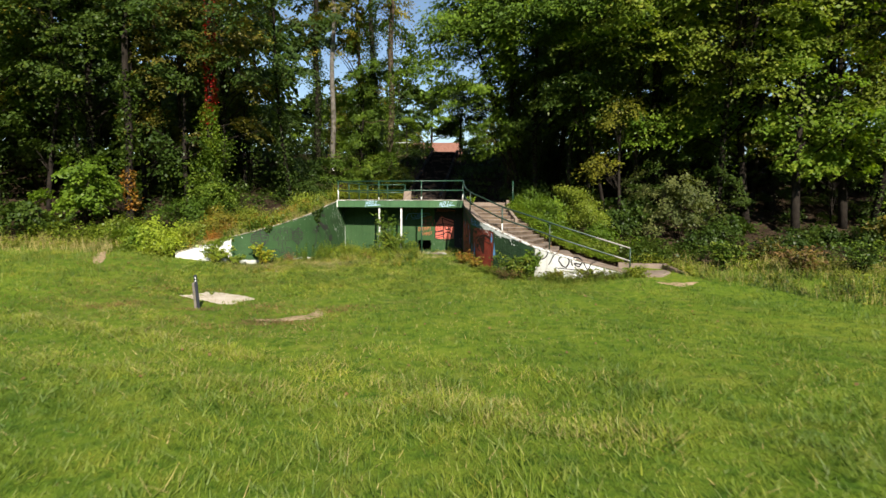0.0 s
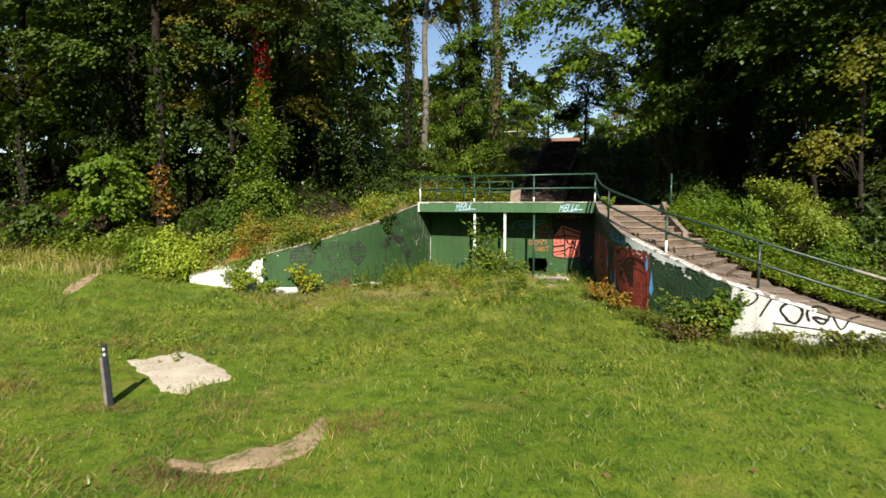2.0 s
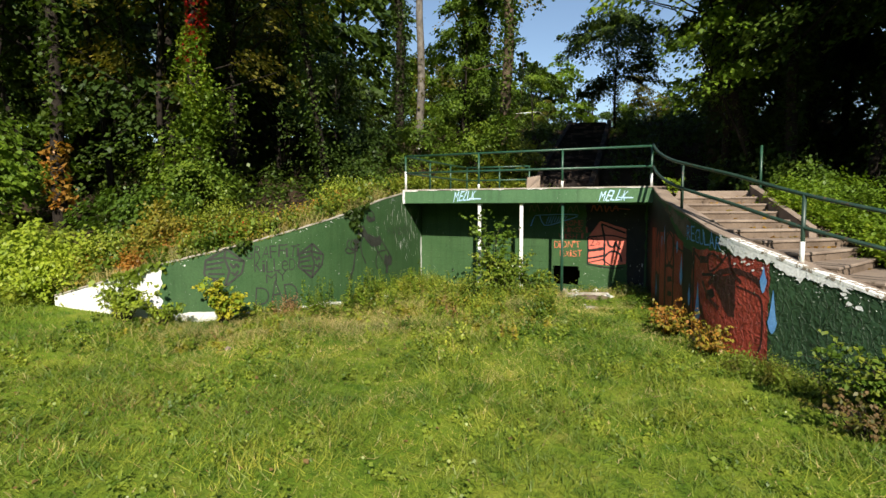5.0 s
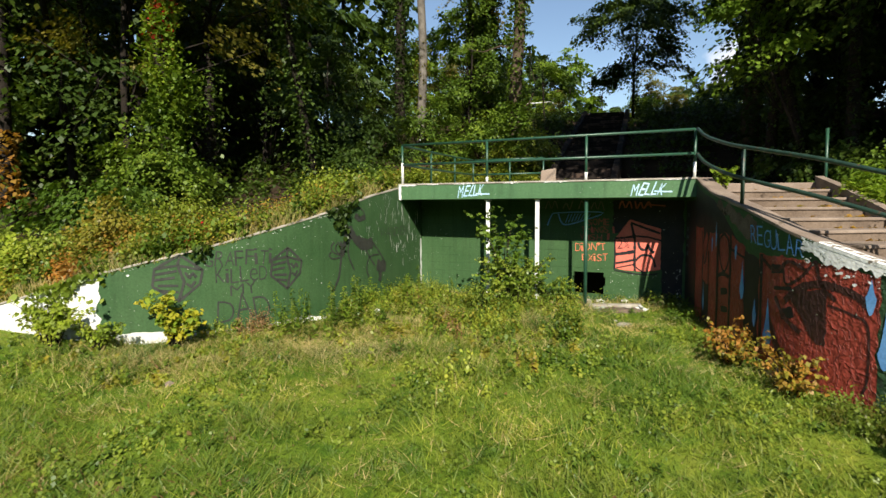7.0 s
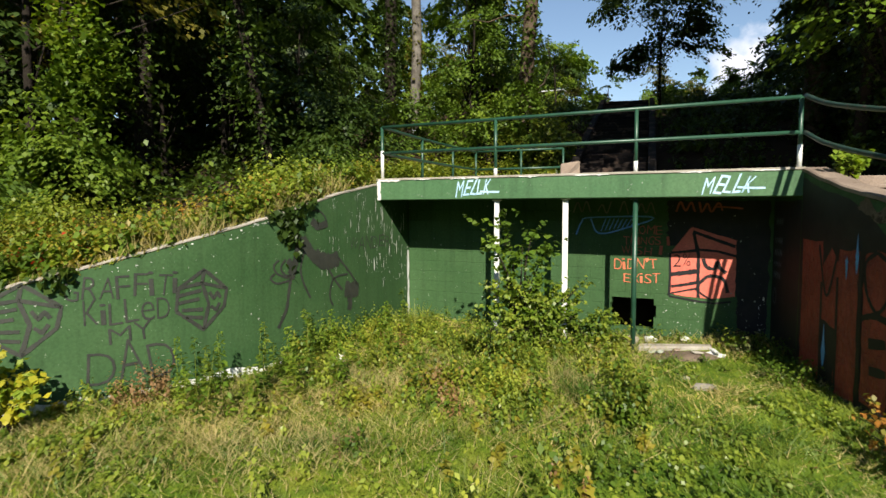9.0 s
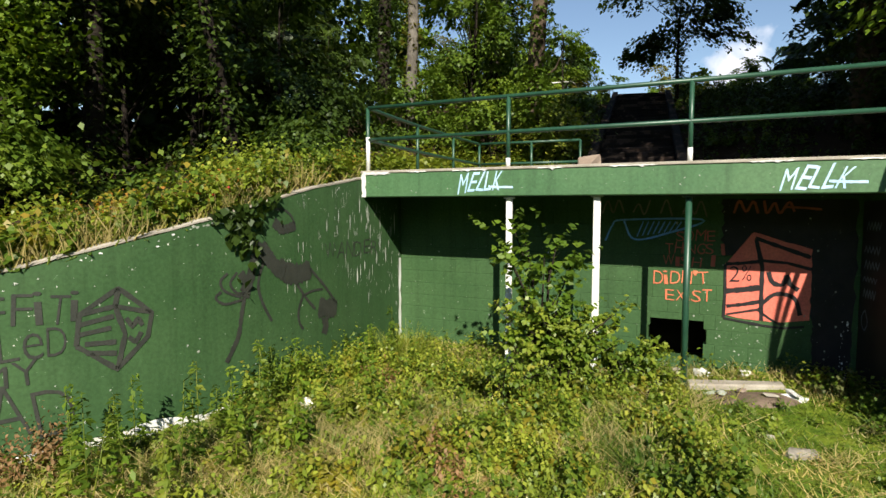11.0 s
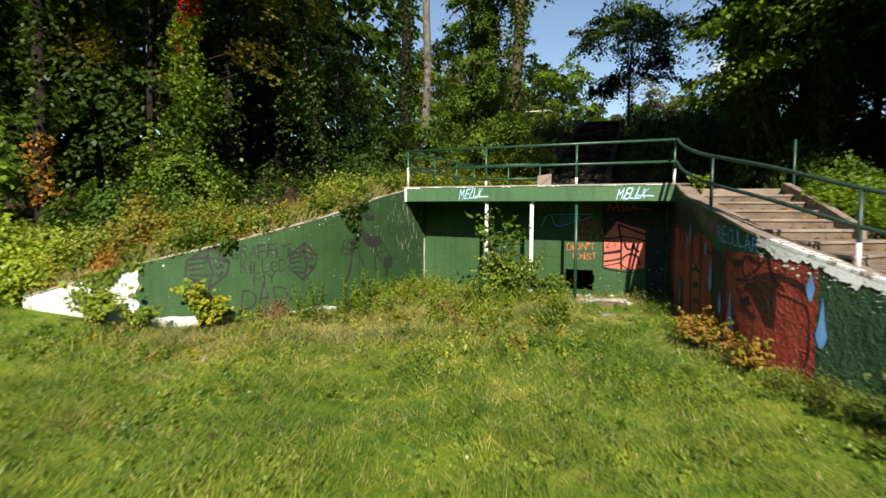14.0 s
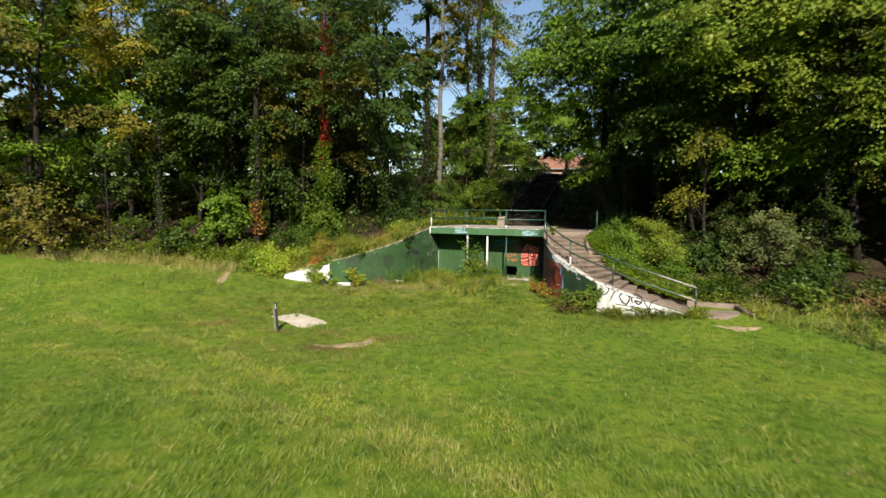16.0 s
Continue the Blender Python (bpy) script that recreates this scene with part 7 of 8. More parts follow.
carton(F_LEFT, 4.95, 0.68, 0.64, 0.76, SPRAY_DARK, wall_left, 0.045)
carton(F_LEFT, 3.0, 0.62, 0.78, 0.78, SPRAY_DARK, wall_left, 0.045)
for line_, w_ in (([(6.84, 1.8), (6.77, 1.62), (6.7, 1.39), (6.62, 1.19)], 0.12), ([(6.62, 1.2), (6.57, 0.98), (6.53, 0.78), (6.44, 0.62), (6.37, 0.51)], 0.055), ([(6.92, 1.61), (6.83, 1.39), (6.82, 1.25), (6.89, 1.06), (7.01, 0.86)], 0.04), ([(6.86, 1.76), (6.97, 1.61), (7.12, 1.47), (7.28, 1.37)], 0.17), ([(7.12, 1.49), (7.32, 1.39), (7.52, 1.37), (7.71, 1.41)], 0.25), ([(7.46, 1.23), (7.6, 1.06), (7.79, 0.88)], 0.042), ([(7.7, 1.41), (7.99, 1.16), (8.28, 0.87)], 0.042), ([(7.54, 1.08), (7.72, 1.12), (7.95, 1.12)], 0.03), ([(7.55, 1.08), (7.47, 0.91), (7.48, 0.76), (7.55, 0.66)], 0.04), ([(7.86, 0.89), (8.05, 0.85), (8.28, 0.82)], 0.25), ([(7.99, 0.74), (8.01, 0.62), (7.97, 0.52)], 0.13), ([(7.07, 2.02), (7.22, 1.93), (7.44, 1.97)], 0.12), ([(7.08, 2.17), (7.24, 2.16), (7.36, 2.09), (7.42, 1.99)], 0.03), ([(6.41, 1.48), (6.32, 1.4), (6.37, 1.29), (6.57, 1.2)], 0.03), ([(6.33, 1.29), (6.26, 1.23), (6.37, 1.15), (6.61, 1.17)], 0.03), ([(6.53, 1.48), (6.44, 1.37), (6.51, 1.26), (6.64, 1.23)], 0.03), ([(6.57, 1.47), (6.64, 1.37), (6.61, 1.26)], 0.1)):
    stroke(F_LEFT, line_, w_, SPRAY_DARK, wall_left, "spray_figure")
flecks(F_LEFT, 170, 2.3, 9.0, 0.1, 2.6, 0.013, PLASTER, wall_left, 1)
flecks(F_LEFT, 70, 7.2, 9.2, 1.2, 2.6, 0.008, PLASTER, wall_left, 2, 11.0, label="thin pale drips down the paint")
flecks(F_LEFT, 46, 8.25, 9.25, 0.8, 2.3, 0.0085, WHITE_PAINT, wall_left, 12, 17.0, label="thin white drips down the paint")
flecks(F_SIDE, 55, 0.05, 1.1, 0.8, 2.3, 0.0085, WHITE_PAINT, wall_inner_left, 14, 15.0, label="thin white drips down the paint")
flecks(F_SIDE, 20, 0.05, 0.5, 1.5, 2.3, 0.012, PLASTER, wall_inner_left, 13, 8.0, label="pale drips below the beam")
flecks(F_LEFT, 12, 6.0, 6.4, 2.0, 2.6, 0.04, PLASTER, wall_left, 3, 0.6)
flecks(F_SIDE, 40, 0.1, 1.2, 0.1, 2.3, 0.01, PLASTER, wall_inner_left, 4, 3.0, label="thin pale drips down the paint")
flecks(F_SIDE, 34, F_SIDE.s[-1] - 0.2, F_SIDE.s[-1] - 0.02, 0.1, 1.5, 0.018, PLASTER, wall_inner_left, 5, 1.8)
flecks(F_RIGHT, 90, 2.6, 7.3, 0.2, 2.3, 0.013, PLASTER, wall_right, 6, off=0.0155)
flecks(F_BEAM, 70, 0.05, 6.5, 2.37, 2.7, 0.008, PLASTER, deck, 7, off=0.0045)
patch(F_SIDE, F_SIDE.s[-1] - 0.09, F_SIDE.s[-1] - 0.01, -0.1, 1.35, WHITE_PAINT, wall_inner_left, "peeled_corner", "white peeled strip in the corner", 0.004, 0.03, 9.0, 6, 0.03)

# beam
for u0_ in (1.56, 5.36):
    hand(F_BEAM, "MELLK", u0_, 2.39, 0.62, 0.25, SPRAY_BLUE, deck, 0.0, 0.005, "pale blue sprayed tag", 0.35, 0.01, 1.6)
    stroke(F_BEAM, [(u0_ + 0.46, 2.47), (u0_ + 0.6, 2.46), (u0_ + 0.8, 2.455)], 0.028, SPRAY_BLUE, deck, off=0.0055)
for i_, (u_, w_) in enumerate([(0.05, 0.45), (0.8, 0.3), (1.5, 0.5), (2.7, 0.3), (3.6, 0.5), (5.1, 0.4), (6.0, 0.4)]):
    patch(F_BEAM, u_, u_ + w_, lambda u: 2.688 - 0.03 * max(0, noise.noise(Vector((u * 13, i_, 0)))) - (0.02 if i_ == 0 else 0), lambda u: 2.7 + 0.01 * noise.noise(Vector((u * 20, i_, 4))), WHITE_PAINT, deck, "chip", "chipped pale paint along the beam's edge", 0.0165, 0.0, 20.0 + i_, 40, 0.06)
patch(F_BEAM, 0.02, 0.1, 2.35, 2.66, WHITE_PAINT, deck, "chip", "white paint on the beam's end", 0.0165, 0.02, 31.0, 6, 0.03)

# block wall: joints behind, blocks proud of them
HOLE = (3.95, 4.7, 0.1, 0.66)
def back_slab(u0, u1, z0, z1):
    a, b = np.array(F_BACK.at(u0, 0, -0.005))[:2], np.array(F_BACK.at(u1, 0, -0.005))[:2]
    c, d = np.array(F_BACK.at(u1, 0, -0.2))[:2], np.array(F_BACK.at(u0, 0, -0.2))[:2]
    part("joint_core", prism("joint_core", [tuple(a), tuple(b), tuple(c), tuple(d)], z0, z1, GREEN_PAINT), wall_back)


back_slab(-0.1, HOLE[0], -0.5, 2.36)
back_slab(HOLE[1], blen + 0.1, -0.5, 2.36)
back_slab(HOLE[0], HOLE[1], HOLE[3], 2.36)
back_slab(HOLE[0], HOLE[1], -0.5, HOLE[2])
# red panel on the blocks
patch(F_BACK, 4.9, 5.87, lambda u: 0.78 - 0.06 * math.sin((u - 4.9) * 3.2), lambda u: 1.45 + 0.42 * min(1, (u - 4.9) / 0.31) - 0.3 * max(0, u - 5.21), SPRAY_CORAL, wall_back, "red_panel", "coral red sprayed carton", 0.008, 0.012, 40.0, 30, 0.02)
for line_, w_ in (([(5.24, 1.8), (5.56, 1.68), (5.86, 1.57)], 0.05), ([(5.25, 1.78), (5.33, 1.42), (5.33, 1.08), (5.34, 0.73)], 0.05), ([(4.91, 1.45), (5.11, 1.47), (5.31, 1.5)], 0.045), ([(5.33, 1.51), (5.61, 1.49), (5.87, 1.42)], 0.04), ([(4.91, 1.09), (5.11, 1.12), (5.31, 1.16)], 0.075), ([(4.93, 0.89), (5.14, 0.93), (5.33, 0.98)], 0.05), ([(4.93, 0.78), (5.29, 0.87), (5.35, 0.91)], 0.028), ([(5.29, 0.87), (5.42, 0.77), (5.56, 0.69)], 0.03), ([(4.9, 0.73), (5.33, 0.67), (5.58, 0.65), (5.82, 0.69)], 0.03), ([(5.4, 1.37), (5.45, 1.24), (5.56, 1.21), (5.61, 1.32), (5.65, 1.22), (5.74, 1.15)], 0.055), ([(5.35, 0.96), (5.46, 1.07), (5.58, 1.09), (5.71, 1.03), (5.77, 0.83)], 0.05), ([(4.9, 1.45), (4.91, 1.08), (4.9, 0.74)], 0.035)):
    stroke(F_BACK, line_, w_, SPRAY_SHADE_BLACK, wall_back, off=0.012, curved=len(line_) > 4)
hand(F_BACK, "2%", 4.94, 1.23, 0.28, 0.19, SPRAY_SHADE_BLACK, wall_back, -0.01, 0.013)
# upper three words dimmer than the orange ones: recess shade put into the paint
hand(F_BACK, "SOME", 4.28, 1.74, 0.5, 0.14, SPRAY_BRICK, wall_back, -0.012, 0.01)
hand(F_BACK, "THINGS I", 4.15, 1.57, 0.75, 0.14, SPRAY_BRICK, wall_back, -0.012, 0.01)
hand(F_BACK, "WISH I", 4.12, 1.4, 0.66, 0.14, SPRAY_BRICK, wall_back, -0.012, 0.01)
hand(F_BACK, "DiDN'T", 4.0, 1.13, 0.72, 0.17, SPRAY_ORANGE, wall_back, -0.012, 0.01, rise=0.05)
hand(F_BACK, "EXiST", 4.16, 0.93, 0.6, 0.16, SPRAY_ORANGE, wall_back, -0.012, 0.01)
# the recess's shade is laid on the block wall as black patches
patch(F_BACK, 4.86, 6.32, lambda u: 0.66 + 0.9 * (1 - smooth(5.7, 5.95, u)), 2.3, SPRAY_SHADE_BLACK, wall_back, "dark_paint", "recess shade put in as black round the red carton", 0.0065, 0.04, 77.0, 40, 0.05)
patch(F_BACK, 5.9, 6.32, -0.1, 0.7, SPRAY_SHADE_BLACK, wall_back, "dark_paint", "recess shade put in as black in the corner", 0.0066, 0.04, 78.0, 12, 0.03)
for z_, u0_, u1_ in ((1.98, 0.14, 0.5), (1.7, 0.1, 0.5), (1.52, 0.12, 0.5), (1.35, 0.1, 0.46), (1.18, 0.12, 0.44)):
    stroke(F_INR, [(u0_ + (u1_ - u0_) * k_ / 9, z_ + (0.055 if k_ % 2 else -0.055) * (0.5 + 0.5 * math.sin(3.1 * k_ + 7 * z_) ** 2)) for k_ in range(10)], 0.02, FADED_BLUE, wall_inner_right, "faint_tag", "faint blue-grey scrawl", 0.009, False)
stroke(F_INR, [(0.2, 0.98), (0.12, 0.9), (0.12, 0.8), (0.2, 0.74), (0.27, 0.84), (0.2, 0.98)], 0.02, FADED_BLUE, wall_inner_right, "faint_tag", "faint blue-grey scrawl", 0.009)
for line_, w_ in (([(4.98, 2.12), (5.04, 2.28), (5.12, 2.14), (5.2, 2.27), (5.26, 2.12)], 0.03), ([(5.32, 2.28), (5.36, 2.12), (5.44, 2.25), (5.5, 2.12), (5.6, 2.26), (5.66, 2.14)], 0.03), ([(5.55, 2.2), (5.75, 2.19), (5.95, 2.17)], 0.025)):
    stroke(F_BACK, line_, w_, SPRAY_BRICK, wall_back, "red_tag", "dull red sprayed scrawl", 0.0125)
flecks(F_BACK, 60, 4.7, 5.5, 0.1, 0.66, 0.011, PLASTER, wall_back, 21)
flecks(F_BACK, 26, 6.2, 6.3, 0.05, 0.8, 0.012, WHITE_FLAKED, wall_back, 22, 2.4, 0.012)
flecks(F_BACK, 30, 5.6, 6.25, 0.05, 2.0, 0.008, PLASTER, wall_back, 23, 1.4, 0.012)
stroke(F_BACK, [(3.35, 1.72), (3.45, 1.95), (3.6, 2.02), (4.62, 2.03), (4.2, 1.85), (3.75, 1.75), (3.6, 2.0)], 0.025, SPRAY_SKY, wall_back, off=0.01)
for k_ in range(8):
    stroke(F_BACK, [(3.78 + k_ * 0.07, 1.79 + 0.012 * k_), (3.86 + k_ * 0.07, 2.0)], 0.016, SPRAY_SKY, wall_back, off=0.0105)
q_ = random.Random(5)
for u0_, n_ in ((3.3, 5), (3.72, 4), (4.08, 3), (4.36, 5)):
    stroke(F_BACK, [(u0_ + 0.075 * k_, (2.27 if k_ % 2 else 2.1) + q_.uniform(-0.03, 0.03)) for k_ in range(n_)], 0.022, OLD_POST, wall_back, "faint_tag", "faint pale scrawl", 0.0125)

# stair wall
def right_top(u):
    return F_RIGHT.top(u) - 0.06


patch(F_RIGHT, 4.78, 7.4, -0.5, lambda u: right_top(u) - 0.02, GREEN_RIDGED, wall_right, "ridged_paint", "dark green paint over dead creeper stems", 0.003, 0.0, 49.0, 40, 0.06)

# dark layers over most of the side wall and the stair wall's upper end
patch(F_INR, 0.02, F_INR.s[-1] - 0.02, -0.1, 2.28, SPRAY_SHADE_BLACK, wall_inner_right, "dark_paint", "dark ground colour", 0.004, 0.03, 50.0, 10, 0.02)
patch(F_RIGHT, 0.0, 3.0, -0.5, lambda u: right_top(u) - 0.06 - 0.5 * smooth(1.2, 2.6, u), SPRAY_SHADE_BLACK, wall_right, "dark_paint", "dark ground colour", 0.003, 0.03, 51.0, 24, 0.02)
for i_, (a_, b_, lo_, hi_) in enumerate([(0.1, 0.72, 0.1, lambda u: 1.78), (0.72, 1.1, lambda u: 0.8 + 0.1 * (1.1 - u), lambda u: 1.72 - 1.0 * abs(u - 0.95)), (1.1, 1.5, 0.05, lambda u: 1.72), (1.6, 2.02, 0.1, lambda u: 1.74 - 1.2 * (u - 1.8) ** 2), (2.08, 2.5, 0.1, lambda u: 1.7 - 0.28 * (u - 2.08))]):
    patch(F_RIGHT, a_, b_, lo_, hi_, SPRAY_RED, wall_right, "red_letter", "tall brick red sprayed letter", 0.006, 0.04, 52.0 + i_, 12, 0.04)
for line_, w_ in (([(1.8, 1.74), (1.97, 1.62), (2.0, 1.34), (1.84, 1.12), (1.66, 1.3), (1.62, 1.6), (1.8, 1.74)], 0.045), ([(1.58, 1.02), (1.8, 1.08), (2.02, 1.05)], 0.07), ([(1.72, 0.78), (1.98, 0.82)], 0.1), ([(1.75, 0.5), (2.0, 0.52)], 0.09), ([(0.62, 1.74), (0.86, 1.15), (1.1, 1.7)], 0.05), ([(0.72, 1.3), (0.74, 0.2)], 0.05), ([(1.1, 1.4), (1.12, 0.1)], 0.05), ([(1.54, 1.7), (1.56, 0.1)], 0.06), ([(2.05, 1.7), (2.06, 0.2)], 0.06), ([(2.08, 1.5), (2.5, 1.4)], 0.04), ([(3.2, 1.32), (3.48, 1.34)], 0.12), ([(3.27, 1.06), (3.62, 1.1)], 0.05), ([(3.42, 0.72), (3.66, 0.8)], 0.14), ([(2.96, 1.5), (2.98, 0.3)], 0.07)):
    stroke(F_RIGHT, line_, w_, SPRAY_SHADE_BLACK, wall_right, "black_outline", off=0.0098)
patch(F_RIGHT, 1.45, 2.8, lambda u: right_top(u) - 0.16 - 0.1 * noise.noise(Vector((u * 5, 1, 0))) - 0.18 * smooth(1.6, 2.6, u), lambda u: right_top(u) - 0.05 - 0.08 * noise.noise(Vector((u * 6, 9, 0))), STEP_RISER, wall_right, "peeled_patch", "grey plaster bared where the paint has peeled", 0.0045, 0.05, 88.0, 50, 0.06)
patch(F_RIGHT, 2.92, 4.82, -0.4, lambda u: 1.5 - 0.12 * max(0, u - 4.0), SPRAY_RED, wall_right, "red_letter", "broad brick red sprayed letter", 0.006, 0.06, 60.0, 40, 0.05)
patch(F_RIGHT, 3.62, 4.18, lambda u: 0.95 - 0.5 * smooth(3.6, 4.1, u), lambda u: 1.02 + 0.14 * smooth(3.6, 4.1, u), SPRAY_MAROON, wall_right, "dark_letter", "dark maroon sprayed shape", 0.009, 0.05, 61.0, 20, 0.03)
for line_, w_ in (([(2.95, 1.45), (3.3, 1.3), (3.55, 1.45), (3.9, 1.35)], 0.05), ([(3.45, 1.42), (3.5, 1.15), (3.75, 1.25), (4.0, 1.5)], 0.04), ([(3.5, 0.92), (3.75, 1.12), (4.1, 1.22), (4.5, 1.16), (4.75, 1.02)], 0.1), ([(3.3, 0.95), (3.5, 0.7), (3.8, 0.55)], 0.07), ([(4.2, 0.98), (4.5, 0.92), (4.7, 0.8), (4.72, 0.2), (4.66, 0.0)], 0.03), ([(3.15, 0.6), (3.35, 0.3), (3.5, 0.0)], 0.14), ([(4.0, 1.5), (4.1, 1.2), (4.3, 1.05)], 0.05)):
    stroke(F_RIGHT, line_, w_, SPRAY_MAROON, wall_right, off=0.01)
for u_, lo_, hi_, w_ in ((1.47, 1.48, 1.95, 0.06), (2.23, 1.34, 1.6, 0.07), (2.45, 0.76, 1.38, 0.13), (2.82, 0.43, 0.86, 0.1), (3.15, 0.18, 0.92, 0.19), (0.84, 0.3, 0.84, 0.1), (4.72, 0.95, 1.36, 0.12), (4.9, 0.35, 1.08, 0.16), (1.28, 1.4, 1.66, 0.05)):
    patch(F_RIGHT, u_ - w_ / 2, u_ + w_ / 2, lambda u: lo_ + 0.16 * (2 * (u - u_) / w_) ** 2, lambda u: lo_ + 0.2 + (hi_ - lo_ - 0.2) * (1 - min(1, abs(2 * (u - u_) / w_))) ** 1.6, SPRAY_SKY, wall_right, "blue_drip", "blue sprayed drip", 0.012, 0.02, u_, 10, 0.02)
hand(F_RIGHT, "REGULAR", 2.66, 1.66, 1.15, 0.25, SPRAY_SKY, wall_right, -0.015, 0.009, "", -0.1, -0.14)
patch(F_RIGHT, 3.8, 6.0, lambda u: right_top(u) - 0.07 - 0.1 * math.exp(-((u - 4.25) / 0.3) ** 2) - 0.07 * math.exp(-((u - 5.2) / 0.25) ** 2) - 0.1 * noise.noise(Vector((u * 3.3, 3, 0))) - 0.1 * noise.noise(Vector((u * 11, 5, 0))), lambda u: right_top(u) + 0.05, WHITE_FLAKED, wall_right, "white_band", "flaking white paint below the coping", 0.0165, 0.0, 70.0, 160, 0.12)
for k_ in range(7):
    flecks(F_RIGHT, 9, 3.75 + 0.36 * k_, 4.2 + 0.36 * k_, right_top(4.0 + 0.36 * k_) - 0.26, right_top(4.0 + 0.36 * k_) - 0.06, 0.035, WHITE_FLAKED, wall_right, 80 + k_, 0.7, 0.0168, "ragged flakes of white paint")
patch(F_RIGHT, 7.2, 10.6, -0.5, right_top, WHITE_PAINT, wall_right, "white_end", "white-painted lower end of the stair wall", 0.007, 0.0, 71.0, 60, 0.1)
for line_, w_ in (([(7.35, 0.8), (7.55, 0.88), (7.7, 0.7), (7.5, 0.5), (7.35, 0.62)], 0.04), ([(7.75, 0.3), (7.9, 0.6), (8.0, 0.75)], 0.04), ([(8.25, 0.3), (8.12, 0.5), (8.3, 0.66), (8.5, 0.5), (8.4, 0.25), (8.22, 0.3)], 0.05), ([(8.62, 0.3), (8.58, 0.5), (8.75, 0.62), (8.95, 0.5), (8.85, 0.28), (8.68, 0.4), (8.95, 0.36)], 0.05), ([(9.0, 0.45), (9.15, 0.2), (9.3, 0.42), (9.45, 0.48)], 0.035), ([(8.0, 0.2), (8.5, 0.18), (9.1, 0.14)], 0.03)):
    stroke(F_RIGHT, line_, w_, SPRAY_SHADE_BLACK, wall_right, "black_tag", "black sprayed loops", 0.011)

# ---- small things ----
def flat_patch(name, label, outline, mat, category, lift=0.03, ragged=0.1, n=72):
    """A thin uneven sheet of soil on the lawn inside a rounded outline."""
    c = spline(list(outline) + [outline[0]], n + 1)[:-1]
    mid = c.mean(0)
    v, f = [], []
    rings = 9
    for j in range(rings + 1):
        t = j / rings
        for i, p in enumerate(c):
            w_ = 1 + ragged * (noise.noise(Vector((p[0] * 2.2, p[1] * 2.2, 3))) + 0.6 * noise.noise(Vector((p[0] * 7, p[1] * 7, 9)))) * t
            q = mid + (p - mid) * t * w_
            v.append((q[0], q[1], float(ground_z(q[0], q[1])) + lift * (1 - t ** 6) - 0.012 * t + 0.006 * noise.noise(Vector((q[0] * 4, q[1] * 4, 0)))))
    for j in range(rings):
        for i in range(n):
            k = (i + 1) % n
            f.append((j * n + i, j * n + k, (j + 1) * n + k, (j + 1) * n + i))
    return thing(name, label, category, mesh_of(name, v, f, mat, True), kind="structure")


flat_patch("ground_sand", "bare pale sandy patch worn into the lawn", [(-8.2, 17.5), (-7.9, 18.0), (-7.5, 18.35), (-6.6, 17.75), (-5.5, 16.95), (-5.7, 16.3), (-6.0, 15.9), (-7.1, 16.7)], SAND, "bare soil", 0.03, 0.16)
def crescent(points, wide, name, label):
    c = spline(points, 30)
    t = np.gradient(c, axis=0)
    t /= np.linalg.norm(t, axis=1)[:, None]
    s = np.stack([-t[:, 1], t[:, 0]], 1)
    v, f = [], []
    for i, (p, q) in enumerate(zip(c, s)):
        w_ = wide * (0.15 + math.sin(math.pi * (i + 0.5) / 30)) * (1 + 0.5 * noise.noise(Vector((p[0] * 3, p[1] * 3, 1))))
        for e in (-1, -0.5, 0, 0.5, 1):
            r = p + q * e * w_ * (1 + 0.3 * noise.noise(Vector((p[0] * 6, p[1] * 6, e))))
            v.append((r[0], r[1], float(ground_z(r[0], r[1])) + 0.032 * (1 - e * e) - 0.006))
    for i in range(29):
        for k in range(4):
            f.append((5 * i + k, 5 * i + 5 + k, 5 * i + 6 + k, 5 * i + 1 + k))
    return thing(name, label, "bare soil", mesh_of(name, v, f, DIRT, True), kind="structure")


crescent([(-4.55, 13.95), (-4.1, 13.85), (-3.6, 14.2), (-3.3, 14.8), (-3.4, 15.6)], 0.24, "ground_sand", "crescent of bare sandy soil in the lawn")
flat_patch("ground_sand", "small bare brown patch of a worn path at the lawn's edge", [(-13.7, 22.9), (-13.35, 22.8), (-12.6, 21.5), (-12.3, 20.6), (-12.5, 20.5), (-13.0, 21.3)], DIRT, "bare soil", 0.02, 0.35)
crescent([(7.2, 19.3), (7.9, 19.2), (8.6, 19.4)], 0.22, "ground_sand", "worn soil beside the stair landing")

sign = thing("marker_post", "short weathered grey post with a dark blue plate", "post", at=pose(-6.62, 15.43, float(ground_z(-6.62, 15.43)), 0, -4, 12))
part("wood_post", box("wood_post", -0.03, 0.0, 0.26, 0.1, 0.09, 0.9, OLD_POST, 0.012), sign, "weathered grey timber post")
plate = part("plate", box("plate", 0.03, -0.064, 0.42, 0.085, 0.034, 1.0, NAVY, 0.012), sign, "dark blue plate")
for z_ in (0.9, 0.82):
    part("reflector", box("reflector", 0.03, -0.083, z_ - 0.06, 0.03, 0.01, 0.045, RAIL_WHITE, 0.002), plate, "small white reflector")

slab = thing("concrete_slab", "long low concrete slab before the block wall", "slab", prism("concrete_slab", [(-0.98, 28.7), (0.1, 28.76), (0.12, 28.95), (-0.98, 28.9)], -0.12, [0.06, 0.1, 0.1, 0.07], CONCRETE, 0.02))


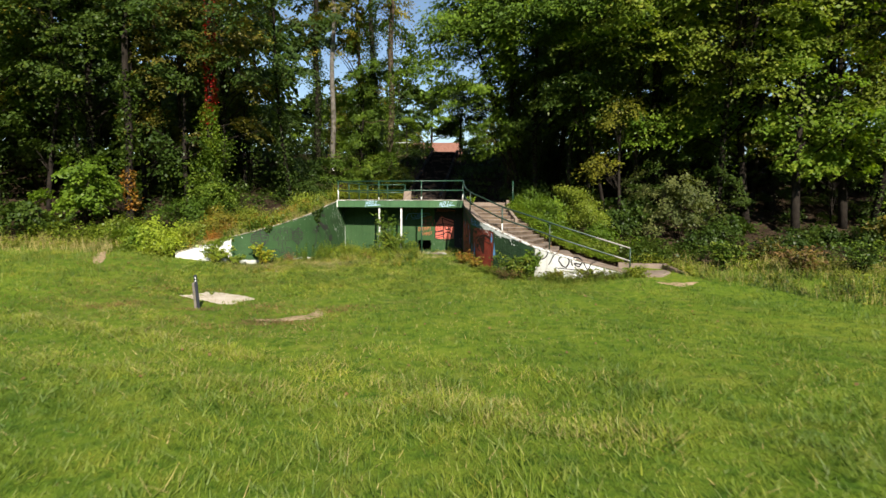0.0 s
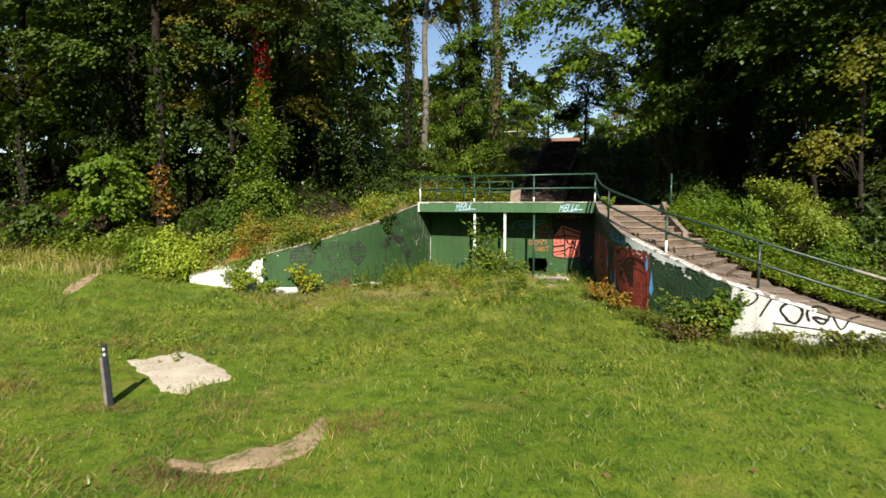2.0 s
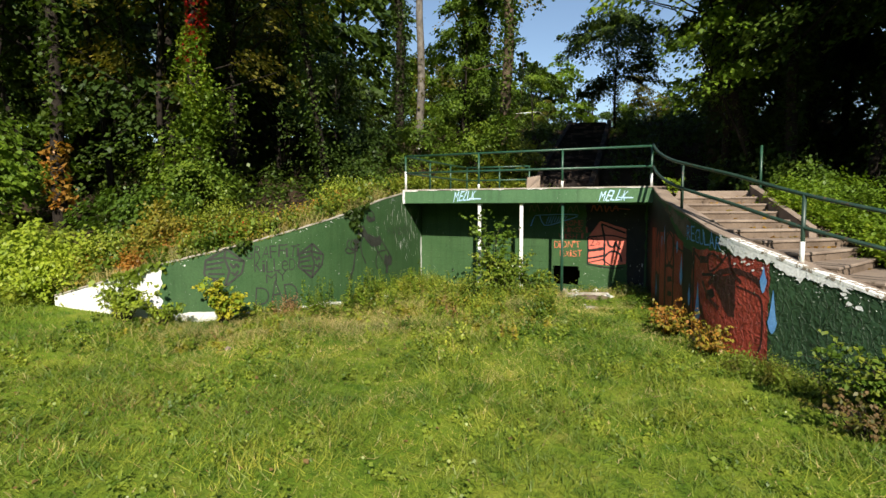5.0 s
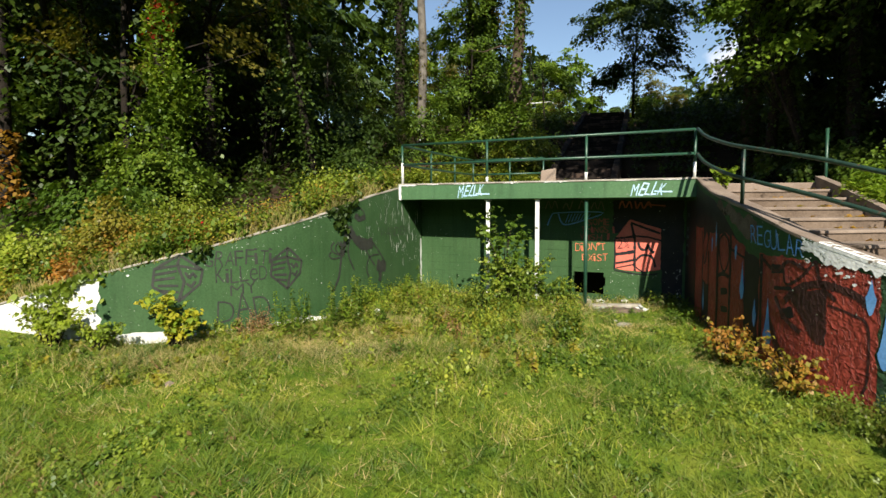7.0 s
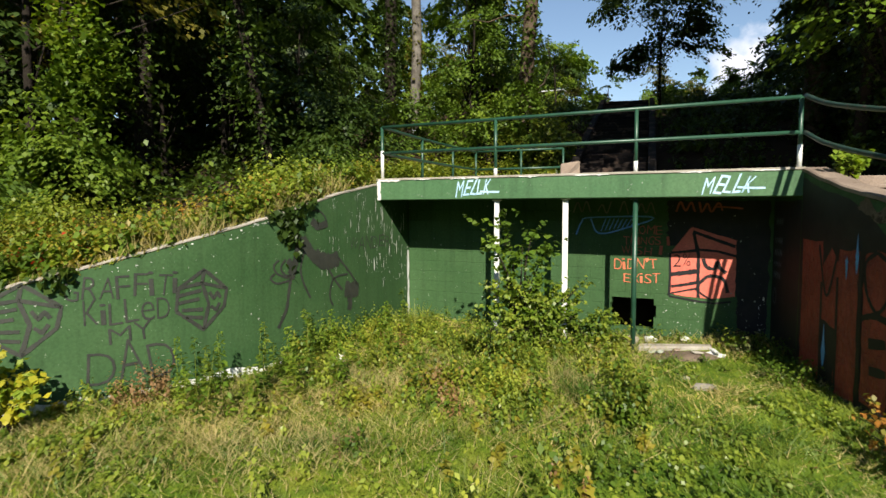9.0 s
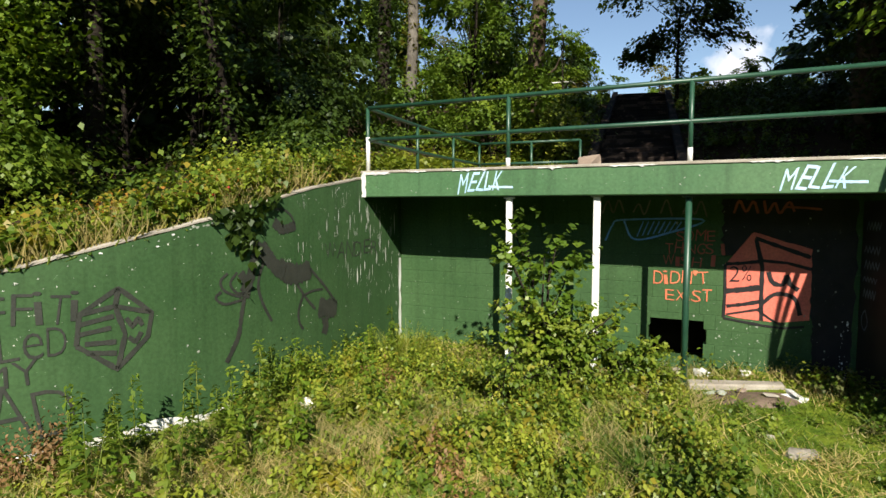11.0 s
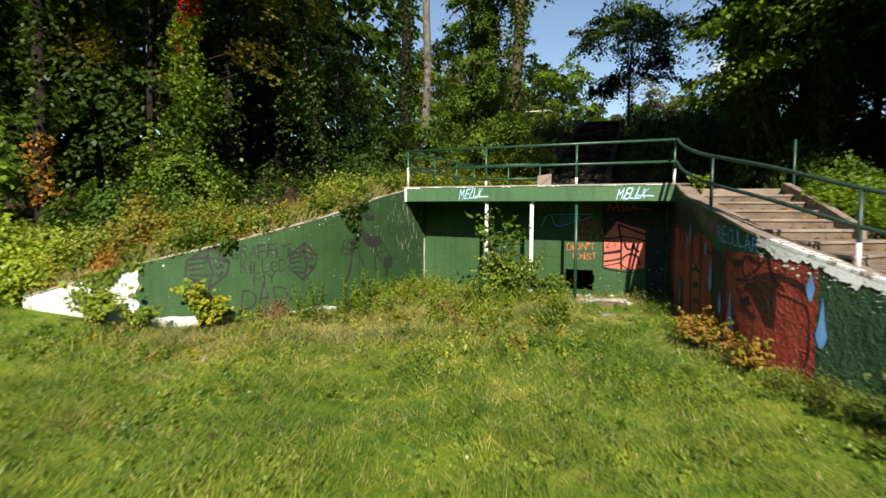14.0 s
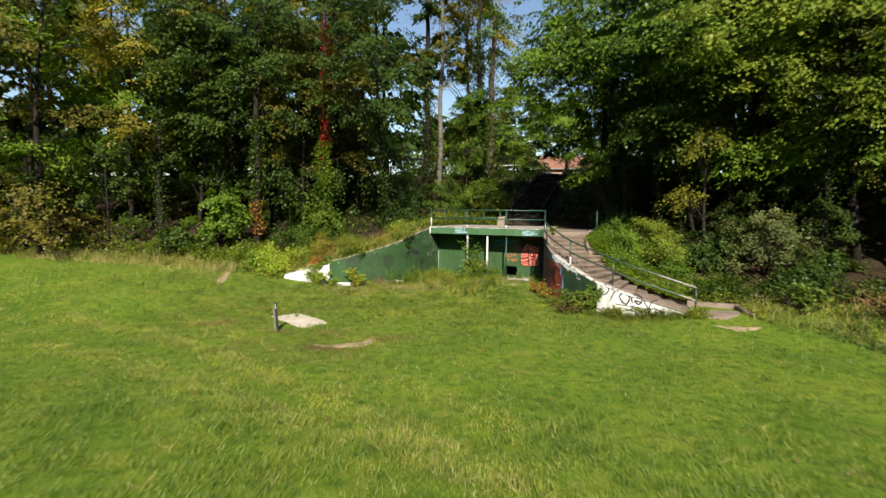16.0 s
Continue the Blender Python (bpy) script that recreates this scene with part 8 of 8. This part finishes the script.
def rubble(x, y, z, size, mat, seed, label):
    g2 = np.random.default_rng(seed)
    bm = bmesh.new()
    bmesh.ops.create_icosphere(bm, subdivisions=1, radius=1.0)
    for v in bm.verts:
        k = 1 + 0.7 * noise.noise(v.co * 1.7 + Vector((seed, 0, 0)))
        v.co = Vector((v.co.x * size[0], v.co.y * size[1], v.co.z * size[2])) * k
    me = bpy.data.meshes.new("rubble")
    bm.to_mesh(me)
    bm.free()
    me.materials.append(mat)
    thing("rubble", label, "rubble", me, at=pose(x, y, z, 0, 0, 360 * g2.random()), group="pieces of rubble")


for i_, (x_, y_, s_, m_, l_) in enumerate([(-0.75, 28.42, (0.13, 0.08, 0.06), PLASTER, "pale chunk of broken concrete"), (0.02, 28.4, (0.16, 0.07, 0.05), WHITE_PAINT, "white-painted chunk of broken concrete"), (-0.5, 28.3, (0.07, 0.05, 0.04), CONCRETE, "small grey piece of concrete"), (-0.4, 26.8, (0.16, 0.09, 0.05), CONCRETE, "flat grey stone in the grass"), (-0.55, 27.2, (0.06, 0.05, 0.03), CONCRETE, "small grey chip in the grass"),
    (-1.0, 29.3, (0.12, 0.1, 0.09), CONCRETE, "broken block below the hole"), (-0.7, 29.35, (0.14, 0.1, 0.08), WHITE_PAINT, "broken white block below the hole"), (-0.2, 29.3, (0.08, 0.06, 0.06), WHITE_PAINT, "broken white chip by the block wall"), (-5.15, 26.95, (0.2, 0.12, 0.12), WHITE_PAINT, "white chunk fallen from the wing wall"), (-4.4, 27.6, (0.28, 0.1, 0.07), CONCRETE, "broken concrete lump in the weeds"), (-6.6, 22.7, (0.1, 0.07, 0.035), STEP_CONCRETE, "grey stone in the lawn"), (0.2, 16.2, (0.04, 0.03, 0.016), CONCRETE, "small pale scrap on the lawn")]):
    rubble(x_, y_, float(ground_z(x_, y_)) + s_[2] * 0.4, s_, m_, i_ + 3, l_)

newel = thing("stair_stub", "pale broken concrete stub at the foot of the upper steps", "concrete stub", prism("stair_stub", [(-2.3, 33.35), (-1.85, 33.35), (-1.85, 33.8), (-2.3, 33.8)], 2.6, [2.78, 3.12, 3.3, 3.25], STEP_CONCRETE, 0.02))

flat_patch("ground_debris", "dark brown rotting litter before the concrete slab", [(-1.0, 28.45), (-0.8, 28.2), (-0.3, 28.12), (0.1, 28.25), (0.15, 28.5), (-0.3, 28.58), (-0.8, 28.58)], STEP_RISER, "debris", 0.07, 0.2)
for k_, (x_, y_, a_, b_) in enumerate([(-0.7, 28.36, 0.12, 0.05), (-0.2, 28.3, 0.1, 0.04), (0.05, 28.38, 0.14, 0.05), (-0.45, 28.46, 0.09, 0.05)]):
    rubble(x_, y_, float(ground_z(x_, y_)) + 0.09, (a_, b_, 0.022), (PLASTER, CONCRETE, WHITE_PAINT, STEP_CONCRETE)[k_], 40 + k_, "flat broken shard lying on brown litter")

# thin post by the stair kerb
tp = thing("thin_post", "thin weathered green metal post beside the stair head", "post", at=pose(3.45, 28.75, 2.5))
part("shaft", tube("shaft", [(0, 0, -0.2), (0, 0, 1.16)], 0.03, RAIL_GREEN, 8), tp)

# pale tag nailed to the pale trunk
tag = thing("trunk_tag", "small white plate on a pale tree trunk", "sign", box("trunk_tag", -7.42, 39.14, 4.72, 0.16, 0.03, 0.34, RAIL_WHITE, 0.005))

# white pipe rail on the hilltop
wr = thing("hilltop_rail", "white pipe rail on the wooded hilltop", "railing", at=pose(0, 0, 0))
part("top_rail", tube("top_rail", [(-6.1, 46, 7.2), (-2.5, 46, 7.35), (-2.25, 46, 7.1)], 0.026, RAIL_WHITE, 8), wr)
for x_ in (-5.9, -4.2):
    part("post", tube("post", [(x_, 46, 6.0), (x_, 46, 7.24)], 0.03, RAIL_WHITE, 8), wr)

# house on the hilltop
house = thing("house", "brown-roofed house on the hilltop", "house", at=pose(-1.4, 104, 8.7))
part("wall", box("wall", 0, 0, 0.9, 9.2, 7, 3.2, SIDING, 0.02), house)
roof_v = [(-5, -4.1, 2.3), (5, -4.1, 2.3), (5, 4.1, 2.3), (-5, 4.1, 2.3), (-4.2, 0, 4.7), (4.2, 0, 4.7), (-5, -4.1, 2.1), (5, -4.1, 2.1), (5, 4.1, 2.1), (-5, 4.1, 2.1)]
roof = part("roof", mesh_of("roof", roof_v, [(0, 1, 5, 4), (1, 2, 5), (2, 3, 4, 5), (3, 0, 4), (6, 7, 1, 0), (7, 8, 2, 1), (8, 9, 3, 2), (9, 6, 0, 3), (9, 8, 7, 6)], ROOFING), house, "brown shingle roof")
part("eave_board", box("eave_board", 0, -4.13, 2.2, 10, 0.06, 0.16, PALE_GREY, 0.01), house, "grey eave board")
for x_ in (-2.8, 0.4, 3.2):
    wi = part("window", box("window", x_, -3.52, 1.2, 1.2, 0.06, 1.0, NAVY, 0.01), house, "dark window")
    part("frame", box("frame", x_, -3.52, 0.66, 1.4, 0.1, 0.08, RAIL_WHITE, 0.005), wi, "white sill")

# ---- blocks of the back wall ----
BLOCK, HIGH, LAP = 0.4, 0.2, 0.003
block_me = {}
def block_mesh(w_):
    key = round(w_, 3)
    if key not in block_me:
        block_me[key] = box("block", 0, 0, 0, w_ - 2 * LAP, 0.19, HIGH - 2 * LAP, GREEN_PAINT, 0.004)
    return block_me[key]


yaw_b = math.degrees(math.atan2(bd[1], bd[0]))
for r_ in range(12):
    z_ = -0.05 + HIGH * (r_ + 0.5)
    edges_ = [0.0] + list(np.arange(BLOCK if r_ % 2 else BLOCK / 2, blen - 0.05, BLOCK)) + [blen]
    for a_, b_ in zip(edges_[:-1], edges_[1:]):
        spans = [(a_, b_)]
        if HOLE[2] < z_ < HOLE[3] and b_ > HOLE[0] and a_ < HOLE[1]:
            spans = [(a_, min(b_, HOLE[0] + 0.03 * (r_ % 2))), (max(a_, HOLE[1] - 0.04 * (r_ % 2)), b_)]
        for c_, d_ in spans:
            if d_ - c_ < 0.05:
                continue
            x_, y_, _z = F_BACK.at((c_ + d_) / 2, 0, -0.095)
            part("block", block_mesh(d_ - c_), wall_back, m=pose(x_, y_, z_, 0, 0, yaw_b))

flecks(F_BACK, 160, 0.1, 6.2, 0.05, 2.3, 0.012, PLASTER, wall_back, 8, off=0.007)
flecks(F_BACK, 30, 2.6, 6.2, 0.55, 0.74, 0.016, PLASTER, wall_back, 9, off=0.007)
